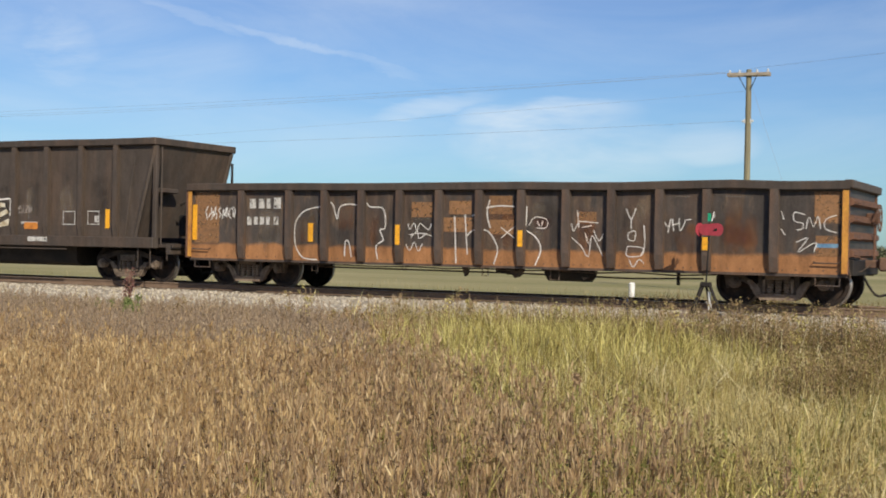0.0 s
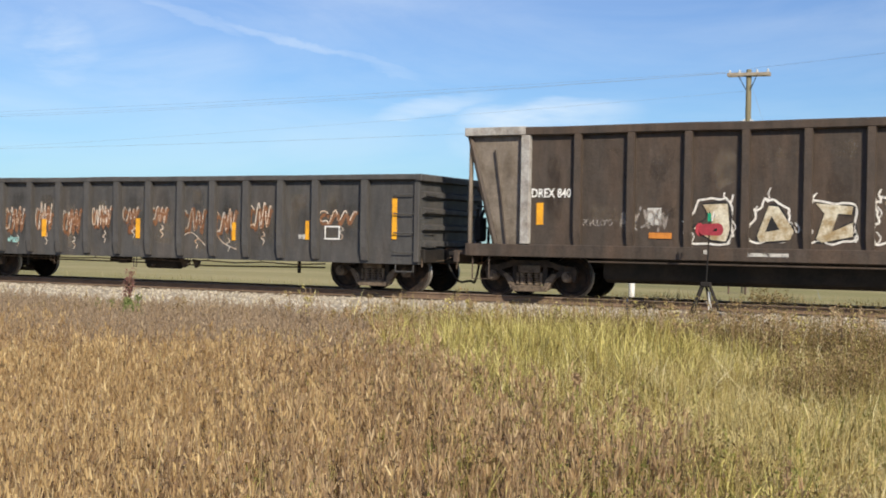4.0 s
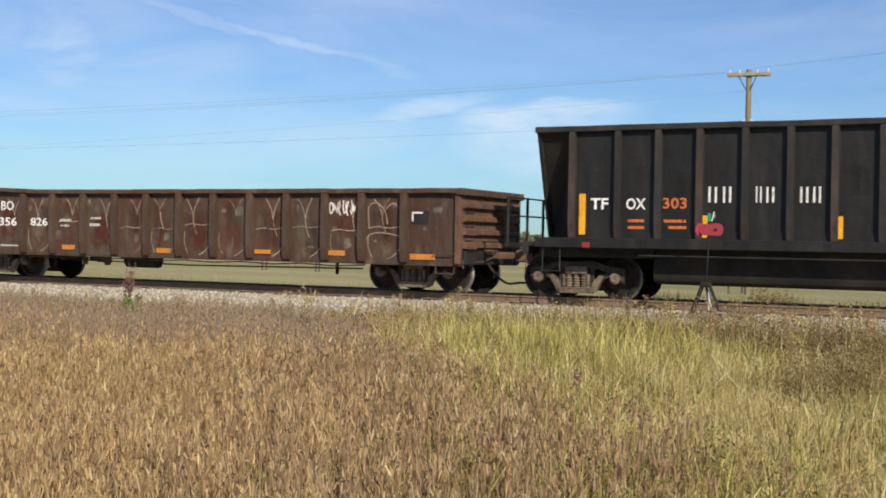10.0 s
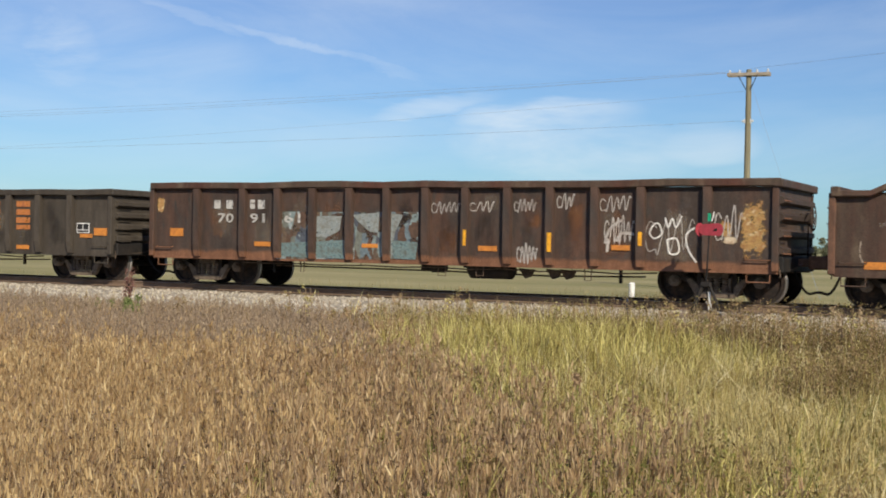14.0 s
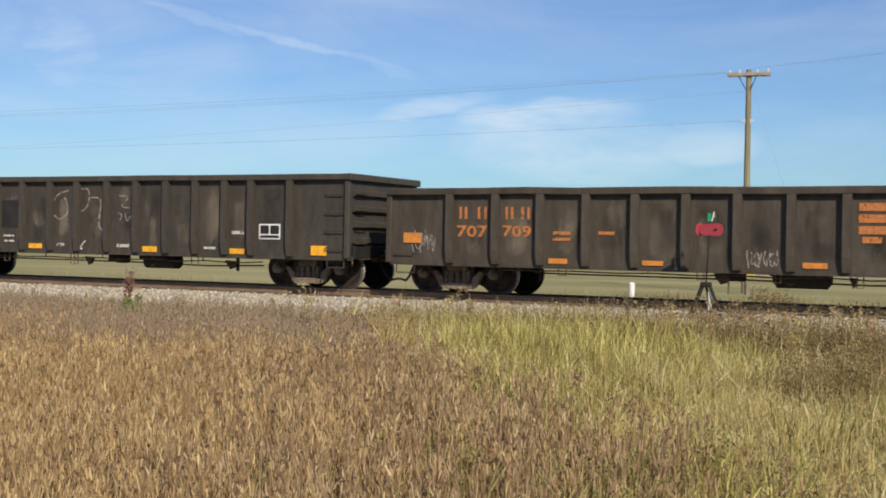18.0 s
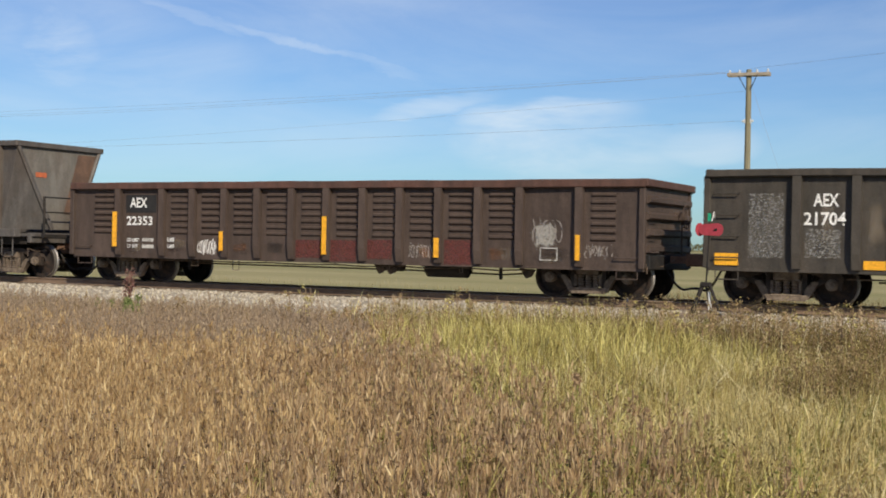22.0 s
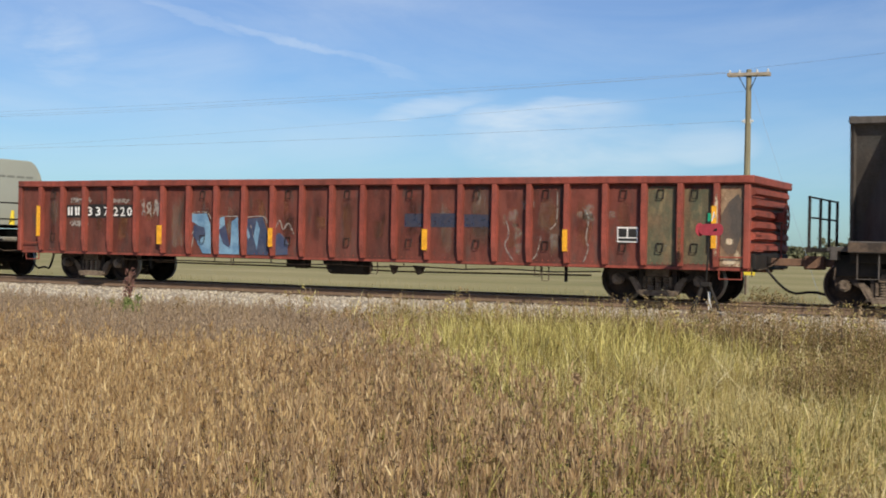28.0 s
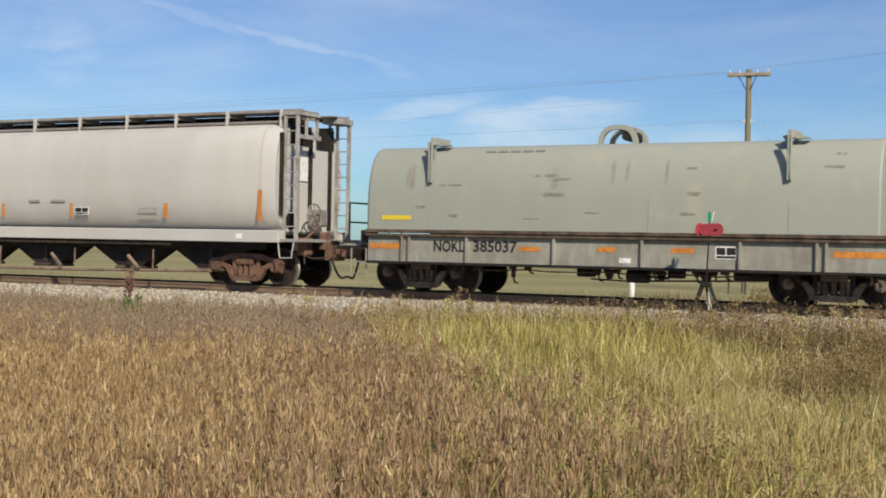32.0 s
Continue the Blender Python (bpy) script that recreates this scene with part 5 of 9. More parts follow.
def truck(car, x, pale=False):
    t = part("truck", BOLSTER, None, car, "cast steel truck with rusty wheels", at=(x, 0, 0))
    look_of = TRUCK_LOOKS[pale]
    for y in (-0.99, 0.99):
        m = pose(0, y, 0, 0, 0, 0 if y < 0 else 180)
        for name in ("side_frame", "tension_arm", "spring_seat", "bolster_end"):
            part(name, look_of[name], None, t, at=m)
        part("tension_arm", look_of["tension_arm"], None, t, at=m @ Matrix.Diagonal((-1, 1, 1, 1)))
        for dx in (-0.17, 0.0, 0.17):
            part("spring", look_of["spring"], None, t, at=m @ Matrix.Translation((dx, -0.035, 0)))
        for dx in (-0.889, 0.889):
            part("bearing_cap", look_of["bearing_cap"], None, t, at=m @ Matrix.Translation((dx, 0, WHEEL_R)))
    for dx in (-0.889, 0.889):
        WHEELSETS.append((part("axle", AXLE, None, t, at=(dx, 0, WHEEL_R)), dx, 0))
        WHEELSETS.append((part("wheel", WHEEL, None, t, at=(dx, 0, WHEEL_R)), dx, 0))
        WHEELSETS.append((part("wheel", WHEEL, None, t, at=pose(dx, 0, WHEEL_R, 0, 0, 180)), dx, 180))
    return t


def coupler(car, x, reach, s):
    g = Geo()
    x0, x1 = x - s * 0.25, x + s * (reach - 0.16)
    g.box(min(x0, x1), max(x0, x1), -0.08, 0.08, 0.80, 0.96, 0.015)
    c = x + s * (reach - 0.06)
    g.box(c - 0.16, c + 0.16, -0.17, -0.02, 0.74, 1.02, 0.03)
    g.box(c - 0.20, c + 0.10, 0.03, 0.18, 0.76, 1.00, 0.03)
    g.box(x - 0.12, x + 0.05, -0.35, 0.35, 0.66, 1.04, 0.02)
    k = part("coupler", g, M["truck_rust"], car, "rusty knuckle coupler")
    hose = Geo()
    pts = []
    for i in range(9):
        u = i / 8
        pts.append((x + s * (0.05 + u * (reach - 0.04)), -0.30 + 0.16 * u, 0.74 - 0.50 * math.sin(math.pi * min(1.0, 1.25 * u) * 0.62)))
    hose.tube(pts, 0.028, 6)
    part("air_hose", hose, M["steel_black"], k)
    cut = Geo()
    cut.tube([(x + s * 0.03, -1.45, 0.80), (x + s * 0.08, -1.2, 0.72), (x + s * 0.10, -0.5, 0.74), (x + s * 0.2, -0.12, 0.86)], 0.014, 5)
    cut.tube([(x + s * 0.03, -1.45, 0.80), (x + s * 0.05, -1.47, 0.58)], 0.014, 5)
    part("uncoupling_lever", cut, M["truck"], k)


def flat(car, x0, x1, z0, z1, material, name, label="", seed=0.0, y=None, lift=0.007):
    """A thin painted or taped patch on the near side, following the sheet's dents."""
    nu, nv = max(1, int(abs(x1 - x0) / 0.25)), max(1, int(abs(z1 - z0) / 0.25))
    g = Geo()

    def point(u, v):
        x, z = x0 + (x1 - x0) * u, z0 + (z1 - z0) * v
        return (x, (-SIDE - lift + dent(seed, x, z)) if y is None else y, z)

    g.sheet(point, nu, nv)
    return part(name, g, material, car, label)


def weather(car, xs, zb, zt, mats, seed, each=3, flush=False):
    """Soot, rust and dust on the panels of the near side, each mark with its own uneven outline."""
    rng = random.Random(seed * 101 + 3)
    for a, b in zip(xs, xs[1:]):
        for k in range(each):
            w = rng.uniform(0.35, 0.95) * (b - a - 0.20)
            h = rng.uniform(0.25, 0.9) * (zt - zb)
            x0 = a + 0.10 + rng.uniform(0, b - a - 0.20 - w)
            z0 = zb + 0.02 + rng.uniform(0, zt - zb - 0.04 - h)
            flat(car, x0, x0 + w, z0, z0 + h, rng.choice(mats), "stain", seed=seed, lift=0.0022 + 0.0013 * k)


def ribbon(g, pts, w, seed, y=None):
    """A painted stroke through points (x, z)."""
    fine = []
    n = len(pts)
    for i in range(n - 1):
        p0, p1, p2, p3 = (Vector(pts[max(0, min(n - 1, j))]) for j in (i - 1, i, i + 1, i + 2))
        for k in range(4):
            t = k / 4
            fine.append(0.5 * ((2 * p1) + (p2 - p0) * t + (2 * p0 - 5 * p1 + 4 * p2 - p3) * t * t + (3 * p1 - p0 - 3 * p2 + p3) * t ** 3))
    fine.append(Vector(pts[-1]))
    k0 = len(g.v)
    for i, p in enumerate(fine):
        d = fine[min(i + 1, len(fine) - 1)] - fine[max(i - 1, 0)]
        if d.length < 1e-6:
            d = Vector((1, 0))
        nrm = Vector((-d.y, d.x)).normalized() * (w / 2)
        for q in (p - nrm, p + nrm):
            g.v.append((q.x, (-SIDE - 0.010 + dent(seed, q.x, q.y)) if y is None else y, q.y))
    for i in range(len(fine) - 1):
        a = k0 + 2 * i
        g.f.append((a, a + 2, a + 3, a + 1))


def scribble(car, box, material, rng, seed, w=0.018, dense=1.0, name="graffiti", label="", y=None):
    """A sprayed tag that fills a box with loops and strokes."""
    x0, x1, z0, z1 = box
    wide, high = x1 - x0, z1 - z0
    n = max(2, int(dense * 2.2 * wide / max(0.16, 0.42 * high)))
    n = min(n, 9)
    for i in range(n):
        cx = x0 + wide * (i + 0.5) / n
        sx = 0.55 * wide / n
        kind = rng.random()
        if kind < 0.45:
            pts = [(cx + sx * rng.uniform(-1, 1), z0 + high * v + rng.uniform(-0.1, 0.1) * high) for v in (0.95, 0.6, 0.4, 0.1)]
        elif kind < 0.8:
            a0 = rng.uniform(0, 6.28)
            pts = [(cx + sx * 1.1 * math.cos(a0 + a), z0 + high * (0.5 + 0.42 * math.sin(a0 + a) * rng.uniform(0.7, 1))) for a in (0, 1.1, 2.2, 3.3, 4.4, 5.3)]
        else:
            pts = [(cx - sx, z0 + high * rng.uniform(0, 0.5)), (cx - 0.3 * sx, z0 + high * rng.uniform(0.7, 1)), (cx + 0.2 * sx, z0 + high * rng.uniform(0, 0.4)), (cx + sx, z0 + high * rng.uniform(0.6, 1))]
        g = Geo()
        ribbon(g, pts, w, seed, y)
        part(name, g, material, car, label)


def strokes(car, lines, material, seed, w=0.03, label=""):
    for pts in lines:
        g = Geo()
        ribbon(g, pts, w, seed)
        part("graffiti", g, material, car, label)


def painted(car, outline_points, material, lift=0.008, label="", name="graffiti"):
    """A filled sprayed shape with its outline (x, z) on the near side."""
    g = Geo()
    area = sum(a[0] * b[1] - b[0] * a[1] for a, b in zip(outline_points, outline_points[1:] + outline_points[:1]))
    pts = outline_points if area > 0 else outline_points[::-1]
    g.v = [(x, -SIDE - lift, z) for x, z in pts]
    g.f = [tuple(range(len(pts)))]
    return part(name, g, material, car, label)


def zigzag(car, box, material, rng, seed, w=0.03, turns=5, slant=0.25, label=""):
    """A tag of one quick stroke that runs up and down through a box, closing in loops at its start."""
    x0, x1, z0, z1 = box
    step, high = (x1 - x0) / turns, z1 - z0
    pts = [(x0 + 0.55 * step + 0.5 * step * math.cos(a), z0 + high * (0.5 + 0.42 * math.sin(a))) for a in (0.6, 1.8, 3.0, 4.2, 5.4)]
    for k in range(1, turns):
        lo, hi = rng.uniform(-0.05, 0.22) * high, high * rng.uniform(0.78, 1.08)
        pts += [(x0 + (k + 0.05) * step, z0 + lo), (x0 + (k + 0.35 + slant) * step, z0 + hi), (x0 + (k + 0.6 + slant) * step, z0 + hi - 0.08 * high)]
    g = Geo()
    ribbon(g, pts, w, seed)
    return part("graffiti", g, material, car, label)


def lettering(car, words, x0, x1, z0, z1, material, y=None, seed=0.0, label="", bold=0.022):
    """Words in the built-in font, fitted to a box on the near side."""
    c = bpy.data.curves.new("lettering", "FONT")
    c.body = words
    c.resolution_u = 2
    c.offset = bold
    tmp = new("lettering", c)
    me = bpy.data.meshes.new_from_object(tmp)
    bpy.data.objects.remove(tmp)
    bpy.data.curves.remove(c)
    co = np.empty(len(me.vertices) * 3, dtype=np.float32)
    me.vertices.foreach_get("co", co)
    co = co.reshape(-1, 3)
    lo, hi = co.min(0), co.max(0)
    nx = x0 + (co[:, 0] - lo[0]) / (hi[0] - lo[0]) * (x1 - x0)
    nz = z0 + (co[:, 1] - lo[1]) / (hi[1] - lo[1]) * (z1 - z0)
    yy = [(-SIDE - 0.014 + dent(seed, a, b)) if y is None else y for a, b in zip(nx, nz)]
    me.vertices.foreach_set("co", np.stack([nx, np.array(yy), nz], 1).astype(np.float32).ravel())
    me.materials.clear()
    me.materials.append(material)
    me.update()
    return part("lettering", me, None, car, label)


def bars(car, boxes, material, seed=0.0, name="lettering_bar", y=None):
    for b in boxes:
        flat(car, *b, material, name, seed=seed, y=(-SIDE - 0.012) if y is None else y)


def stripes(car, boxes, ribs, seed, material=None):
    for x0, x1, z0, z1 in boxes:
        on = any(abs((x0 + x1) / 2 - r) < 0.10 for r in ribs)
        x0, x1 = (x0 + 0.07, x1 + 0.07) if on else (x0, x1)
        tall = (z1 - z0) > (x1 - x0)
        g = Geo().box(x0, x1, -SIDE - (0.142 if on else 0.016), -SIDE - (0.126 if on else 0.0), z0, z1)
        part("reflector_stripe", g, material or (M["yellow"] if tall else M["orange"]), car, "bright yellow reflective stripe" if tall else "orange reflective stripe")


def placard(car, x0, x1, z0, z1, seed=0.0):
    flat(car, x0, x1, z0, z1, M["white"], "placard", "white-framed stencil panel", seed, y=-SIDE - 0.012)
    w, h = x1 - x0, z1 - z0
    for a, b, c, d in ((0.06, 0.47, 0.34, 0.9), (0.53, 0.94, 0.34, 0.9), (0.06, 0.94, 0.08, 0.26)):
        flat(car, x0 + a * w, x0 + b * w, z0 + c * h, z0 + d * h, M["plate"], "placard_field", "", seed, y=-SIDE - 0.016)


def outline(car, x0, x1, z0, z1, material, t=0.022):
    for b in ((x0, x1, z0, z0 + t), (x0, x1, z1 - t, z1), (x0, x0 + t, z0 + t, z1 - t), (x1 - t, x1, z0 + t, z1 - t)):
        flat(car, *b, material, "stencil_frame", y=-SIDE - 0.012)


def underframe(car, half, tx, ends, zsill=0.62, cyl_x=0.6):
    g = Geo()
    g.box(-half, half, -0.17, 0.17, 0.66, 0.98, 0.01)
    part("center_sill", g, M["steel_black"], car)
    for s in (-1, 1):
        b = Geo().box(s * tx - 0.22, s * tx + 0.22, -1.35, 1.35, 0.84, 0.97, 0.02)
        part("body_bolster", b, M["steel_black"], car)
    for x in (-3.2, -1.1, 1.2, 3.3):
        c = Geo().box(x - 0.06, x + 0.06, -1.45, 1.45, 0.78, 0.97, 0.01)
        part("crossbearer", c, M["steel_black"], car)
    r = Geo().cyl((cyl_x - 0.50, -0.85, 0.56), (cyl_x + 0.50, -0.85, 0.56), 0.20, 14).cyl((cyl_x - 0.58, -0.85, 0.56), (cyl_x - 0.50, -0.85, 0.56), 0.10, 10, 0.19).cyl((cyl_x + 0.50, -0.85, 0.56), (cyl_x + 0.58, -0.85, 0.56), 0.19, 10, 0.10)
    r.box(cyl_x - 0.62, cyl_x + 0.35, -1.10, -0.70, 0.60, 0.78, 0.03)
    r.box(cyl_x - 0.4, cyl_x - 0.34, -0.80, -0.70, 0.7, 0.95)
    r.box(cyl_x + 0.24, cyl_x + 0.30, -0.80, -0.70, 0.7, 0.95)
    part("air_reservoir", r, M["steel_black"], car)
    v = Geo().cyl((cyl_x - 1.5, -0.9, 0.60), (cyl_x - 1.15, -0.9, 0.60), 0.13, 10)
    v.box(cyl_x - 1.75, cyl_x - 1.5, -0.98, -0.80, 0.50, 0.68, 0.02)
    v.box(cyl_x - 1.42, cyl_x - 1.36, -0.95, -0.85, 0.6, 0.95)
    part("brake_valve", v, M["steel_black"], car)
    ends_x = tx - 1.2
    p = Geo().tube([(-ends_x + 2 * ends_x * k / 12, -1.25, 0.585 - 0.02 * math.sin(3 * k)) for k in range(13)], 0.016, 5)
    p = part("brake_pipe", p, M["truck"], car)
    for x in (-3.6, -1.9, 0.1, 1.8, 3.4):
        part("pipe_hanger", Geo().tube([(x, -1.25, 0.58), (x, -1.25, 0.86)], 0.014, 4), M["truck"], p)
    for s in (-1, 1):
        x = s * (tx - 2.05)
        h = Geo().box(x - 0.16, x + 0.16, -1.2, -1.0, 0.70, 0.80, 0.01).box(x - 0.03, x + 0.03, -1.14, -1.06, 0.36, 0.72, 0.01)
        part("brake_hanger", h, M["steel_black"], car)
    rod = Geo().tube([(-tx + 1.7, -0.55, 0.52), (cyl_x - 1.2, -0.6, 0.50), (cyl_x + 1.3, -0.6, 0.46), (tx - 1.7, -0.5, 0.50)], 0.02, 5)
    part("brake_rod", rod, M["truck"], car)
    rng = random.Random(int(tx * 1000) + int(half * 100))
    for k in range(4):
        x = rng.uniform(-tx + 2.0, tx - 2.0)
        w, d = rng.uniform(0.06, 0.22), rng.uniform(0.10, 0.26)
        loop = Geo().tube([(x - w / 2, -1.42, zsill + 0.08), (x - w / 2, -1.42, zsill - d), (x + w / 2, -1.42, zsill - d), (x + w / 2, -1.42, zsill + 0.08)], 0.013, 5)
        part("pipe_bracket", loop, M["truck"], car)
    for k in range(3):
        x = cyl_x + rng.uniform(-2.6, 2.4)
        w = rng.uniform(0.08, 0.20)
        part("brake_lever", Geo().prism([(x - w, 0.62), (x + w, 0.60), (x + 0.5 * w, 0.44), (x - 0.2 * w, 0.40)], -1.02, -0.95), M["truck"], car)
    for s, reach in zip((-1, 1), ends):
        coupler(car, s * half, reach, s)


def end_wall(car, s, half, zb, zt, mat, rib_mat, chord, bars_z=4, wheel=False):
    w = Geo().box(s * half - 0.03, s * half + 0.0, -SIDE + 0.02, SIDE - 0.02, zb + 0.25, zt - 0.02)
    e = part("end_wall", w, mat, car)
    step = (zt - zb - 0.5) / bars_z
    for k in range(bars_z):
        z = zb + 0.42 + step * k
        x0 = s * half
        g = Geo().prism([(x0, z - 0.09), (x0 + s * 0.10, z - 0.045), (x0 + s * 0.10, z + 0.045), (x0, z + 0.09)], -SIDE + 0.10, SIDE - 0.10)
        part("end_rib", g, rib_mat, e)
    c = Geo().box(s * half - 0.06, s * half + 0.11, -SIDE - 0.12, SIDE + 0.12, zt - 0.16, zt + 0.004, 0.02)
    part("end_chord", c, chord, car)
    sill = Geo().box(s * half - 0.10, s * half + 0.10, -SIDE + 0.1, SIDE - 0.1, zb - 0.02, zb + 0.30, 0.02)
    part("end_sill", sill, M["steel_black"], car)
    post = Geo().box(s * half - 0.10, s * half + 0.03, -SIDE - 0.075, -SIDE + 0.05, zb, zt - 0.12, 0.012)
    part("corner_post", post, rib_mat, car)
    post = Geo().box(s * half - 0.10, s * half + 0.03, SIDE - 0.05, SIDE + 0.075, zb, zt - 0.12, 0.012)
    part("corner_post", post, rib_mat, car)
    if wheel:
        g = Geo()
        x0 = s * (half + 0.26)
        g.box(min(s * half, x0), max(s * half, x0), 0.42, 0.62, 1.72, 1.92, 0.02)
        prev = None
        for k in range(17):
            a = 2 * math.pi * k / 16
            q = (x0, 0.52 + 0.27 * math.cos(a), 1.82 + 0.27 * math.sin(a))
            if prev:
                g.cyl(prev, q, 0.016, 5)
            prev = q
        for k in range(4):
            a = math.pi * k / 4
            g.cyl((x0, 0.52 - 0.27 * math.cos(a), 1.82 - 0.27 * math.sin(a)), (x0, 0.52 + 0.27 * math.cos(a), 1.82 + 0.27 * math.sin(a)), 0.010, 4)
        g.cyl((s * (half + 0.16), 0.52, 1.7), (s * (half + 0.16), 0.52, 0.9), 0.02, 6)
        part("brake_wheel", g, rib_mat, car, "hand brake wheel and its chain rod")
    iron = Geo().tube([(s * half + s * 0.02, -SIDE + 0.12, 0.02), (s * (half + 0.15), -SIDE + 0.12, 0), (s * (half + 0.15), -SIDE + 0.55, 0), (s * half + s * 0.02, -SIDE + 0.55, 0.02)], 0.015, 5).mesh("grab_iron", rib_mat)
    for k in range(4):
        part("grab_iron", iron, None, car, at=(0, 0, zb + 0.35 + k * (zt - zb - 0.6) / 3.5))


def side_ladder(car, x0, x1, zb, zt, mat, rungs=True):
    w = (x1 - x0) / 2
    iron = Geo().tube([(-w, -SIDE, 0.03), (-w, -SIDE - 0.07, 0), (w, -SIDE - 0.07, 0), (w, -SIDE, 0.03)], 0.015, 5).mesh("grab_iron", mat)
    xm = (x0 + x1) / 2
    for k in range(4 if rungs else 1):
        part("grab_iron", iron, None, car, at=(xm, 0, zb + 0.22 + k * (zt - zb - 0.42) / 3.3))
    g = Geo().tube([(x0 + 0.02, -SIDE + 0.02, zb + 0.05), (x0 + 0.02, -SIDE + 0.02, zb - 0.22), (x1 - 0.02, -SIDE + 0.02, zb - 0.22), (x1 - 0.02, -SIDE + 0.02, zb + 0.05)], 0.017, 5)
    part("stirrup_step", g, mat, car)


def rib_mesh(mat, zb, zt, w=0.17, depth=0.13, name="rib"):
    o = [(-SIDE, zb + 0.02), (-SIDE - 0.55 * depth, zb + 0.02), (-SIDE - depth, zb + 0.32), (-SIDE - depth, zt), (-SIDE, zt)]
    g = Geo().prism(o, -w / 2, w / 2, "x")
    return g.mesh(name, mat, smooth=False)


def side_panels(car, xs, zb, zt, mat, seed, far=True, deep=1.0):
    """One sheet a bay, dented inwards."""
    for s in ((-1, 1) if far else (-1,)):
        for a, b in zip(xs, xs[1:]):
            nu = max(2, int((b - a) / 0.28))
            g = Geo()

            def front(u, v):
                x, z = a + (b - a) * u, zb + (zt - zb) * v
                return (x, s * (SIDE - deep * dent(seed, x, z)), z)

            g.sheet(front, nu, 5)
            g.sheet(lambda u, v: (a + (b - a) * (1 - u), s * (SIDE - 0.035), zb + (zt - zb) * v), 1, 1)
            if s > 0:
                g.f = [f[::-1] for f in g.f]
            part("side_panel", g, mat, car)


def top_rail(car, half, z0, z1, mat, rng, wave=0.012, s=-1, drop=None):
    """The rolled top chord, a little bent by years of loading."""
    g = Geo()
    n = 44 if drop else 14
    wave = 0.35 * wave if drop else wave
    y0, y1 = sorted((s * (SIDE - 0.10), s * (SIDE + 0.125)))
    pts = []
    for i in range(n + 1):
        x = -half - 0.04 + (2 * half + 0.08) * i / n
        pts.append((x, rng.uniform(-wave, wave) + (drop(x) if drop else 0.0), rng.uniform(-0.6, 0.6) * wave))
    ring = [(y0, z0 + 0.02), (y0, z1 - 0.02), (y0 + 0.02, z1), (y1 - 0.02, z1), (y1, z1 - 0.02), (y1, z0 + 0.02), (y1 - 0.02, z0), (y0 + 0.02, z0)]
    for x, dz, dy in pts:
        g.v += [(x, y + dy, z + dz) for y, z in ring]
    k = len(ring)
    for i in range(n):
        for j in range(k):
            a, b = i * k + j, i * k + (j + 1) % k
            g.f.append((a, a + k, b + k, b))
    g.f.append(tuple(range(k)))
    g.f.append(tuple(range(n * k, n * k + k))[::-1])
    return part("top_rail", g, mat, car)


def gondola(label, mid, half, zt, zb, zch, ribs, mat, rib_mat, rail_mat, tx, ends, seed, pale=False, rail_drop=None, wheel_end=1, wave=0.012, rib_w=0.17, end_bars=4, ladder=False, gear=0.5, end_mats=None):
    car = thing("gondola_car", label, "gondola car", "cars of the freight train")
    CARS.append((car, mid))
    rng = random.Random(seed * 31 + 7)
    ribs = [x + 0.07 for x in ribs]
    xs = [-half + 0.03] + list(ribs) + [half - 0.03]
    side_panels(car, xs, zb, zch + 0.01, mat, seed)
    me = rib_mesh(rib_mat, zb, zch + 0.01, rib_w)
    for x in ribs:
        part("rib", me, None, car, at=pose(x, 0, 0, 0, 0, 0))
        part("rib", me, None, car, at=pose(x, 0, 0, 0, 0, 180))
    for s in (-1, 1):
        top_rail(car, half, zch, zt, rail_mat, rng, wave, s, rail_drop if s < 0 else None)
        g = Geo().box(-half, half, min(s * (SIDE - 0.12), s * (SIDE + 0.004)), max(s * (SIDE - 0.12), s * (SIDE + 0.004)), zb - 0.05, zb + 0.004, 0.0)
        part("side_sill", g, rib_mat, car)
        end_wall(car, s, half, zb, zt, *(end_mats or (mat, rib_mat)), rail_mat, end_bars, wheel=(s == wheel_end))
        side_ladder(car, *(sorted((s * (half - 0.12), s * (half - 0.62)))), zb, zch, rib_mat, ladder)
        truck(car, s * tx, pale)
    riv = Geo()
    for a, b in zip(xs, xs[1:]):
        for k in range(5):
            x = a + 0.16 + (b - a - 0.32) * k / 4
            for z in (zb + 0.07, zch - 0.10):
                riv.box(x - 0.012, x + 0.012, -SIDE - 0.010 + dent(seed, x, z), -SIDE + 0.004 + dent(seed, x, z), z - 0.012, z + 0.012)
    tagged(part("rivet_strip", riv, rib_mat, car), kind="stuff")
    fl = Geo().box(-half + 0.05, half - 0.05, -SIDE + 0.05, SIDE - 0.05, 0.98, 1.06)
    part("car_floor", fl, M["steel_black"], car)
    underframe(car, half, tx, ends, cyl_x=gear)
    return car


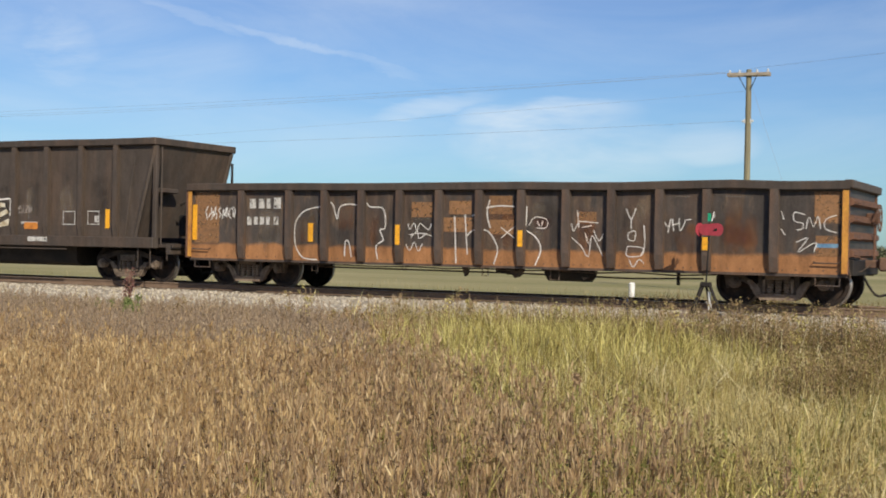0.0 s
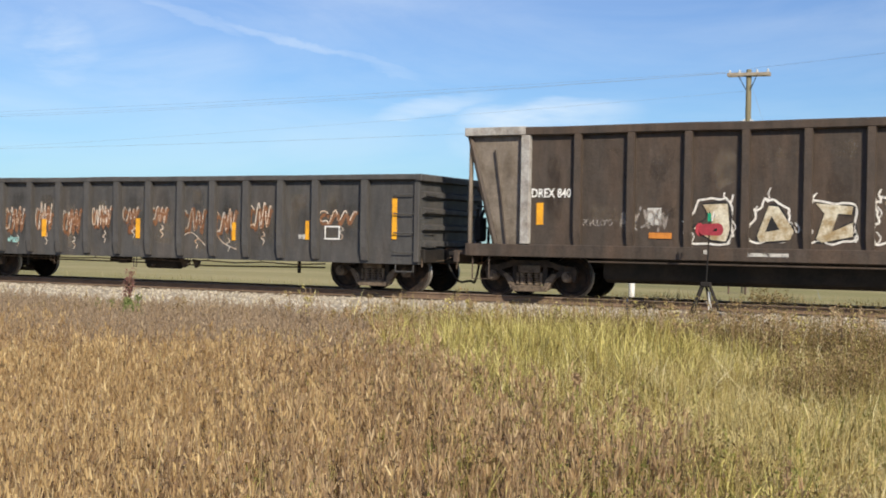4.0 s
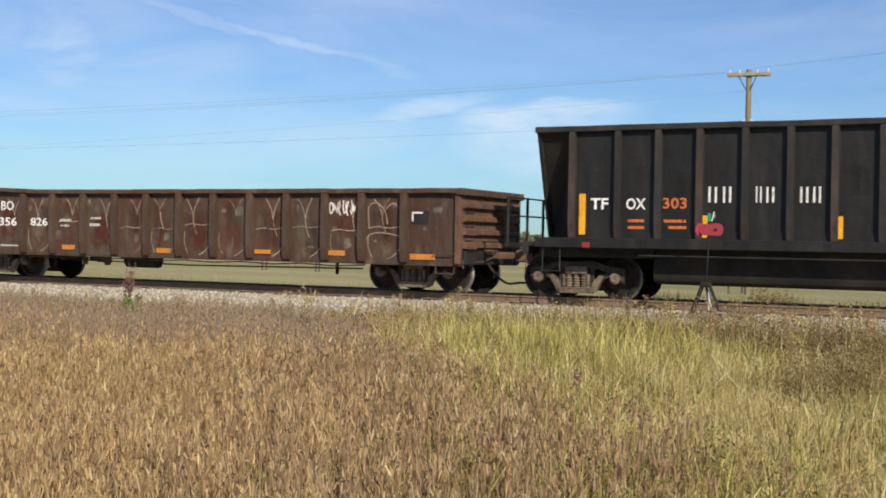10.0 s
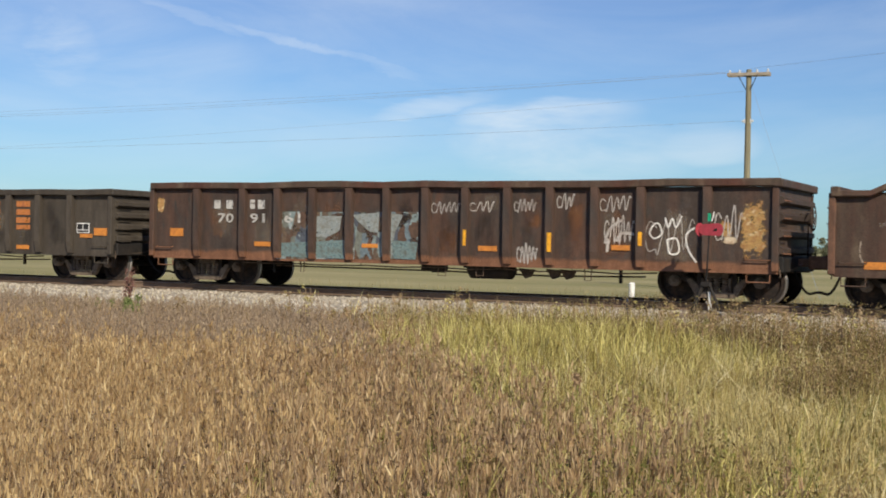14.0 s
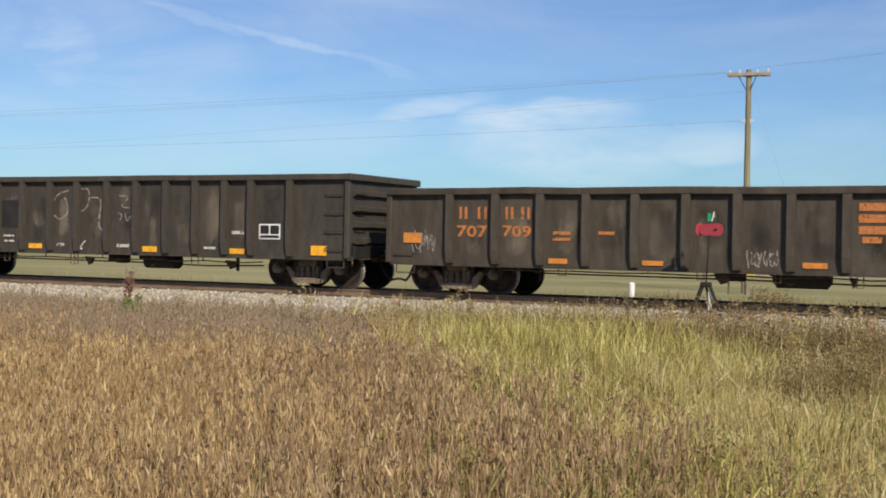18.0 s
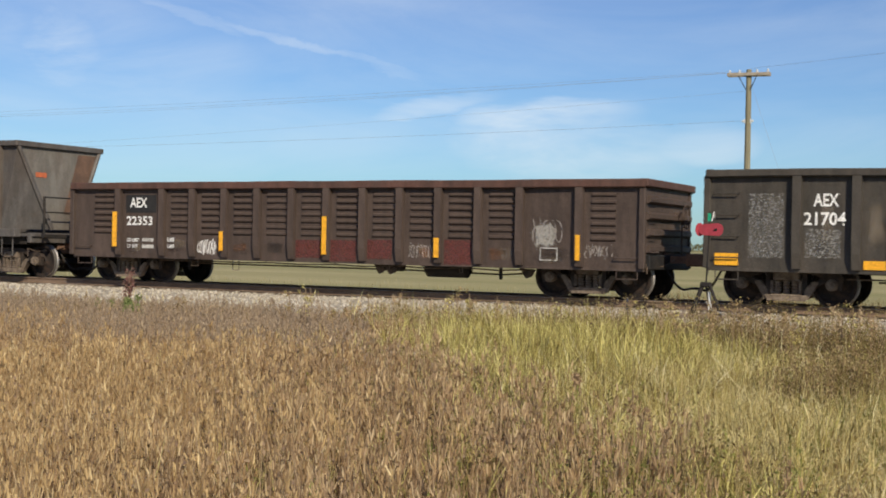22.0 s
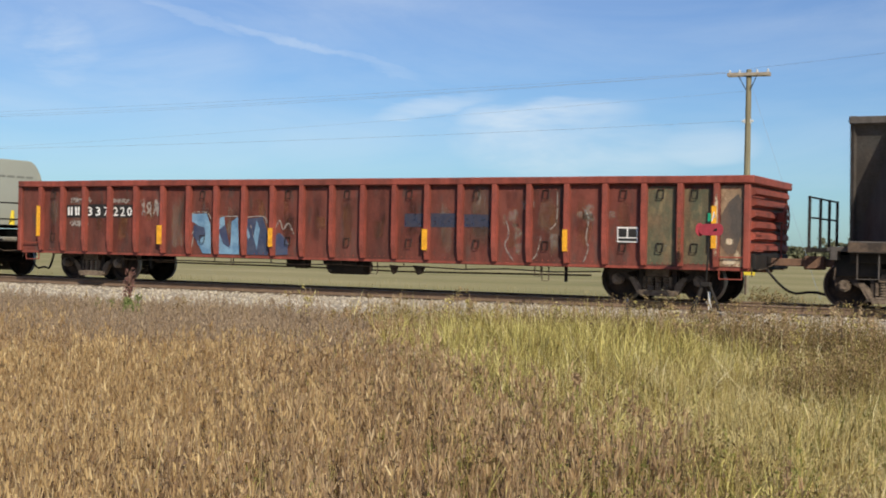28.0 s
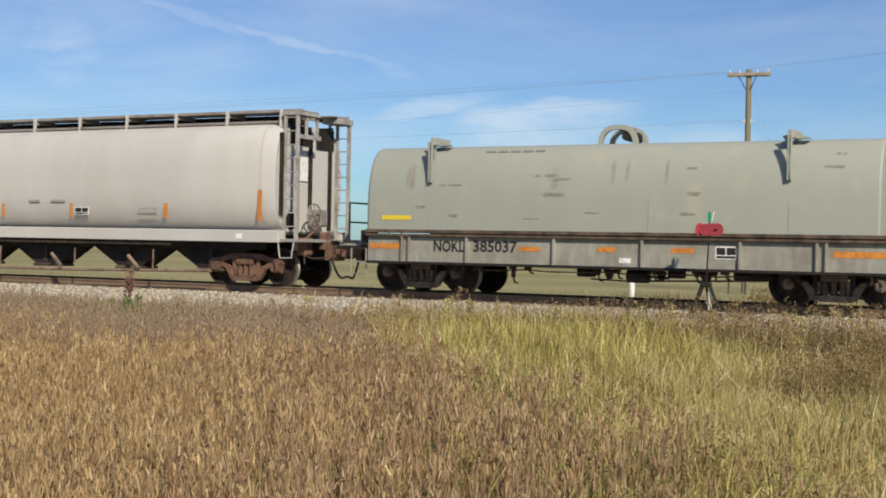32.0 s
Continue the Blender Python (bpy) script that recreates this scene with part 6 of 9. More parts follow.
def tub_car(label, mid, half, zt, zb, zch, ribs, mat, rib_mats, rail_mat, tx, ends, seed, out=0.16, inset=0.42, sill_z=0.98, rib_w=0.13, pale=False, post=False, corner=None, front=None):
    """A high coal gondola with a deep tub between its trucks and tapering ends."""
    car = thing("coal_gondola", label, "gondola car", "cars of the freight train")
    CARS.append((car, mid))
    rng = random.Random(seed * 13 + 1)
    ribs = [x + 0.06 for x in ribs]
    side_panels(car, list(ribs), zb, zch + 0.01, mat, seed, deep=0.5)
    for i, x in enumerate(ribs):
        me = rib_mesh(rib_mats[i % len(rib_mats)], zb - 0.02, zch + 0.01, rib_w, 0.12)
        part("rib", me, None, car, at=pose(x, 0, 0, 0, 0, 0))
        part("rib", me, None, car, at=pose(x, 0, 0, 0, 0, 180))
    for s in (-1, 1):
        top_rail(car, half, zch, zt, rail_mat, rng, 0.008, s)
        y0, y1 = sorted((s * (SIDE + 0.115), s * (SIDE - 0.12)))
        g = Geo().box(-half - 0.05, half + 0.05, y0, y1, sill_z, zb + 0.004, 0.015)
        part("side_sill", g, mat, car)
        pipe_z = sill_z - (0.14 if sill_z > 1.0 else 0.07)
        lip = Geo().tube([(-tx + 1.6, s * (SIDE + 0.10), pipe_z), (tx - 1.6, s * (SIDE + 0.10), pipe_z)], 0.018, 6)
        part("train_pipe", lip, rail_mat, car)
    for e in (-1, 1):
        xr = ribs[0] if e < 0 else ribs[-1]
        xt, xb = e * half, e * (half + out)
        for s in (-1, 1):
            a, b = (xr, s * SIDE, zb), (xr, s * SIDE, zch)
            c, d = (xt, s * SIDE, zch), (xb, s * inset, zb)
            g = Geo()
            up = [Vector(p) for p in (a, d, c, b)]
            order = up if s * e < 0 else up[::-1]
            n = len(g.v)
            inn = [p - Vector((0, s * 0.03, 0)) for p in order]
            g.v += [tuple(p) for p in order] + [tuple(p) for p in inn]
            g.f += [(0, 1, 2), (0, 2, 3), (6, 5, 4), (7, 6, 4)]
            part("corner_sheet", g, corner if corner and e < 0 else mat, car)
            br = Geo().tube([(xt + e * 0.02, s * (SIDE + 0.01), zch + 0.05), (xb + e * 0.03, s * (inset + 0.02), zb)], 0.065, 6)
            part("corner_brace", br, rail_mat if s < 0 else rib_mats[0], car)
        g = Geo()
        o = [(xt, -SIDE, zch), (xt, SIDE, zch), (xb, inset, zb), (xb, -inset, zb)]
        i4 = [(x - e * 0.04, y, z) for x, y, z in o]
        g.solid(o + i4, [(0, 1, 2, 3), (4, 5, 6, 7), (0, 1, 5, 4), (1, 2, 6, 5), (2, 3, 7, 6), (3, 0, 4, 7)])
        sheet = part("end_sheet", g, front if front and e > 0 else mat, car)
        if front and e > 0:
            on = lambda y, v: (xt + (xb - xt) * v + 0.012, y, zch + (zb - zch) * v)
            q = Geo()
            q.v = [on(0.72, 0.04), on(1.46, 0.04), on(inset - 0.02 + 0.25, 0.80), on(0.05, 0.80)]
            q.f = [(0, 1, 2, 3)]
            part("bare_strip", q, M["end_brown"], sheet, "rust-brown bare strip")
        c = Geo().box(min(xt - e * 0.06, xt + e * 0.09), max(xt - e * 0.06, xt + e * 0.09), -SIDE - 0.12, SIDE + 0.12, zch, zt + 0.004, 0.02)
        part("end_chord", c, rail_mat, car)
        deck = Geo().box(min(e * (half - 0.9), e * (half + 0.50)), max(e * (half - 0.9), e * (half + 0.50)), -SIDE + 0.12, SIDE - 0.12, sill_z + 0.02, sill_z + 0.10, 0.01)
        deck.box(min(e * (half + 0.30), e * (half + 0.44)), max(e * (half + 0.30), e * (half + 0.44)), -SIDE + 0.1, SIDE - 0.1, sill_z - 0.15, sill_z + 0.12, 0.01)
        part("end_platform", deck, rail_mat, car)
        xr2 = e * (half + min(0.85, ends[0 if e < 0 else 1] - 0.14))
        arm = Geo()
        for y in (-1.0, 1.0):
            arm.box(min(e * half, xr2), max(e * half, xr2), y - 0.05, y + 0.05, sill_z + 0.0, sill_z + 0.08)
        arm.box(xr2 - 0.05, xr2 + 0.05, -1.45, 1.45, sill_z, sill_z + 0.09)
        part("platform_bracket", arm, M["steel_black"], car)
        rail_posts = ((-0.15, 1.95), (0.45, 1.55), (1.05, 3.18)) if post else ((-1.40, 2.20), (-0.35, 2.20), (0.55, 2.20), (1.40, 2.20))
        for y, z in rail_posts:
            part("railing_post", Geo().cyl((xr2, y, sill_z + 0.08), (xr2, y, z), 0.034, 6), M["steel_black"], car)
        for z in ((1.52, 2.02) if post else (1.78, 2.18)):
            part("railing_bar", Geo().tube([(xr2, rail_posts[0][0], z), (xr2, rail_posts[-1][0], z)], 0.020, 6), M["steel_black"], car)
        if e > 0:
            part("hand_brake_box", Geo().box(xr2 - 0.2, xr2 + 0.02, 0.0, 0.34, 1.35, 1.82, 0.03), M["steel_black"], car)
        if post:
            # upright post at the corner, a horizontal brace and rods before the sloping end
            thick = 0.06 if e > 0 else 0.03
            pg = Geo().box(xt - thick, xt + thick, -SIDE - 0.02, -SIDE + 0.08, sill_z, zch, 0.012)
            part("corner_post", pg, mat if e > 0 else corner, car)
            part("end_brace", Geo().box(min(xt - e * 0.42, xt - e * 0.04), max(xt - e * 0.42, xt - e * 0.04), -1.30, -0.55, 2.30, 2.42, 0.02), rail_mat, car)
            part("corner_rod", Geo().tube([(xt + e * 0.05, -SIDE + 0.20, zch - 0.05), (xt + e * 0.05, -SIDE + 0.20, sill_z + 0.05)], 0.022, 6), rail_mat, car)
            part("side_rod", Geo().tube([(xt - e * 0.62, -SIDE - 0.05, zch - 0.30), (xt - e * 0.78, -SIDE - 0.05, 2.2), (xt - e * 0.92, -SIDE - 0.05, zb)], 0.020, 6), rail_mat, car)
            part("brake_rigging", Geo().box(min(xt + e * 0.10, xt + e * 0.30), max(xt + e * 0.10, xt + e * 0.30), -0.75, -0.45, 1.20, 1.75, 0.04).tube([(xt + e * 0.22, -0.6, 1.7), (xt + e * 0.10, -0.4, 2.1), (xt - e * 0.05, -0.5, 2.0)], 0.04, 6), M["steel_black"], car)
        g = Geo()
        g.tube([(e * (half - 0.1), -SIDE - 0.02, sill_z + 0.05), (e * (half - 0.1), -SIDE - 0.02, sill_z - 0.5), (e * (half - 0.5), -SIDE - 0.02, sill_z - 0.5), (e * (half - 0.5), -SIDE - 0.02, sill_z + 0.05)], 0.018, 5)
        part("stirrup_step", g, rail_mat, car)
        truck(car, e * tx, pale)
    tub = Geo()
    lim = tx - 1.75
    prof = [(-1.12, sill_z + 0.1), (-1.12, 0.56), (-1.06, 0.44), (-0.85, 0.36), (0.85, 0.36), (1.06, 0.44), (1.12, 0.56), (1.12, sill_z + 0.1)]
    tub.prism(prof, -lim, lim, "x")
    part("tub", tub, M["steel_black"], car, "black rounded tub bottom")
    for e in (-1, 1):
        part("end_underframe", Geo().box(min(e * (lim - 0.05), e * (half + 0.10)), max(e * (lim - 0.05), e * (half + 0.10)), -1.30, 1.30, 0.90, sill_z + 0.055, 0.02), M["steel_black"], car)
    fl = Geo().box(-half, half, -1.3, 1.3, sill_z + 0.06, sill_z + 0.14)
    part("car_floor", fl, M["steel_black"], car)
    g = Geo().box(-half - 0.3, half + 0.3, -0.17, 0.17, 0.66, 1.02, 0.01)
    part("center_sill", g, M["steel_black"], car)
    for s, reach in zip((-1, 1), ends):
        coupler(car, s * (half + 0.3), reach - 0.3, s)
    return car


# the cars in their order behind the first one that the clip shows
def car_a():
    ribs = [-6.39, -5.01, -4.01, -3.0, -1.99, -0.98, 0.02, 1.03, 2.07, 3.09, 4.13, 5.12, 6.47]
    c = gondola("sooty brown gondola with orange rust along the bottom and white graffiti", -12.552, 7.93, 2.50, 0.67, 2.32, ribs, M["car_a"], M["rib_a"], M["car_b"], 6.51, (0.580, 0.580), 1, pale=True, gear=1.95, wave=0.02, end_mats=(M["end_dark"], M["end_rust"]))
    for x0, x1 in ((-7.95, -7.84), (7.84, 7.955)):
        part("primer_patch", Geo().box(x0, x1, -SIDE - 0.082, -SIDE - 0.076, 0.70, 2.34), M["ochre_post"], c, "ochre primer on the corner post")
    weather(c, [x + 0.07 for x in ribs], 0.67, 2.32, [M[k] for k in ("stain_soot", "stain_rust", "stain_dust", "stain_soot")], 1)
    rng = random.Random(1)
    for b in [(-7.80, -7.05, 1.05, 2.30), (7.30, 7.80, 1.66, 2.28), (7.33, 7.78, 1.02, 1.42), (-1.65, -1.11, 1.72, 2.06), (-0.69, -0.14, 1.79, 2.09), (0.30, 0.85, 1.80, 2.20), (-0.84, -0.08, 1.40, 1.72), (0.31, 0.90, 1.36, 1.68), (2.35, 2.80, 1.62, 1.86)]:
        flat(c, *b, M["primer_block"], "primer_patch", "bare orange primer", 1)
    for b in [(1.34, 1.82, 1.43, 1.78), (5.45, 6.15, 1.15, 1.72), (-3.3, -2.9, 0.75, 1.0)]:
        flat(c, *b, M["stain_red"], "primer_patch", "faint red primer", 1, lift=0.0062)
    flat(c, 7.34, 7.76, 1.19, 1.27, M["pale_blue"], "paint_patch", "pale blue stripe", 1, lift=0.010)
    for x0, x1 in ((-1.64, -1.06), (5.26, 6.23), (4.3, 5.0)):
        flat(c, x0, x1, 1.66 if x0 < 0 else 2.17, 1.70 if x0 < 0 else 2.20, M["scrape"], "scrape", "", 1)
    stripes(c, [(-7.86, -7.73, 1.12, 1.99), (-4.43, -4.3, 1.12, 1.56), (-2.06, -1.95, 1.09, 1.54), (0.98, 1.09, 1.1, 1.45), (5.05, 5.16, 1.1, 1.36), (7.86, 7.96, 1.08, 1.96)], ribs, 1)
    bars(c, [(-6.13, -5.95, 1.9, 2.13), (-5.86, -5.7, 1.9, 2.13), (-5.63, -5.52, 1.9, 2.13), (-5.42, -5.22, 1.9, 2.16), (-6.2, -6.07, 1.5, 1.7), (-6, -5.89, 1.51, 1.7), (-5.82, -5.7, 1.51, 1.7), (-5.64, -5.54, 1.51, 1.7), (-5.42, -5.29, 1.51, 1.7)], M["white_worn"], 1)
    scribble(c, (-7.49, -6.53, 1.61, 1.95), M["spray"], rng, 1, 0.022, 1.2)
    # broad loose outlines
    strokes(c, [[(-3.96, 1.97), (-4.52, 1.86), (-4.78, 1.60), (-4.82, 1.25), (-4.76, 0.96), (-4.56, 0.74), (-4.17, 0.70)], [(-3.82, 2.06), (-3.74, 1.96), (-3.63, 1.66), (-3.57, 1.94), (-3.33, 2.01), (-3.11, 1.99)],
                [(-2.83, 2.04), (-2.74, 1.95), (-2.44, 1.93), (-2.34, 1.78), (-2.34, 1.47), (-2.47, 1.42), (-2.38, 1.19), (-2.56, 1.06), (-2.52, 0.74)], [(-3.42, 0.80), (-3.40, 1.13), (-3.31, 1.13), (-3.23, 0.78)],
                [(-0.55, 1.75), (-0.52, 1.2), (-0.50, 0.70)], [(-0.29, 1.79), (-0.25, 1.3), (-0.22, 0.91)], [(-0.23, 1.32), (-0.06, 1.45), (0.24, 1.44), (0.42, 1.26), (0.52, 1.01), (0.43, 0.70)], [(0.31, 2.12), (0.25, 1.80), (0.33, 1.50)],
                [(0.22, 1.93), (0.5, 1.98), (0.90, 1.97)], [(1.20, 1.97), (1.19, 1.56)], [(1.20, 1.45), (1.44, 1.29), (1.54, 1.03), (1.41, 0.70)], [(-0.12, 1.76), (-0.03, 1.79)]], M["spray"], 1, 0.026, "loose white spray-painted outlines")
    # small tags in thin quick lines
    strokes(c, [[(0.59, 1.51), (0.91, 1.29)], [(0.91, 1.53), (0.60, 1.28)], [(1.25, 1.56), (1.39, 1.74), (1.67, 1.69), (1.66, 1.52), (1.44, 1.51)], [(1.45, 1.65), (1.50, 1.55)], [(1.58, 1.66), (1.55, 1.55)],
                [(-1.74, 1.57), (-1.69, 1.44), (-1.58, 1.59), (-1.51, 1.41), (-1.43, 1.58), (-1.21, 1.44), (-1.13, 1.58)], [(-1.70, 1.32), (-1.4, 1.36), (-1.12, 1.30)], [(-1.66, 1.26), (-1.5, 1.40), (-1.45, 1.24), (-1.25, 1.36)], [(-1.79, 1.11), (-1.68, 0.97), (-1.57, 1.16), (-1.46, 0.95), (-1.36, 1.13)],
                [(2.37, 1.89), (2.41, 1.53)], [(2.24, 1.61), (2.29, 1.45), (2.38, 1.61)], [(2.41, 1.66), (2.84, 1.63)], [(2.47, 1.53), (2.70, 1.57)], [(2.25, 1.31), (2.45, 1.15), (2.63, 0.92), (2.71, 1.36), (2.95, 0.93)], [(2.55, 1.42), (2.62, 1.2)], [(2.74, 1.48), (2.86, 1.25), (2.96, 1.4)],
                [(3.46, 1.93), (3.57, 1.71), (3.67, 1.95)], [(3.57, 1.71), (3.57, 1.51)], [(3.51, 1.43), (3.66, 1.47), (3.64, 1.27), (3.51, 1.30), (3.51, 1.43)], [(3.50, 1.15), (3.83, 1.12), (3.79, 0.96), (3.48, 0.95), (3.50, 1.15)], [(3.85, 1.59), (3.87, 1.16), (3.79, 0.96)], [(3.54, 0.87), (3.63, 0.72), (3.75, 0.88), (3.86, 0.80)],
                [(4.25, 1.72), (4.36, 1.56), (4.42, 1.73), (4.36, 1.44)], [(4.45, 1.72), (4.48, 1.48)], [(4.45, 1.60), (4.60, 1.64)], [(4.59, 1.74), (4.62, 1.48), (4.72, 1.68)], [(4.70, 1.70), (4.85, 1.72)],
                [(7.12, 1.83), (6.91, 1.87), (6.92, 1.70), (7.08, 1.66), (7.07, 1.55), (6.96, 1.53)], [(7.14, 1.55), (7.20, 1.78), (7.29, 1.59), (7.37, 1.80), (7.42, 1.55)], [(7.72, 1.82), (7.52, 1.74), (7.51, 1.56), (7.73, 1.48)], [(6.96, 1.29), (7.18, 1.37), (7.00, 1.10), (7.33, 1.29), (7.30, 1.11)], [(6.66, 1.89), (6.71, 1.74)], [(6.65, 1.55), (6.74, 1.43)]], M["spray"], 1, 0.017, "thin white spray-painted tag")


def car_b():
    c = tub_car("dark brown high coal gondola with cream graffiti letters", -28.911, 7.27, 3.68, 1.15, 3.50, [-5.95, -4.76, -3.58, -2.36, -1.19, 0.03, 1.21, 2.42, 3.59, 4.8, 5.98], M["car_b"], [M["car_b"]], M["car_b"], 6.02, (0.637, 0.580), 2, corner=M["pale_sheet"], out=-0.66, inset=1.53, sill_z=0.88, rib_w=0.15, post=True)
    weather(c, [-5.89, -4.70, -3.52, -2.30, -1.13, 0.09, 1.27, 2.48, 3.65, 4.86, 6.04], 1.15, 3.45, [M[k] for k in ("stain_soot", "stain_dust", "stain_soot")], 2, 2)
    rng = random.Random(2)
    stripes(c, [(-5.66, -5.51, 1.58, 2.05), (-3.13, -2.65, 1.32, 1.44), (2.81, 3.28, 1.32, 1.5), (5.66, 5.79, 1.37, 1.86)], [], 2)
    lettering(c, "DREX 840", -5.78, -4.87, 2.16, 2.36, M["white"], y=-SIDE - 0.012)
    for b in [(5.28, 5.43, 1.52, 1.69), (-3.18, -2.88, 1.6, 1.95), (2.68, 3.29, 1.46, 1.52)]:
        flat(c, *b, M["white_worn"], "paint_patch", "", 2)
    for b in [(4.19, 4.62, 1.45, 1.81), (5.05, 5.45, 1.46, 1.82)]:
        outline(c, *b, M["white_worn"])
    for b in [(2.55, 3.07, 1.71, 1.97)]:
        scribble(c, b, M["spray_faint"], rng, 2)
    # four block shapes: dark ground, cream fill, black counter and a wandering white outline
    grounds = ([(-2.40, 1.47), (-2.29, 1.75), (-2.07, 2.07), (-1.54, 2.14), (-1.44, 2.05), (-1.38, 1.48), (-1.49, 1.25), (-2.23, 1.27)],
               [(-1.10, 1.50), (-0.92, 1.85), (-0.76, 2.10), (-0.66, 2.14), (-0.30, 1.96), (-0.24, 1.67), (-0.13, 1.45), (-0.23, 1.30), (-1.05, 1.26)],
               [(0.18, 2.10), (0.06, 2.06), (0.11, 1.85), (0.04, 1.67), (0.14, 1.49), (0.08, 1.28), (0.98, 1.30), (0.98, 2.03)],
               [(1.43, 2.14), (1.34, 1.99), (1.41, 1.77), (1.28, 1.53), (1.40, 1.29), (2.28, 1.36), (2.26, 2.12)])
    fills = ([(-2.01, 2.02), (-1.50, 2.04), (-1.45, 1.52), (-1.53, 1.28), (-1.83, 1.31), (-2.19, 1.54), (-2.06, 1.62), (-1.83, 1.54), (-1.81, 1.70)],
             [(-0.68, 2.00), (-0.49, 1.98), (-0.18, 1.51), (-0.26, 1.33), (-0.85, 1.28), (-0.90, 1.40), (-0.72, 1.89)],
             [(0.23, 2.05), (0.93, 1.99), (0.91, 1.83), (0.66, 1.85), (0.54, 1.50), (0.93, 1.68), (0.94, 1.41), (0.36, 1.29), (0.25, 1.36), (0.40, 1.85)],
             [(1.51, 2.08), (2.09, 2.01), (2.09, 1.90), (1.89, 1.90), (1.87, 1.75), (2.15, 1.86), (2.23, 1.75), (1.90, 1.62), (1.88, 1.47), (2.25, 1.60), (2.23, 1.41), (1.60, 1.31), (1.67, 1.68)])
    for ground_shape, fill in zip(grounds, fills):
        painted(c, fill, M["graffiti_cream"], 0.012, "cream spray-painted block shape")
        strokes(c, [fill + fill[:1]], M["plate"], 2, 0.05, "black sprayed rim")
        wild = []
        for (xa, za), (xb, zb) in zip(ground_shape, ground_shape[1:] + ground_shape[:1]):
            for k in range(4):
                u = k / 4
                wild.append((xa + (xb - xa) * u + rng.uniform(-0.035, 0.035), za + (zb - za) * u + rng.uniform(-0.045, 0.045)))
        strokes(c, [wild + wild[:1]], M["spray"], 2, 0.042, "white sprayed outline")
        for k in range(7):
            x, z = rng.choice(ground_shape)
            drip = rng.uniform(0.10, 0.26)
            strokes(c, [[(x, z), (x + rng.uniform(-0.05, 0.05), z + 0.5 * drip), (x + rng.uniform(-0.08, 0.08), z + drip)]] if z > 1.8 else [[(x, z), (x + 0.05, z + 0.10), (x - 0.03, z + 0.22)]], M["spray"], 2, rng.uniform(0.02, 0.04))
    painted(c, [(-0.62, 1.80), (-0.46, 1.53), (-0.74, 1.48)], M["plate"], 0.015)
    strokes(c, [[(-1.93, 1.90), (-1.95, 1.74), (-2.08, 1.66)], [(-1.62, 1.96), (-1.60, 1.62), (-1.70, 1.42)], [(0.60, 1.92), (0.46, 1.62), (0.50, 1.40), (0.80, 1.50)], [(1.72, 2.00), (1.76, 1.70), (1.74, 1.40), (2.05, 1.48)], [(1.80, 1.72), (2.02, 1.78)]], M["plate"], 2, 0.028)
    scribble(c, (-4.6, -3.95, 1.55, 1.72), M["spray_faint"], rng, 2, 0.02)
    for b in [(-3.75, -2.75, 1.45, 1.98)]:
        scribble(c, b, M["spray_faint"], rng, 2, 0.05, 0.8)
    bars(c, [(-1.05, -0.25, 0.99, 1.06), (3.05, 3.75, 1.0, 1.12), (-1.95, -1.87, 1.02, 1.10)], M["white_worn"], 2, "worn_mark", y=-SIDE - 0.122)
    # pale weathered steel at the rear corner
    part("corner_cap", Geo().box(-7.36, -5.90, -SIDE - 0.140, -SIDE + 0.02, 3.51, 3.69, 0.01), M["pale_post"], c, "bare pale steel cap")
    part("corner_post", Geo().box(-6.00, -5.80, -SIDE - 0.135, -SIDE + 0.02, 1.16, 3.50, 0.012), M["pale_post"], c, "bare pale steel post")


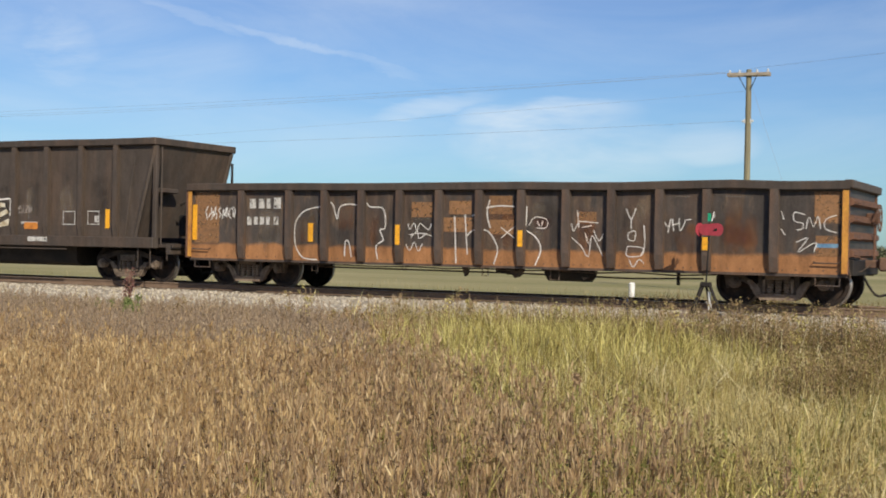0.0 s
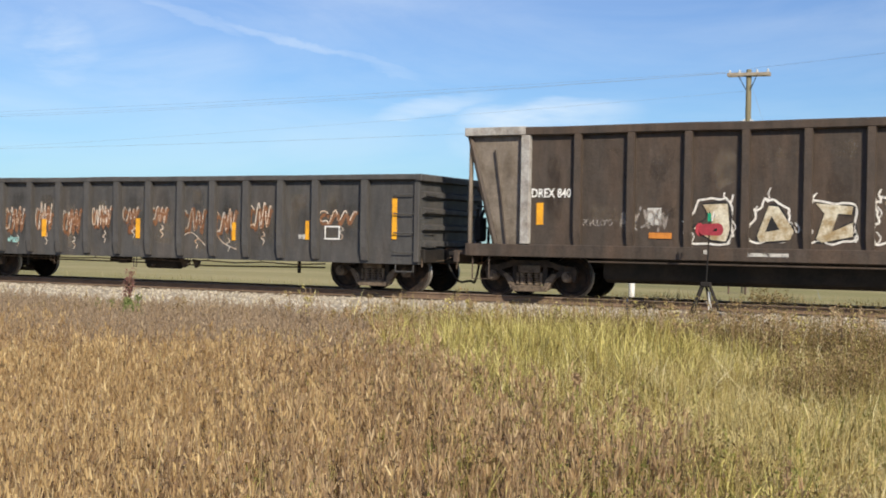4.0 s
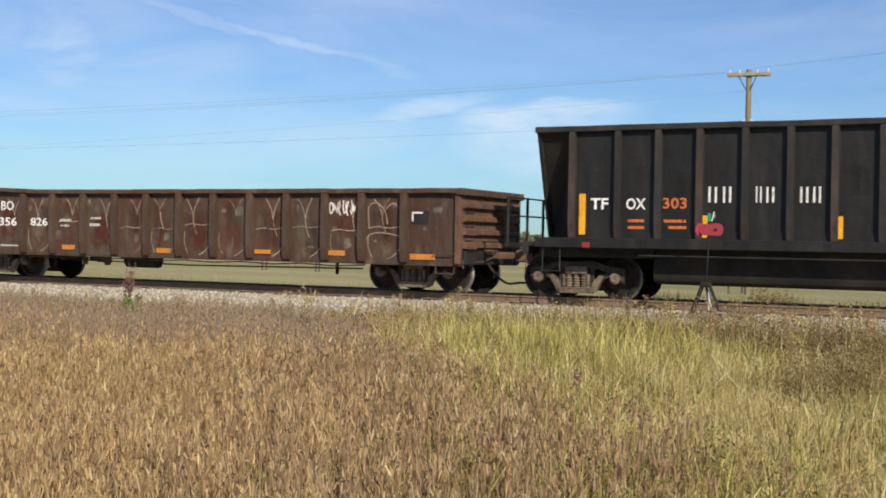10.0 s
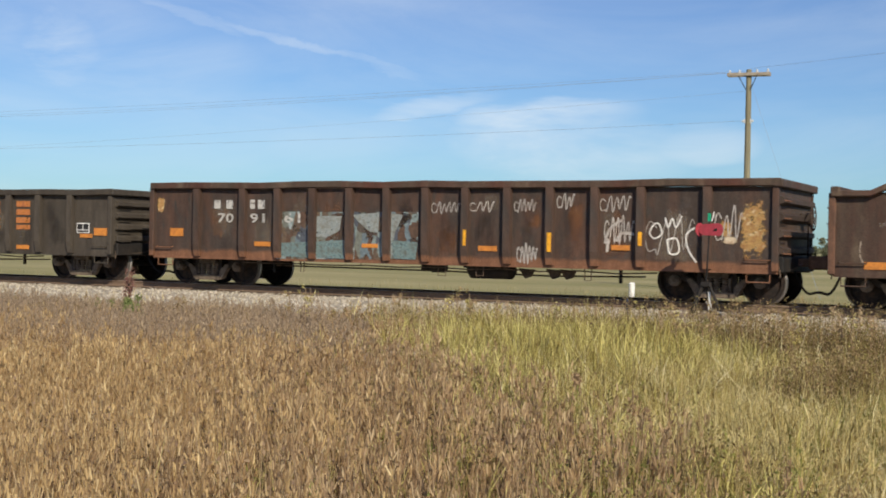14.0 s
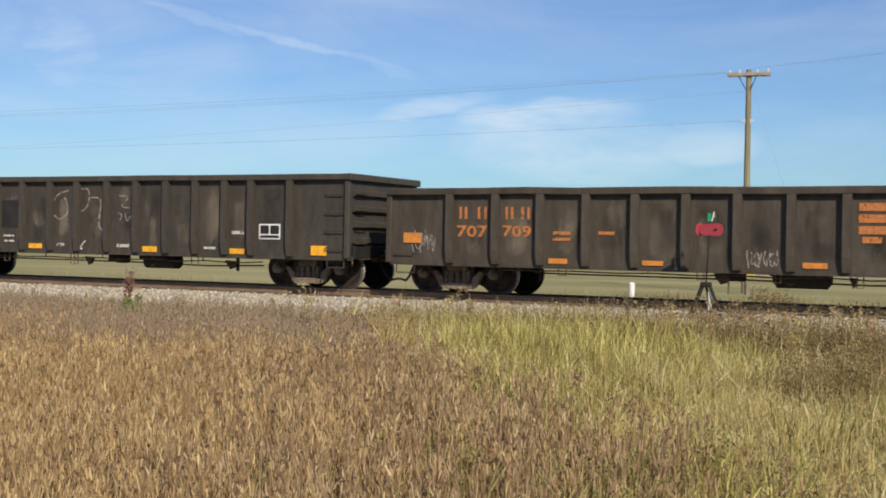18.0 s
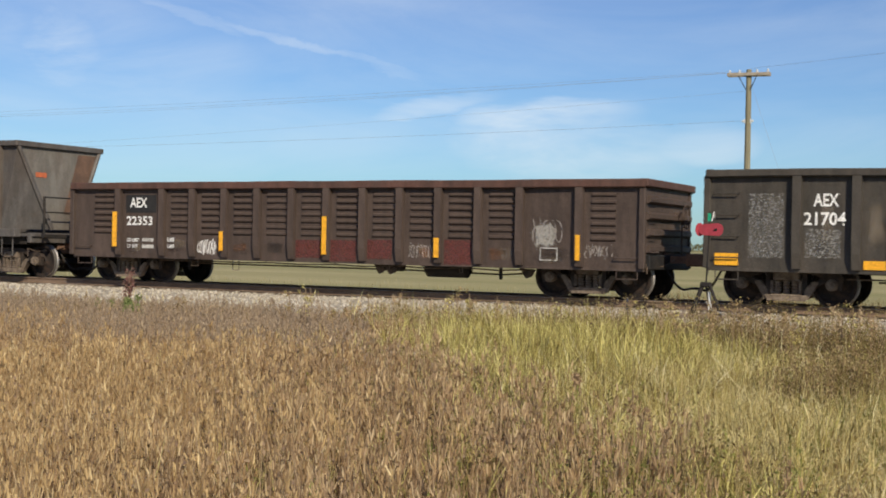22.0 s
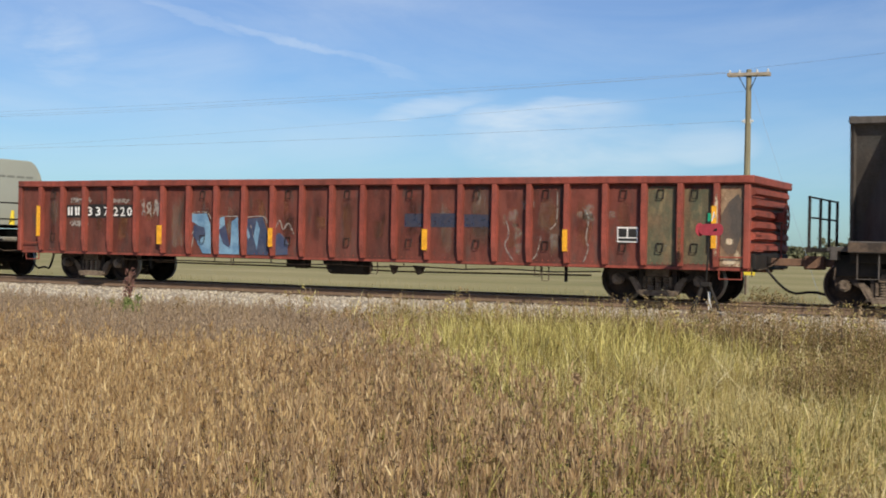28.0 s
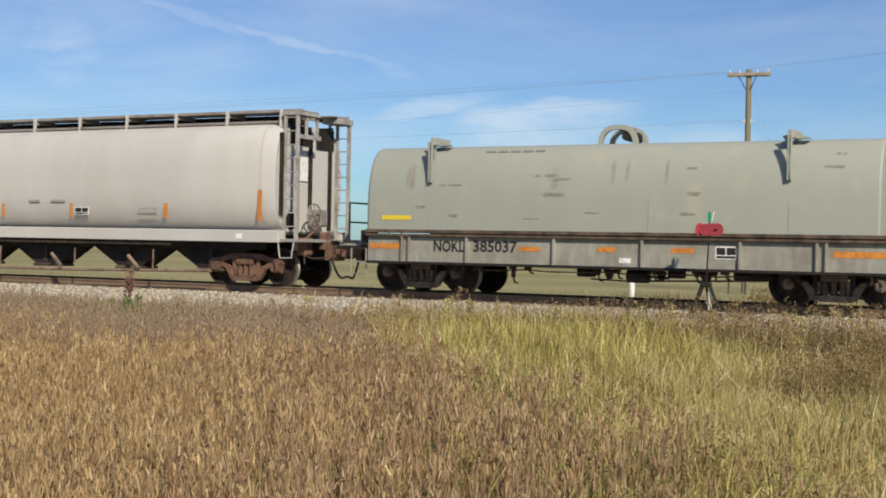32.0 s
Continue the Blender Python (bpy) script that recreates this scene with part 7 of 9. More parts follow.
def car_c():
    ribs = [-6.45, -4.98, -3.95, -2.92, -1.93, -0.92, 0.12, 1.14, 2.14, 3.15, 4.16, 5.15, 6.5]
    c = gondola("slate grey gondola with white and rust-coloured graffiti tags", -45.411, 7.956, 2.69, 0.70, 2.56, ribs, M["car_c"], M["car_c"], M["car_c"], 6.48, (0.947, 0.637), 3, gear=0.1, ladder=True, wheel_end=-1, wave=0.006)
    weather(c, [x + 0.07 for x in ribs], 0.70, 2.56, [M[k] for k in ("stain_dust", "stain_soot")], 3)
    rng = random.Random(3)
    for b in [(-6.2, -5.13, 1.45, 2.5)]:
        flat(c, *b, M["plate"], "touch_up_panel", "black touch-up paint", 3)
    lettering(c, "CSS", *(-5.94, -5.43, 2.09, 2.35), M["white"], seed=3)
    lettering(c, "30344", *(-6.18, -5.21, 1.65, 1.93), M["white"], seed=3)
    bars(c, [(-6.17, -5.8, 1.33, 1.42), (-5.55, -5.18, 1.34, 1.42), (-6.17, -5.8, 1.18, 1.25), (-5.49, -5.18, 1.19, 1.26), (-7.2, -6.5, 2.29, 2.41), (4.71, 4.95, 1.18, 1.29)], M["white_worn"], 3)
    for b in [(-7.27, -6.48, 1.18, 1.6), (-3.68, -3.13, 1.43, 1.83), (-2.74, -2.12, 1.31, 1.77), (-1.6, -1.08, 1.42, 1.78), (-0.64, -0.14, 1.15, 1.59), (1.44, 1.98, 1.43, 1.73)]:
        flat(c, *b, M["rust_patch"], "rust_bloom", "", 3)
    for k, b in enumerate([(-4.85, -4.12, 1.24, 1.93), (-3.75, -3.12, 1.32, 1.94), (-2.78, -2.12, 1.22, 1.88), (-1.75, -1.09, 1.39, 1.94), (-0.72, -0.19, 1.53, 1.95), (0.17, 0.76, 1.55, 1.98), (1.18, 1.98, 1.30, 1.92), (2.21, 2.9, 1.25, 1.86), (3.24, 3.93, 1.42, 2.02), (5.26, 6.34, 1.57, 1.88)]):
        zigzag(c, (b[0] + 0.05, b[1] + 0.03, b[2] - 0.06, b[3] - 0.10), M["rust_spray"], rng, 3, 0.075, 4, label="rust-brown sprayed tag")
        zigzag(c, b, M["spray_tan"], rng, 3, 0.026, rng.choice((5, 6, 7)) if k < 4 else 4, label="tan and white sprayed tag")
        x, z = (b[0] + b[1]) / 2 + 0.08, b[2]
        strokes(c, [[(x, z - 0.08), (x + 0.06, z - 0.16), (x - 0.04, z - 0.22), (x + 0.05, z - 0.30), (x, z - 0.40)]], M["spray_tan"], 3, 0.022)
    strokes(c, [[(1.2, 1.15), (1.5, 1.30), (1.95, 0.98)], [(1.25, 1.60), (1.22, 1.35)], [(2.25, 1.30), (2.5, 1.05), (2.9, 0.90)], [(-7.35, 1.35), (-7.2, 1.15), (-7.28, 1.05)], [(-6.9, 1.0), (-6.9, 0.78)]], M["spray_tan"], 3, 0.026)
    for b in [(-6.13, -5.2, 0.79, 1.09), (-4.74, -4.35, 0.95, 1.11)]:
        scribble(c, b, M["teal"], rng, 3, 0.030, 1.5, label="teal spray tag")
    for b in [(5.44, 5.86, 1.18, 1.5)]:
        outline(c, *b, M["white"], 0.035)
    stripes(c, [(-7.19, -7.08, 1.24, 2.13), (-3.5, -3.35, 1.13, 1.59), (-0.27, -0.14, 1.13, 1.63), (2.76, 2.86, 1.12, 1.56), (4.9, 5, 1.17, 1.61), (7.26, 7.38, 1.21, 2.14)], ribs, 3)


def car_d():
    ribs = [-6.68, -5.66, -4.79, -3.92, -2.99, -2.1, -1.25, -0.36, 0.53, 1.41, 2.32, 3.22, 4.07, 5.0, 5.85, 6.7]
    k, r = M["car_d"], M["car_d_rib"]
    c = tub_car("black high coal gondola with white lettering and rusty ribs", -62.651, 7.39, 3.67, 1.31, 3.54, ribs, k, [r, M["car_d_edge"], M["car_d_edge"]], M["car_d_edge"], 6.71, (0.954, 0.947), 4, sill_z=1.10, front=M["end_dark"])
    weather(c, [x + 0.06 for x in ribs], 1.31, 3.5, [M[k] for k in ("stain_soot", "stain_dust", "stain_soot")], 4, 1)
    stripes(c, [(-6.47, -6.33, 1.38, 2.24), (-3.82, -3.7, 1.35, 1.8), (-1.16, -1.04, 1.36, 1.8), (4.19, 4.27, 1.35, 1.8)], [], 4)
    for w, b in zip(("TF", "OX"), [(-6.22, -5.82, 1.91, 2.15), (-5.43, -5.0, 1.91, 2.15)]):
        lettering(c, w, *b, M["white"], y=-SIDE - 0.012)
    lettering(c, "303", *(-4.64, -4.13, 1.93, 2.16), M["stencil_orange"], y=-SIDE - 0.012)
    # the owner's name stands as plain strokes
    for x0, x1, z0, z1 in [(-3.72, -3.46, 2.06, 2.38), (-3.42, -3.17, 2.06, 2.38), (-2.75, -2.58, 2.06, 2.38), (-2.55, -2.32, 2.06, 2.37), (-1.89, -1.66, 2.06, 2.37), (-1.64, -1.42, 2.06, 2.37), (-0.24, 0.43, 2.15, 2.67), (1.57, 1.85, 2.07, 2.36), (1.92, 2.2, 2.07, 2.36), (2.48, 2.73, 2.07, 2.36), (2.77, 3.05, 2.07, 2.36), (3.37, 3.61, 2.07, 2.36)]:
        w = x1 - x0
        bars(c, [(x0 + 0.12 * w, x0 + 0.30 * w, z0, z1), (x0 + 0.62 * w, x0 + 0.80 * w, z0, z1)], M["white"], 4, "sign_stroke")
    for b in [(4.35, 4.81, 1.42, 1.72)]:
        placard(c, *b)
    bars(c, [(4.46, 4.63, 1.74, 1.93)], M["white"], 4, "paint_patch")
    part("marker_light", Geo().box(-6.35, -6.18, -SIDE - 0.135, -SIDE - 0.10, 1.10, 1.22, 0.008), M["marker_red"], c, "small red marker")
    part("marker_light", Geo().box(6.11, 6.27, -SIDE - 0.135, -SIDE - 0.10, 1.15, 1.27, 0.008), M["marker_red"], c, "small red marker")
    part("notice", Geo().box(5.70, 5.84, -SIDE - 0.122, -SIDE - 0.10, 1.12, 1.22), M["white"], c)
    bars(c, [(3.56, 3.82, 1.44, 1.61)], M["stencil_orange"], 4, "paint_patch")
    bars(c, [(-5.38, -5.03, 1.65, 1.71), (-5.38, -5.03, 1.51, 1.57), (-4.61, -4.14, 1.65, 1.71), (-4.51, -4.13, 1.52, 1.58), (2.57, 3, 1.68, 1.73), (2.57, 2.91, 1.57, 1.62)], M["stencil_orange"], 4)


def car_e():
    ribs = [-6.4, -5.23, -4.17, -3.1, -2.04, -1.0, 0.05, 1.12, 2.22, 3.29, 4.37, 5.38, 6.5]
    c = gondola("rust-brown gondola with scraped side panels and a bent top rail", -79.906, 7.957, 2.37, 0.68, 2.25, ribs, M["car_e"], M["car_e"], M["car_e"], 6.53, (0.542, 0.954), 5, end_mats=(M["end_brown"], M["end_rust"]), gear=-1.65, wave=0.018, rail_drop=lambda x: 0.09 * max(0.0, min(1.0, (-x - 4.4) / 2.5)) - (0.16 if x < -7.05 else 0.0))
    weather(c, [x + 0.07 for x in ribs], 0.68, 2.25, [M[k] for k in ("stain_red", "stain_soot", "stain_dust", "stain_red")], 5)
    rng = random.Random(5)
    lettering(c, "BO", *(-6.05, -5.57, 1.82, 2.08), M["white"], seed=5)
    lettering(c, "356", *(-6.11, -5.45, 1.4, 1.63), M["white"], seed=5)
    lettering(c, "826", *(-4.95, -4.34, 1.41, 1.63), M["white"], seed=5)
    for b in [(6.72, 7.17, 1.56, 1.86)]:
        flat(c, *b, M["plate"], "touch_up_panel", "", 5)
    part("rail_gusset", Geo().box(-7.0, -4.5, -SIDE - 0.02, -SIDE + 0.02, 2.22, 2.33), M["car_e"], c)
    for k in range(34):
        x, z = rng.uniform(-7.2, 7.2), rng.uniform(0.75, 1.95)
        flat(c, x, x + rng.uniform(0.08, 0.4), z, z + rng.uniform(0.05, 0.4), M["scrape"], "scrape", "", 5, lift=0.0065)
    bars(c, [(-3.89, -3.5, 1.53, 1.6), (-3.88, -3.57, 1.4, 1.45), (-2.83, -2.47, 1.6, 1.65), (-2.86, -2.5, 1.42, 1.49), (-6.04, -5.39, 0.85, 0.89)], M["white_worn"], 5)
    # pale creases where the sheets have buckled: hanging forks at the top, a cross crack, chevrons in the lower corners
    bays = [-7.6] + [x + 0.07 for x in ribs]
    for a, b in zip(bays, bays[1:]):
        w = b - a - 0.22
        px = lambda u: a + 0.13 + w * u
        top, low = 2.18, 0.72
        lines = []
        if rng.random() < 0.85:
            u, d = rng.uniform(0.25, 0.8), rng.uniform(0.30, 0.55)
            lines.append([(px(u - 0.25), top - 0.05), (px(u - 0.08), top - d * 0.5), (px(u), top - d)])
            lines.append([(px(min(u + 0.22, 1.0)), top - 0.02), (px(u + 0.06), top - d * 0.55), (px(u), top - d)])
            if rng.random() < 0.6:
                lines.append([(px(u), top - d), (px(u + 0.04), top - d - 0.2), (px(u + 0.14), top - d - 0.42)])
        if rng.random() < 0.55:
            z = rng.uniform(1.35, 1.55)
            lines.append([(px(0.0), z), (px(0.3), z + 0.04), (px(0.62), z + 0.01), (px(0.98), z + 0.05)])
        if rng.random() < 0.7:
            lines.append([(px(0.55), low + 0.02), (px(0.80), low + 0.14), (px(0.93), low + 0.26), (px(0.99), low + 0.03)])
        if rng.random() < 0.6:
            lines.append([(px(0.02), low + 0.60), (px(0.01), low + 0.32), (px(0.14), low + 0.06)])
        if rng.random() < 0.4:
            lines.append([(px(0.97), top - 0.1), (px(1.0), 1.7), (px(0.96), 1.42)])
        for pts in lines:
            strokes(c, [pts], M["crease"], 5, rng.uniform(0.016, 0.030), "pale worn crease")
    strokes(c, [[(5.62, 1.45), (5.60, 1.95), (5.85, 2.03), (6.05, 1.80), (6.10, 1.55)], [(6.05, 1.90), (6.25, 2.04), (6.42, 1.92)], [(5.50, 1.10), (5.62, 1.30), (5.95, 1.36), (6.45, 1.28)]], M["crease"], 5, 0.026, "pale worn crease")
    for b in [(4.54, 5.24, 1.74, 2.1)]:
        scribble(c, b, M["spray"], rng, 5, 0.034, 1.6)
    bars(c, [(6.74, 7.02, 1.80, 1.84), (6.74, 6.78, 1.62, 1.80)], M["white"], 5, "paint_patch")
    stripes(c, [(-7.38, -6.48, 0.79, 0.93), (-3.8, -3.37, 0.8, 0.92), (-0.62, -0.18, 0.77, 0.89), (2.41, 2.87, 0.81, 0.91), (4.52, 4.97, 0.81, 0.93), (6.71, 7.35, 0.76, 0.89)], ribs, 5)


def car_f():
    ribs = [-6.5, -5.11, -4.09, -3.1, -2.08, -1.08, -0.07, 0.93, 1.95, 2.95, 3.97, 4.98, 6.38]
    c = gondola("old brown gondola with a faded teal mural and white tags", -96.787, 7.84, 2.53, 0.70, 2.37, ribs, M["car_f"], M["car_f"], M["car_e"], 6.50, (0.692, 0.542), 6, gear=1.3, wave=0.02)
    weather(c, [x + 0.07 for x in ribs], 0.70, 2.37, [M[k] for k in ("stain_rust", "stain_soot", "stain_dust")], 6)
    rng = random.Random(6)
    for b in [(-4.07, -3.13, 0.7, 1.83), (-3.08, -2.11, 0.72, 1.83), (-2.06, -1.09, 0.74, 1.84), (-1.04, -0.22, 0.76, 1.84)]:
        flat(c, *b, M["mural_teal"], "graffiti_mural", "faded teal and grey mural panel", 6)
    for pts, mat in (([(-4.04, 1.08), (-3.10, 1.12), (-3.10, 0.74), (-4.0, 0.77)], "teal_fill"), ([(-3.0, 1.13), (-2.15, 1.17), (-2.15, 0.74), (-3.0, 0.75)], "teal_fill"), ([(-3.02, 1.73), (-2.25, 1.73), (-2.31, 1.39), (-2.67, 1.22), (-2.94, 1.24)], "pale_fill"),
                     ([(-1.96, 1.76), (-1.24, 1.82), (-1.26, 1.35), (-1.49, 1.38), (-1.82, 1.62)], "pale_fill"), ([(-1.03, 1.57), (-0.99, 1.80), (-0.61, 1.77), (-0.82, 1.36), (-0.90, 0.78), (-1.0, 0.76)], "pale_fill"), ([(-0.91, 1.19), (-0.22, 1.15), (-0.27, 0.76), (-0.84, 0.77)], "teal_fill")):
        painted(c, pts, M[mat], 0.010, "faded teal and pale mural shape")
    for b in [(7.0, 7.72, 0.78, 2.28), (6.62, 7.0, 1.30, 1.75), (-7.79, -7.46, 1.72, 2.24)]:
        flat(c, *b, M["peeled"], "primer_patch", "peeling tan paint", 6)
    bars(c, [(-5.95, -5.76, 1.89, 2.1), (-5.58, -5.38, 1.89, 2.1), (-4.87, -4.73, 1.89, 2.11), (-4.64, -4.44, 1.89, 2.11)], M["white_worn"], 6)
    for w, b in zip(("70", "91", "61"), [(-5.83, -5.35, 1.55, 1.78), (-4.86, -4.43, 1.55, 1.78), (-3.87, -3.4, 1.56, 1.79)]):
        lettering(c, w, *b, M["white_worn"], y=-SIDE - 0.016, bold=0.012)
    flat(c, 6.72, 7.08, 1.22, 1.40, M["cream"], "paint_patch", "pale cream paint", y=-SIDE - 0.011)
    for b in [(0.11, 0.85, 1.79, 2.07), (1.07, 1.71, 1.84, 2.07), (2.15, 2.69, 1.84, 2.1), (3.15, 3.57, 1.91, 2.22), (4.12, 4.83, 1.85, 2.16), (4.23, 4.9, 1.18, 1.73), (5.11, 6.21, 0.96, 1.74), (6.58, 7.17, 1.22, 1.92)]:
        zigzag(c, b, M["spray_dull"], rng, 6, 0.022, rng.choice((4, 5, 6)), label="dull white sprayed tag")
    zigzag(c, (2.23, 2.75, 0.74, 1.12), M["spray_dull"], rng, 6, 0.03, 6, 0.0, label="dull white sprayed tag")
    strokes(c, [[(5.32, 1.62), (5.22, 1.45), (5.32, 1.32), (5.48, 1.42), (5.42, 1.62), (5.32, 1.62)], [(5.60, 1.30), (5.66, 1.02), (5.85, 1.05), (5.80, 1.32), (5.60, 1.30)], [(6.18, 1.55), (6.0, 1.40), (6.05, 1.1), (6.22, 0.85)], [(5.55, 1.75), (5.62, 1.55), (5.7, 1.74), (5.78, 1.55), (5.9, 1.78)]], M["spray"], 6, 0.034, "white sprayed loops")
    strokes(c, [[(4.25, 1.2), (4.35, 1.5), (4.62, 1.70)], [(4.5, 1.25), (4.62, 1.42), (4.88, 1.40)], [(4.3, 1.02), (4.32, 1.3)]], M["spray_dull"], 6, 0.06, "pale sprayed streaks")
    stripes(c, [(-7.31, -6.91, 1.2, 1.4), (-4.72, -4.26, 0.99, 1.1), (-1.69, -1.27, 1.01, 1.1), (0.91, 0.98, 1.1, 1.45), (1.3, 1.75, 0.99, 1.1), (2.92, 3.01, 1, 1.41), (4.4, 4.8, 1.06, 1.17), (4.95, 5.03, 1.16, 1.45), (7.76, 7.83, 1.17, 1.66)], ribs, 6, None)


def car_g():
    ribs = [-6.45, -5.33, -4.27, -3.22, -2.14, -1.06, 0, 1.06, 2.12, 3.2, 4.26, 5.33, 6.46]
    c = gondola("dirty grey gondola with faded orange lettering", -113.922, 7.91, 2.38, 0.69, 2.22, ribs, M["car_g"], M["car_g"], M["car_g"], 6.45, (0.568, 0.692), 7, gear=1.2)
    weather(c, [x + 0.07 for x in ribs], 0.69, 2.22, [M[k] for k in ("stain_soot", "stain_dust")], 7)
    rng = random.Random(7)
    for x0, x1 in ((-6.17, -5.98), (-5.72, -5.5), (-5.05, -4.86), (-4.67, -4.47)):
        bars(c, [(x0, x0 + 0.06, 1.69, 1.96), (x1 - 0.06, x1, 1.69, 1.96)], M["logo_orange"], 7, "sign_stroke")
    lettering(c, "707", *(-6.23, -5.48, 1.29, 1.55), M["logo_orange"], seed=7)
    lettering(c, "709", *(-5.12, -4.43, 1.3, 1.56), M["logo_orange"], seed=7)
    for x0, x1, z0, z1 in [(2.39, 2.9, 1.46, 2.06), (3.54, 3.93, 1.47, 2.07), (4.54, 5.04, 1.48, 2.07)]:
        w, h = x1 - x0, z1 - z0
        bars(c, [(x0, x1, z0 + 0.74 * h, z1), (x0, x1, z0 + 0.37 * h, z0 + 0.63 * h), (x0, x1, z0, z0 + 0.26 * h)], M["logo_orange"], 7, "sign_stroke")
    bars(c, [(2.46, 2.82, 1.29, 1.41), (3.55, 3.94, 1.29, 1.41), (4.55, 5.05, 1.31, 1.43)], M["logo_orange"], 7, "sign_stroke")
    for b in [(6.71, 7.15, 1.24, 1.5)]:
        placard(c, *b, 7)
    bars(c, [(-3.92, -3.52, 1.37, 1.44), (-3.92, -3.52, 1.24, 1.3), (-2.89, -2.53, 1.38, 1.45)], M["logo_orange"], 7)
    for b in [(0.25, 0.88, 0.76, 1.13), (-7.4, -6.78, 0.9, 1.46)]:
        scribble(c, b, M["spray_faint"], rng, 7, 0.024)
    stripes(c, [(-7.58, -7.13, 1.14, 1.37), (-4.02, -3.59, 0.75, 0.86), (-1.92, -1.47, 0.76, 0.86), (1.35, 1.82, 0.78, 0.89), (4.56, 5.02, 0.78, 0.89), (7.31, 7.74, 1.18, 1.37), (6.83, 7.24, 1.12, 1.22)], ribs, 7)


def car_h():
    ribs = [-6.18, -5.05, -4.29, -3.38, -2.46, -1.47, -0.53, 0.5, 1.46, 2.43, 3.36, 4.26, 5.05, 6.18]
    c = gondola("dark umber gondola with white stencils and orange stripes", -130.838, 7.87, 2.72, 0.745, 2.57, ribs, M["car_h"], M["car_h"], M["car_h"], 6.42, (0.682, 0.568), 8, gear=1.8, wave=0.006, ladder=True)
    weather(c, [x + 0.07 for x in ribs], 0.745, 2.57, [M[k] for k in ("stain_dust", "stain_soot")], 8)
    rng = random.Random(8)
    for b in [(-7.07, -6.38, 0.97, 2.24), (-5.96, -5.29, 0.99, 1.55)]:
        flat(c, *b, M["stencil_block"], "worn_stencil", "rubbed-off white stencil block", 8)
    for b in [(-4.18, -3.47, 1.33, 2.09), (-3.24, -2.58, 1.35, 2.09)]:
        flat(c, *b, M["plate"], "touch_up_panel", "black touch-up paint", 8)
    lettering(c, "AEX", *(-5.81, -5.33, 1.99, 2.24), M["white"], seed=8)
    lettering(c, "21704", *(-5.99, -5.19, 1.62, 1.88), M["white"], seed=8)
    bars(c, [(-3.14, -2.75, 1.11, 1.16), (-3.1, -2.74, 0.97, 1.02), (-1.19, -0.94, 0.89, 0.96), (0.87, 1.28, 0.89, 0.97), (3.67, 4.03, 0.89, 0.95), (4.52, 4.87, 1.27, 1.35)], M["white_worn"], 8)
    for w, b in (("LD LMT", (-3.93, -3.47, 1.08, 1.17)), ("LT WT", (-3.93, -3.53, 0.94, 1.02))):
        lettering(c, w, *b, M["white"], seed=8)
    for b in [(5.33, 5.95, 1.16, 1.53)]:
        placard(c, *b, 8)
    strokes(c, [[(-0.81, 2.35), (-1.22, 2.22), (-1.40, 1.85), (-1.14, 1.60), (-0.86, 1.73)], [(-0.65, 1.36), (-0.46, 2.29), (-0.12, 2.35), (-0.18, 1.92), (-0.59, 1.73)], [(-0.12, 2.16), (0.28, 2.10), (0.23, 1.49), (0.36, 1.31)], [(-0.90, 1.45), (-0.85, 1.9), (-0.95, 2.15)]], M["spray_faint"], 8, 0.036, "faint grey sprayed loops")
    strokes(c, [[(0.90, 2.22), (1.20, 2.16), (1.00, 1.95), (1.25, 1.90)], [(0.80, 1.80), (1.0, 1.72), (0.95, 1.58)], [(1.12, 1.76), (1.18, 1.56), (1.30, 1.70), (1.34, 1.54)]], M["spray_faint"], 8, 0.030, "faint grey sprayed loops")
    strokes(c, [[(-0.43, 0.80), (-0.20, 1.05)], [(-0.43, 0.80), (-0.42, 0.94)], [(-0.43, 0.80), (-0.28, 0.84)]], M["spray"], 8, 0.026, "small white sprayed arrow")
    stripes(c, [(-7.74, -7.27, 0.81, 1.05), (-4.85, -4.44, 0.78, 0.95), (-2.2, -1.73, 0.81, 0.94), (1.72, 2.18, 0.79, 0.93), (4.46, 4.89, 0.79, 0.92), (6.83, 7.26, 0.8, 1.03)], ribs, 8, M["yellow"])


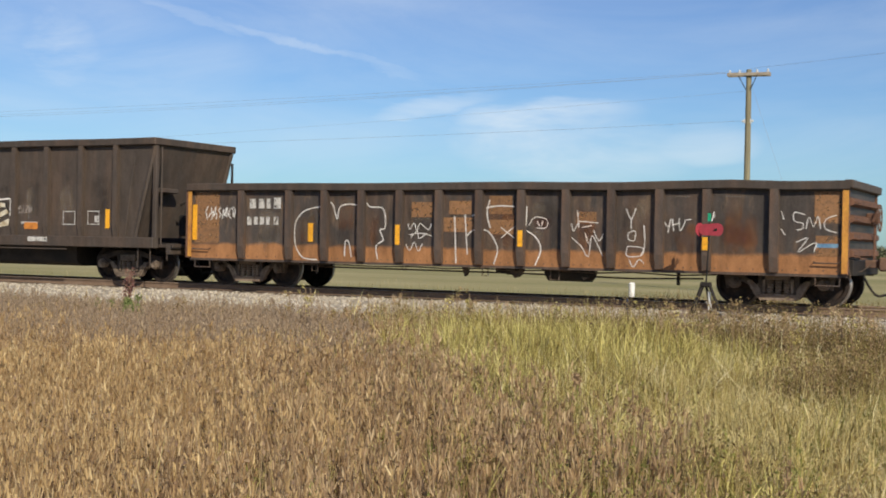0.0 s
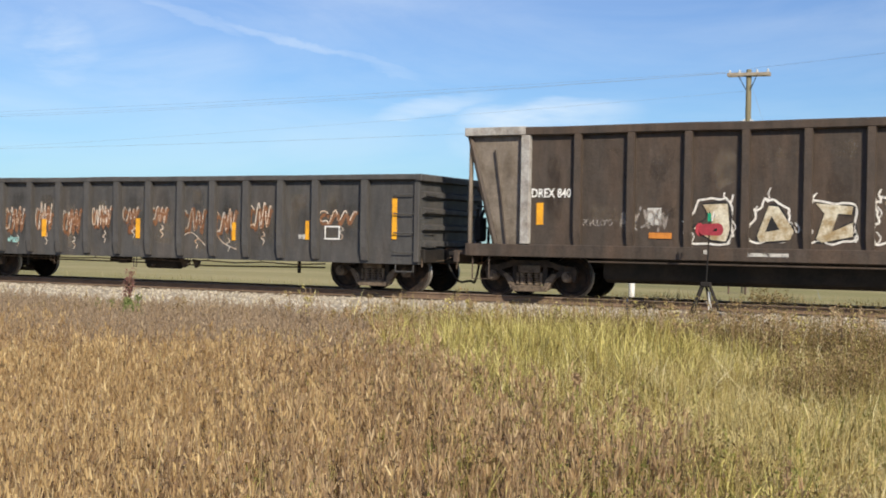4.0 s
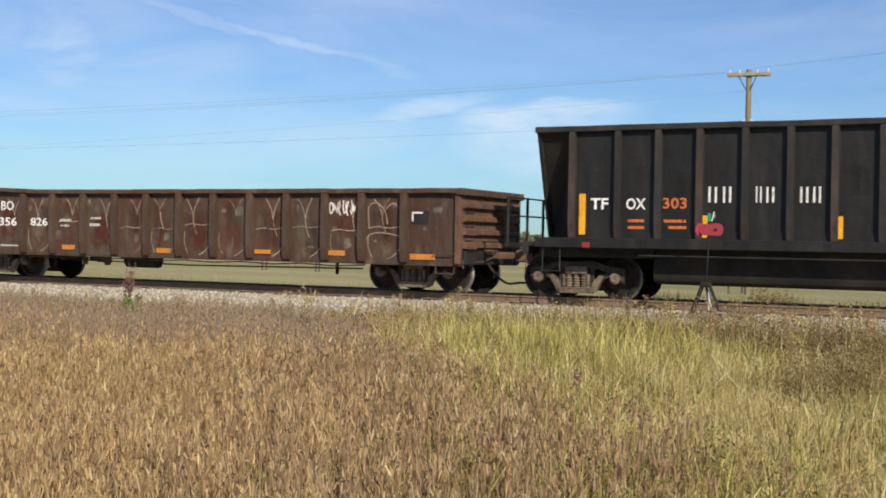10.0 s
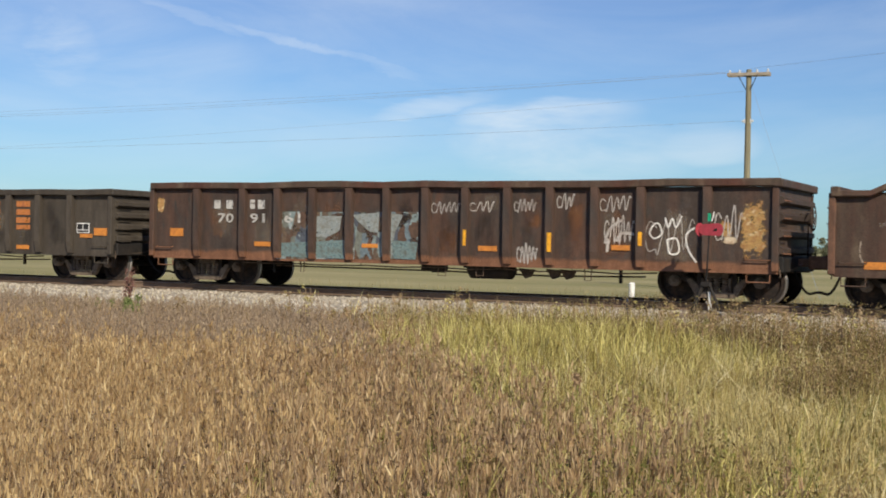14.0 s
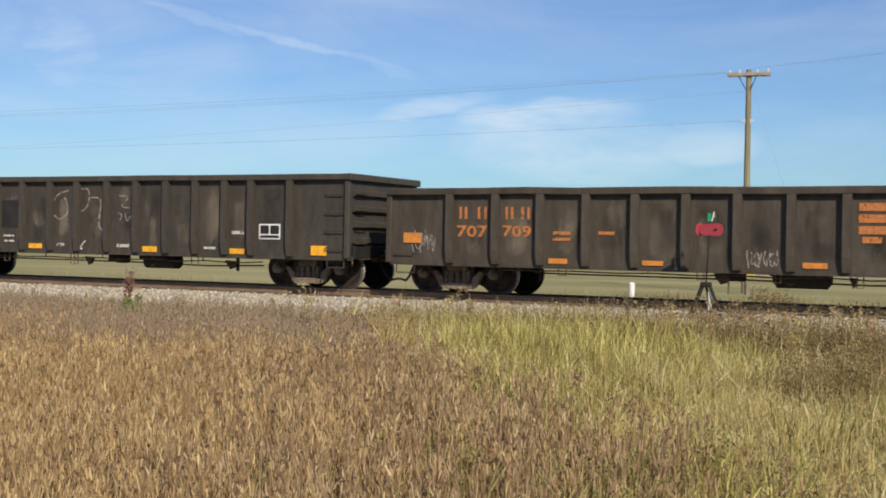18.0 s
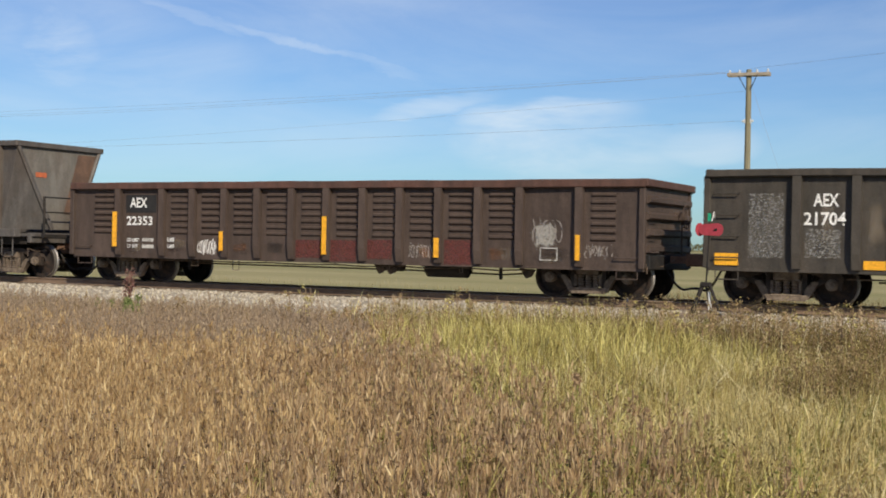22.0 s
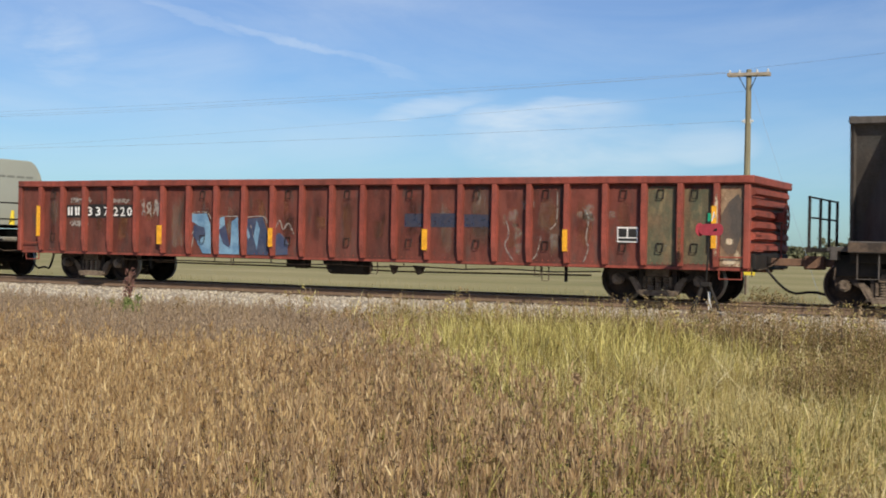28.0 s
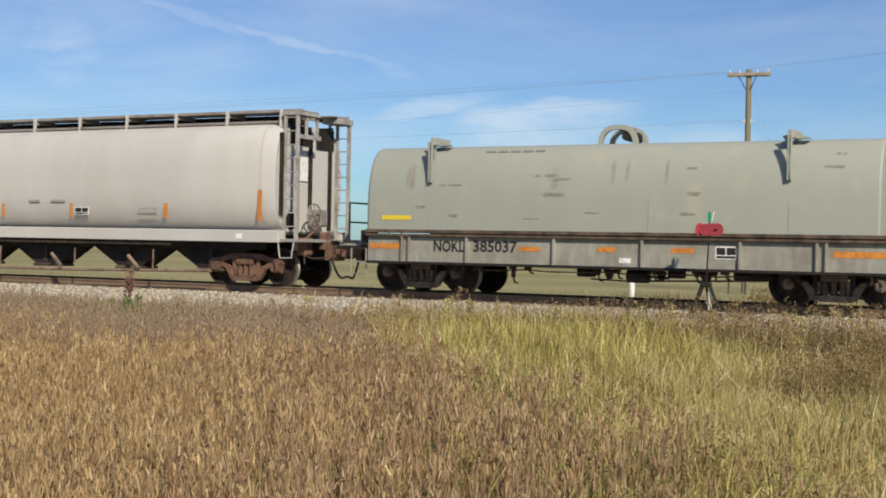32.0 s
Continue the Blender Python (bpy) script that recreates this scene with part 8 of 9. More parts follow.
def car_i():
    ribs = [-6.32, -4.9, -3.94, -2.96, -1.98, -0.98, 0, 0.99, 1.97, 2.96, 3.95, 4.95, 6.33]
    c = gondola("plum-brown gondola with pressed horizontal louvres in its panels", -147.881, 7.81, 2.55, 0.68, 2.37, ribs, M["car_i"], M["car_i"], M["car_i_rail"], 6.40, (1.043, 0.682), 9, gear=2.9, wave=0.006)
    weather(c, [x + 0.07 for x in ribs], 0.68, 1.2, [M[k] for k in ("stain_soot", "stain_rust", "stain_dust")], 9)
    rng = random.Random(9)
    # pressed louvres, seven to a bay
    xs = [-7.35] + [x + 0.07 for x in ribs] + [7.35]
    for i, (a, b) in enumerate(zip(xs, xs[1:])):
        if i in (1, 12):
            continue
        w = (b - a) - 0.42
        g = Geo().prism([(-SIDE + 0.015, -0.062), (-SIDE - 0.040, -0.022), (-SIDE - 0.040, 0.012), (-SIDE + 0.015, 0.052)], -w / 2, w / 2, "x").mesh("louvre", M["car_i"], smooth=False)
        for k in range(7):
            part("louvre", g, None, c, at=((a + b) / 2 + 0.05, 0, 1.30 + 0.155 * k))
    for b in [(-6.06, -5.07, 1.78, 2.23)]:
        flat(c, *b, M["plate"], "touch_up_panel", "black stencil field", 9)
    for b in [(-1, -0.13, 0.82, 1.12), (0.12, 0.82, 0.76, 1.13), (1.19, 1.78, 0.83, 1.15), (3.19, 3.8, 0.75, 1.18)]:
        flat(c, b[0] - 0.03, b[1] + 0.03, b[2] - 0.08, b[3] + 0.04, M["red_patch"], "paint_patch", "dull red overspray", 9)
    lettering(c, "AEX", *(-5.92, -5.36, 1.91, 2.16), M["white"], seed=9)
    lettering(c, "22353", *(-6.03, -5.18, 1.46, 1.69), M["white"], seed=9)
    bars(c, [(-5.50, -5.14, 1.05, 1.13), (-5.50, -5.13, 0.88, 0.97)], M["white_worn"], 9)
    for w, b in (("LD LMT", (-6.02, -5.62, 1.04, 1.13)), ("LT WT", (-6.01, -5.66, 0.88, 0.97)), ("LBS", (-4.69, -4.47, 1.06, 1.16)), ("LBS", (-4.68, -4.47, 0.9, 0.99))):
        lettering(c, w, *b, M["white"], seed=9)
    flat(c, 5.18, 5.98, 0.95, 1.76, M["pale_grey"], "paint_splash", "pale paint splash", 9)
    for b in [(-3.74, -3.18, 0.74, 1.12)]:
        scribble(c, b, M["spray"], rng, 9, 0.032, 1.3)
    for b in [(5.48, 5.89, 0.81, 1.09)]:
        outline(c, *b, M["white_worn"])
    for b in [(-3.74, -3.18, 0.72, 1.12), (2.25, 2.84, 0.77, 1.13), (6.5, 7.12, 0.87, 1.17), (5.26, 5.97, 1.13, 1.76)]:
        scribble(c, b, M["spray_faint"], rng, 9, 0.022)
    stripes(c, [(-6.46, -6.32, 0.91, 1.8), (-3.06, -2.95, 0.86, 1.33), (-0.08, 0.04, 0.83, 1.72), (2.89, 3.01, 0.82, 1.26), (6.27, 6.37, 0.83, 1.37)], ribs, 9)


def car_j():
    ribs = [-6.66, -5.68, -4.78, -3.91, -3.01, -2.1, -1.2, -0.3, 0.58, 1.47, 2.33, 3.19, 4.07, 4.97, 5.86, 6.74]
    c = tub_car("grey high coal gondola with rust-stained panels", -165.157, 7.38, 3.71, 1.32, 3.56, ribs, M["car_j"], [M["car_j_rib"]], M["car_j"], 6.71, (0.995, 1.043), 10, sill_z=1.10, rib_w=0.105, front=M["end_grey"])
    weather(c, [x + 0.06 for x in ribs], 1.32, 3.5, [M[k] for k in ("stain_dust", "stain_rust", "stain_dust")], 10, 1)
    rng = random.Random(10)
    tops = [x + 0.06 for x in ribs]
    for a, b in zip(tops, tops[1:]):
        flat(c, a + 0.12, b - 0.08, 1.36, rng.uniform(2.2, 2.9), M["pale_panel"], "bare_panel", "pale bare patch", 10, lift=0.0045)
        if rng.random() < 0.7:
            flat(c, a + 0.09, b - 0.09, rng.uniform(2.2, 2.6), 3.52, M["wet_rust"], "stain", "", 10, lift=0.0058)
    part("bare_strip", Geo().box(-7.44, -6.62, -SIDE - 0.1195, -SIDE - 0.11, 1.12, 1.30), M["truck"], c, "rust-brown end of the sill")
    # black block added to fill the dark space under the rear end
    part("draft_gear", Geo().box(-7.80, -6.90, -1.15, 1.15, 0.62, 1.09, 0.03), M["steel_black"], c)
    stripes(c, [(-6.46, -6.35, 1.34, 2.23), (-3.81, -3.7, 1.36, 1.82), (-1.11, -1, 1.37, 1.82), (1.5, 1.61, 1.37, 1.8), (4.2, 4.3, 1.36, 1.82)], [], 10)
    flat(c, -5.59, -4.88, 2.0, 2.26, M["logo_red"], "stencil_field", "orange-red stencil field", y=-SIDE - 0.010)
    lettering(c, "TFOX", -5.56, -4.92, 2.03, 2.23, M["plate"], y=-SIDE - 0.015)
    flat(c, -4.62, -4.11, 1.94, 2.19, M["stencil_orange"], "paint_patch", "faded orange patch", y=-SIDE - 0.010)
    flat(c, -0.06, 0.16, 3.575, 3.68, M["cream"], "rail_tag", "pale tag on the top rail", y=-SIDE - 0.135)
    q = Geo()
    q.v = [(7.38 + 0.16 * v + 0.014, y, 3.56 - 2.24 * v) for y, v in ((-0.95, 0.36), (-0.55, 0.36), (-0.55, 0.30), (-0.95, 0.30))]
    q.f = [(0, 1, 2, 3)]
    part("paint_patch", q, M["logo_red"], c, "faded orange mark on the end")
    for b in [(-3.69, -3.14, 2.23, 2.44)]:
        scribble(c, b, M["spray"], rng, 10, 0.02)
    bars(c, [(-3.42, -3.16, 1.64, 1.82)], M["plate"], 10, "paint_patch")
    bars(c, [(5.6, 5.73, 1.54, 1.68)], M["white"], 10, "paint_patch")


def car_k():
    ribs = [-9.15, -8.38, -7.62, -6.77, -5.9, -5.03, -4.21, -3.36, -2.52, -1.68, -0.84, 0, 0.84, 1.68, 2.52, 3.36, 4.2, 5.02, 5.89, 6.75, 7.6, 8.37, 9.12]
    c = gondola("long oxide-red gondola with blue graffiti and patched end bays", -184.358, 9.83, 2.60, 0.745, 2.44, ribs, M["car_k"], M["car_k_rib"], M["car_k_rib"], 7.80, (0.551, 0.995), 11, gear=0.1, wave=0.006, rib_w=0.11, end_bars=6)
    weather(c, [x + 0.07 for x in ribs], 0.745, 2.44, [M[k] for k in ("stain_soot", "stain_rust", "stain_soot", "stain_dust")], 11)
    rng = random.Random(11)
    for b in [(-8.24, -7.66, 1.64, 1.97), (-7.56, -6.74, 1.64, 1.99), (-6.68, -5.93, 1.65, 1.98)]:
        flat(c, *b, M["plate"], "touch_up_panel", "black number field", 11)
    for pts, mat in (([(-4.09, 1.76), (-3.63, 1.77), (-3.51, 1.49), (-3.48, 0.78), (-3.74, 0.78), (-4.01, 1.21), (-3.88, 1.29), (-3.92, 1.49), (-4.08, 1.57)], "pale_blue"), ([(-3.28, 1.66), (-3.09, 1.69), (-3.01, 1.03), (-2.89, 0.98), (-2.87, 1.58), (-2.68, 1.69), (-2.63, 0.78), (-3.28, 0.78)], "pale_blue"),
                     ([(-2.46, 1.64), (-1.94, 1.70), (-1.78, 1.27), (-1.77, 0.78), (-2.41, 0.78), (-2.46, 1.04)], "navy"), ([(-1.60, 1.22), (-1.45, 1.33), (-1.21, 1.12), (-1.20, 0.80), (-1.60, 0.78)], "navy")):
        painted(c, pts, M[mat], 0.009, "blue spray-painted block shape")
    for pts, mat in (([(-4.02, 1.49), (-3.69, 1.43), (-3.65, 1.24), (-3.91, 1.07), (-4.04, 1.21)], "navy"), ([(-3.26, 1.36), (-3.06, 1.50), (-2.89, 0.92), (-3.11, 1.03)], "navy"), ([(-2.44, 1.58), (-2.30, 1.21), (-2.36, 1.15), (-2.46, 1.42)], "pale_blue"), ([(-2.12, 1.62), (-2.02, 1.40), (-2.10, 0.90), (-2.20, 1.2)], "pale_blue")):
        painted(c, pts, M[mat], 0.013, "spray-painted accent")
    strokes(c, [[(-4.12, 1.62), (-4.05, 1.79), (-3.63, 1.79), (-3.50, 1.62)], [(-3.28, 1.70), (-2.68, 1.71)], [(-2.46, 1.68), (-1.94, 1.71), (-1.80, 1.55)], [(-1.60, 1.30), (-1.39, 1.27), (-1.18, 1.03)], [(-3.16, 1.58), (-3.0, 1.0)], [(-2.3, 1.5), (-2.2, 1.2)]], M["spray_faint"], 11, 0.026, "pale sprayed outline")
    strokes(c, [[(4.51, 1.66), (4.57, 1.38), (4.49, 1.10), (4.69, 0.80)], [(5.35, 1.34), (5.25, 0.95), (5.12, 0.80)], [(6.28, 1.95), (6.42, 1.73), (6.38, 1.30), (6.43, 1.09), (6.33, 0.80)], [(5.71, 2.28), (5.70, 1.67), (5.54, 1.48)]], M["spray_faint"], 11, 0.028, "pale scraped arcs")
    strokes(c, [[(-1.6, 1.35), (-1.45, 1.62), (-1.35, 1.4), (-1.2, 1.55), (-1.05, 1.3)], [(-4.12, 1.2), (-4.0, 1.35), (-4.1, 0.9)]], M["spray_faint"], 11, 0.035)
    for b in [(-8.1, -7.4, 2.02, 2.16), (-6.7, -6.1, 2.02, 2.14), (-5.75, -5.05, 1.68, 2.1), (-8.1, -7.5, 1.42, 1.56)]:
        scribble(c, b, M["spray_faint"], rng, 11, 0.045, 0.9, "worn_mark")
    for x in (-8.7, -3.75, -1.2, 0.45, 2.1, 3.8, 5.45, 7.2, 8.0, 8.72):
        for z in (1.12, 2.22):
            part("tie_down_ring", Geo().tube([(x - 0.07, -SIDE - 0.02, z + 0.10), (x - 0.06, -SIDE - 0.05, z - 0.08), (x + 0.06, -SIDE - 0.05, z - 0.08), (x + 0.07, -SIDE - 0.02, z + 0.10), (x - 0.07, -SIDE - 0.02, z + 0.10)], 0.012, 5), M["steel_black"], c)
    for b in [(1.97, 2.45, 1.5, 1.8), (2.62, 3.28, 1.5, 1.81), (3.41, 4.1, 1.51, 1.79)]:
        flat(c, *b, M["dblue"], "paint_patch", "", 11)
    for b in [(7.66, 8.31, 0.79, 2.39), (8.4, 9.04, 0.81, 2.33)]:
        flat(c, *b, M["olive"], "repair_panel", "olive primer on a repaired panel", 11)
    flat(c, 9.25, 9.73, 0.78, 2.40, M["tan_bay"], "repair_panel", "scraped tan end bay", 11)
    painted(c, [(9.26, 1.80), (9.42, 2.08), (9.60, 2.24), (9.70, 2.05), (9.68, 1.42), (9.56, 1.05), (9.40, 1.02), (9.26, 1.22)], M["bare_bay"], 0.012, "bare dark patch in the end bay", "paint_patch")
    for b in [(9.34, 9.53, 1.19, 1.37), (9.26, 9.63, 0.80, 0.95)]:
        flat(c, *b, M["cream"], "paint_patch", "flaking cream paint", 11, lift=0.018)
    part("paint_patch", Geo().box(9.145, 9.235, -SIDE - 0.1335, -SIDE - 0.120, 0.84, 2.38), M["cream"], c, "flaking cream paint on a rib")
    part("paint_patch", Geo().box(8.40, 8.475, -SIDE - 0.1335, -SIDE - 0.120, 0.84, 1.55), M["rust_spray"], c, "bare rust on a rib")
    bars(c, [(-8.19, -8.13, 1.70, 1.92), (-8.09, -8.03, 1.70, 1.92), (-7.94, -7.88, 1.70, 1.92), (-7.85, -7.79, 1.70, 1.92)], M["white"], 11, "sign_stroke")
    for word, x0, x1 in (("337", -7.51, -6.80), ("220", -6.64, -6.02)):
        for i, ch in enumerate(word):
            p = x0 + i * (x1 - x0 - 0.16) / 2
            lettering(c, ch, p, p + 0.16, 1.69, 1.92, M["white"], seed=11, bold=0.012)
    for b in [(7.07, 7.52, 1.23, 1.55)]:
        placard(c, *b, 11)
    for k in range(26):
        x, z = rng.uniform(3.6, 9.6), rng.uniform(0.85, 2.2)
        flat(c, x, x + rng.uniform(0.1, 0.45), z, z + rng.uniform(0.08, 0.5), M["scrape"], "scrape", "", 11, lift=0.0065)
    stripes(c, [(-9.25, -9.13, 1.14, 1.94), (-5.16, -5.01, 0.99, 1.46), (-1.76, -1.64, 0.98, 1.43), (2.43, 2.56, 0.98, 1.45), (5.82, 5.93, 1.02, 1.48), (9.03, 9.13, 1.14, 1.99)], ribs, 11)


for build in (car_a, car_b, car_c, car_d, car_e, car_f, car_g, car_h, car_i, car_j, car_k):
    build()


def hooded(g, half_a, half_b, width, z0, z1, shoulder, r_left, r_right, sections=8):
    """A hood: upright sides, rounded shoulders and rounded ends."""
    prof = [(-1.0, 0.0)]
    for k in range(9):
        a = math.pi / 2 * k / 8
        prof.append((-1 + shoulder * (1 - math.cos(a)), 1 - shoulder * 1.6 * (1 - math.sin(a))))
    prof += [(-y, z) for y, z in prof[::-1]]
    rows = []
    for e in (-1, 1):
        for k in range(sections):
            a = math.pi / 2 * (k / (sections - 1))
            r_end = r_left if e < 0 else r_right
            inset = r_end * (1 - math.sin(a))
            x = (-half_a + r_end * (1 - math.cos(a))) if e < 0 else (half_b - r_end * (1 - math.cos(a)))
            rows.append((x, inset))
    rows = rows[:sections] + rows[sections:][::-1]
    n, k = len(g.v), len(prof)
    for x, i in rows:
        for y, z in prof:
            g.v.append((x, y * (width - i), z0 + (z1 - z0 - 0.7 * i) * z))
    for a in range(len(rows) - 1):
        for b in range(k - 1):
            p = n + a * k + b
            g.f.append((p, p + k, p + k + 1, p + 1))
    g.f.append(tuple(range(n, n + k)))
    g.f.append(tuple(range(n + (len(rows) - 1) * k, n + len(rows) * k))[::-1])
    g.f = [f[::-1] for f in g.f]


def coil_car():
    c = thing("coil_car", "grey-green coil steel car with a long rounded hood", "coil car", "cars of the freight train")
    CARS.append((c, -201.99))
    W = SIDE
    hood = Geo()
    hooded(hood, 5.86, 5.55, W - 0.04, 1.44, 3.34, 0.42, 0.12, 0.05)
    h = part("hood", hood, M["hood"], c, "dented grey-green steel hood")
    for x in (-4.17, -1.85, 0.95, 3.82):
        seam = Geo().box(x - 0.006, x + 0.006, -W + 0.032, -W + 0.05, 1.46, 2.05)
        part("hood_seam", seam, M["hood"], h)
    rng = random.Random(12)
    # thin dark marks scattered over the hood side
    for k in range(7):
        x, z, r = rng.uniform(-5.0, 4.8), rng.uniform(1.5, 2.0), rng.uniform(0.12, 0.35)
        flat(c, x - r, x + r, z - 0.02, z + rng.uniform(0.02, 0.10), M["scuff"], "scuff", "dark mark on the hood", y=-W + 0.036)
    def hood_mark(x0, x1, z0, z1, mat, name, label=""):
        """A mark that lies on the hood's rounded shoulder."""
        def at(u, v):
            z = z0 + (z1 - z0) * v
            sn = 1 - (1 - (z - 1.44) / 1.90) / 0.672
            cs = math.sqrt(max(0.0, 1 - sn * sn))
            return (x0 + (x1 - x0) * u, -(1 - 0.42 * (1 - cs)) * (W - 0.04) - 0.008, z + 0.006)
        part(name, Geo().sheet(at, 4, 3), mat, h, label)
    for k in range(8):
        x, z, r = rng.uniform(-5.0, 4.9), rng.uniform(2.15, 3.05), rng.uniform(0.12, 0.55)
        hood_mark(x - r, x + r, z - 0.03, z + rng.uniform(0.03, 0.12), M["scuff"], "scuff")
    for k in range(6):
        x, r = rng.uniform(-5.0, 4.9), rng.uniform(0.05, 0.16)
        hood_mark(x - r, x + r, 2.15 + 0.3 * rng.random(), 3.05, M["hood_streak"], "rust_streak", "faint brown streak")
    for k in range(5):
        hood_mark(-2.95 + 0.30 * k, -2.72 + 0.30 * k, 3.17, 3.215, M["hood_text"], "lettering_bar")
    for x in (-4.17, 3.82):
        g = Geo().box(x - 0.045, x - 0.015, -W - 0.03, -W + 0.06, 2.50, 3.42, 0.006)
        g.box(x + 0.015, x + 0.045, -W - 0.03, -W + 0.06, 2.50, 3.42, 0.006)
        g.prism([(x - 0.02, 2.9), (x - 0.06, 3.22), (x - 0.22, 3.40), (x - 0.02, 3.42)], -W + 0.25, -W + 0.32)
        g.box(x - 0.05, x + 0.05, -W + 0.1, -W + 0.9, 3.34, 3.52, 0.02)
        g.prism([(x + 0.05, 3.34), (x + 0.05, 3.46), (x + 0.34, 3.35)], -W + 0.3, -W + 0.5)
        part("lifting_bracket", g, M["hood"], h)
    def arch_line(rx, rz):
        return [(-0.16 + rx * (1 if math.cos(q) > 0 else -1) * abs(math.cos(q)) ** 0.75, 3.30 + rz * math.sin(q) ** 0.8) for q in [math.pi * k / 14 for k in range(15)]]
    for y in (-0.42, 0.30):
        part("lifting_loop", Geo().prism(arch_line(0.46, 0.50) + arch_line(0.36, 0.40)[::-1], y, y + 0.10), M["hood"], h, "arched lifting loop on the hood")
    # black cylinder added for the shaded inside of the loops
    part("loop_pipe", Geo().cyl((0.05, -0.40, 3.56), (0.05, 0.40, 3.56), 0.12, 14), M["steel_black"], h, "black cylinder standing for the shaded inside of the lifting loops")
    part("loop_plate", Geo().box(-0.34, 0.02, -0.40, 0.42, 3.74, 3.79, 0.01), M["hood"], h)
    for k in range(6):
        part("lettering_bar", Geo().box(5.553, 5.558, -1.05 + 0.36 * k, -0.78 + 0.36 * k, 2.82, 2.88), M["hood_text"], h)
    for s in (-1, 1):
        y0, y1 = sorted((s * (W - 0.10), s * W))
        web = Geo().box(-5.75, 5.75, y0, y1, 0.72, 1.30)
        part("side_beam", web, M["beam"], c)
        y0, y1 = sorted((s * (W - 0.10), s * (W + 0.10)))
        # dark brown flange draws the dark line below the hood
        fl = Geo().box(-5.78, 5.78, y0, y1, 1.36, 1.44, 0.01).box(-5.78, 5.78, y0, y1, 1.28, 1.34, 0.01)
        part("top_flange", fl, M["truck"], c, "dark brown flange under the hood")
        lo = Geo().box(-5.76, 5.76, y0, y1, 0.66, 0.72, 0.008)
        part("bottom_flange", lo, M["steel_black"], c)
        for x in (-4.82, -4.64, -3.19, -1.11, 0.86, 2.90, 4.40, 4.58):
            y2, y3 = sorted((s * W, s * (W + 0.085)))
            part("stiffener", Geo().box(x - 0.025, x + 0.025, y2, y3, 0.72, 1.28), M["beam"], c)
        truck(c, s * 4.62)
    seed = 0
    for b in ((-5.70, -4.90, 1.0, 1.12), (-1.95, -1.45, 1.0, 1.10), (-0.15, 0.25, 1.02, 1.12), (1.45, 1.95, 1.03, 1.13), (4.70, 5.70, 1.0, 1.12)):
        flat(c, *b, M["orange"], "reflector_stripe", "faded orange stripe", y=-W - 0.006)
    flat(c, -5.42, -4.65, 1.66, 1.76, M["yellow_paint"], "yellow_notice", "yellow painted notice", y=-W + 0.028)
    placard(c, 2.38, 2.82, 0.92, 1.18)
    flat(c, 0.35, 0.60, 0.80, 0.90, M["white"], "notice", "", y=-W - 0.006)
    lettering(c, "NOKL", -4.04, -3.27, 0.95, 1.21, M["plate"], y=-W - 0.008)
    lettering(c, "385037", -3.05, -1.99, 0.96, 1.22, M["plate"], y=-W - 0.008)
    bars(c, [(-1.2, -0.85, 1.03, 1.07), (-0.9, -0.6, 0.95, 0.99)], M["plate"], 0, y=-W + 0.03)
    dk = Geo().box(-6.7, 6.7, -1.2, 1.2, 0.98, 1.10, 0.02)
    part("deck", dk, M["beam"], c)
    cs = Geo().box(-6.7, 6.7, -0.17, 0.17, 0.66, 0.98, 0.01)
    part("center_sill", cs, M["steel_black"], c)
    # brake gear that hangs below the beam: cylinder, valves, levers, pipes and their hangers
    part("brake_cylinder", Geo().cyl((0.40, -1.15, 0.52), (0.86, -1.15, 0.52), 0.14, 14).cyl((0.86, -1.15, 0.52), (1.30, -1.15, 0.50), 0.03, 6), M["steel_black"], c)
    for x0, x1, z0 in ((-0.74, -0.36, 0.48), (1.28, 1.62, 0.50), (2.66, 3.44, 0.50)):
        part("brake_valve", Geo().box(x0, x1, -1.22, -0.98, z0, 0.70, 0.03), M["steel_black"], c)
    for x, z in ((-2.20, 0.30), (-1.83, 0.52), (-0.22, 0.40), (0.22, 0.46), (1.02, 0.44), (1.92, 0.42), (2.30, 0.46), (2.52, 0.50), (-3.0, 0.50)):
        h = Geo().box(x - 0.045, x + 0.045, -1.30, -1.24, z + 0.12, 0.68, 0.01).box(x - 0.10, x + 0.06, -1.31, -1.23, 0.60, 0.68, 0.01).tube([(x, -1.27, z + 0.14), (x + 0.03, -1.27, z + 0.02), (x + 0.11, -1.27, z)], 0.022, 5)
        part("pipe_hanger", h, M["truck_dark"], c)
    part("brake_pipe", Geo().tube([(-3.2 + 0.62 * k, -1.26, 0.575 - 0.018 * math.sin(2.3 * k)) for k in range(11)], 0.016, 5), M["truck"], c)
    part("brake_rod", Geo().tube([(-0.45, -1.10, 0.44), (0.4, -1.10, 0.41), (1.3, -1.08, 0.44), (3.3, -1.0, 0.50)], 0.020, 5), M["truck"], c)
    for x, w in ((-0.05, 0.13), (1.10, 0.12), (2.05, 0.16)):
        part("brake_lever", Geo().prism([(x - w, 0.66), (x + w, 0.64), (x + 0.6 * w, 0.46), (x - 0.2 * w, 0.42)], -1.12, -1.05), M["truck_dark"], c)
    for e in (-1, 1):
        x = e * (6.55 if e < 0 else 6.24)
        r = Geo()
        for y in (-1.10, -0.10, 0.75, 1.40):
            r.cyl((x, y, 1.05), (x, y, 2.06), 0.024, 6)
        for z in (1.60, 2.06):
            r.tube([(x, -1.10, z), (x, 1.40, z)], 0.022, 6)
        part("end_railing", r, M["steel_black"], c)
        p = Geo().box(min(e * 5.75, e * 6.7), max(e * 5.75, e * 6.7), -1.45, 1.45, 0.96, 1.05, 0.01)
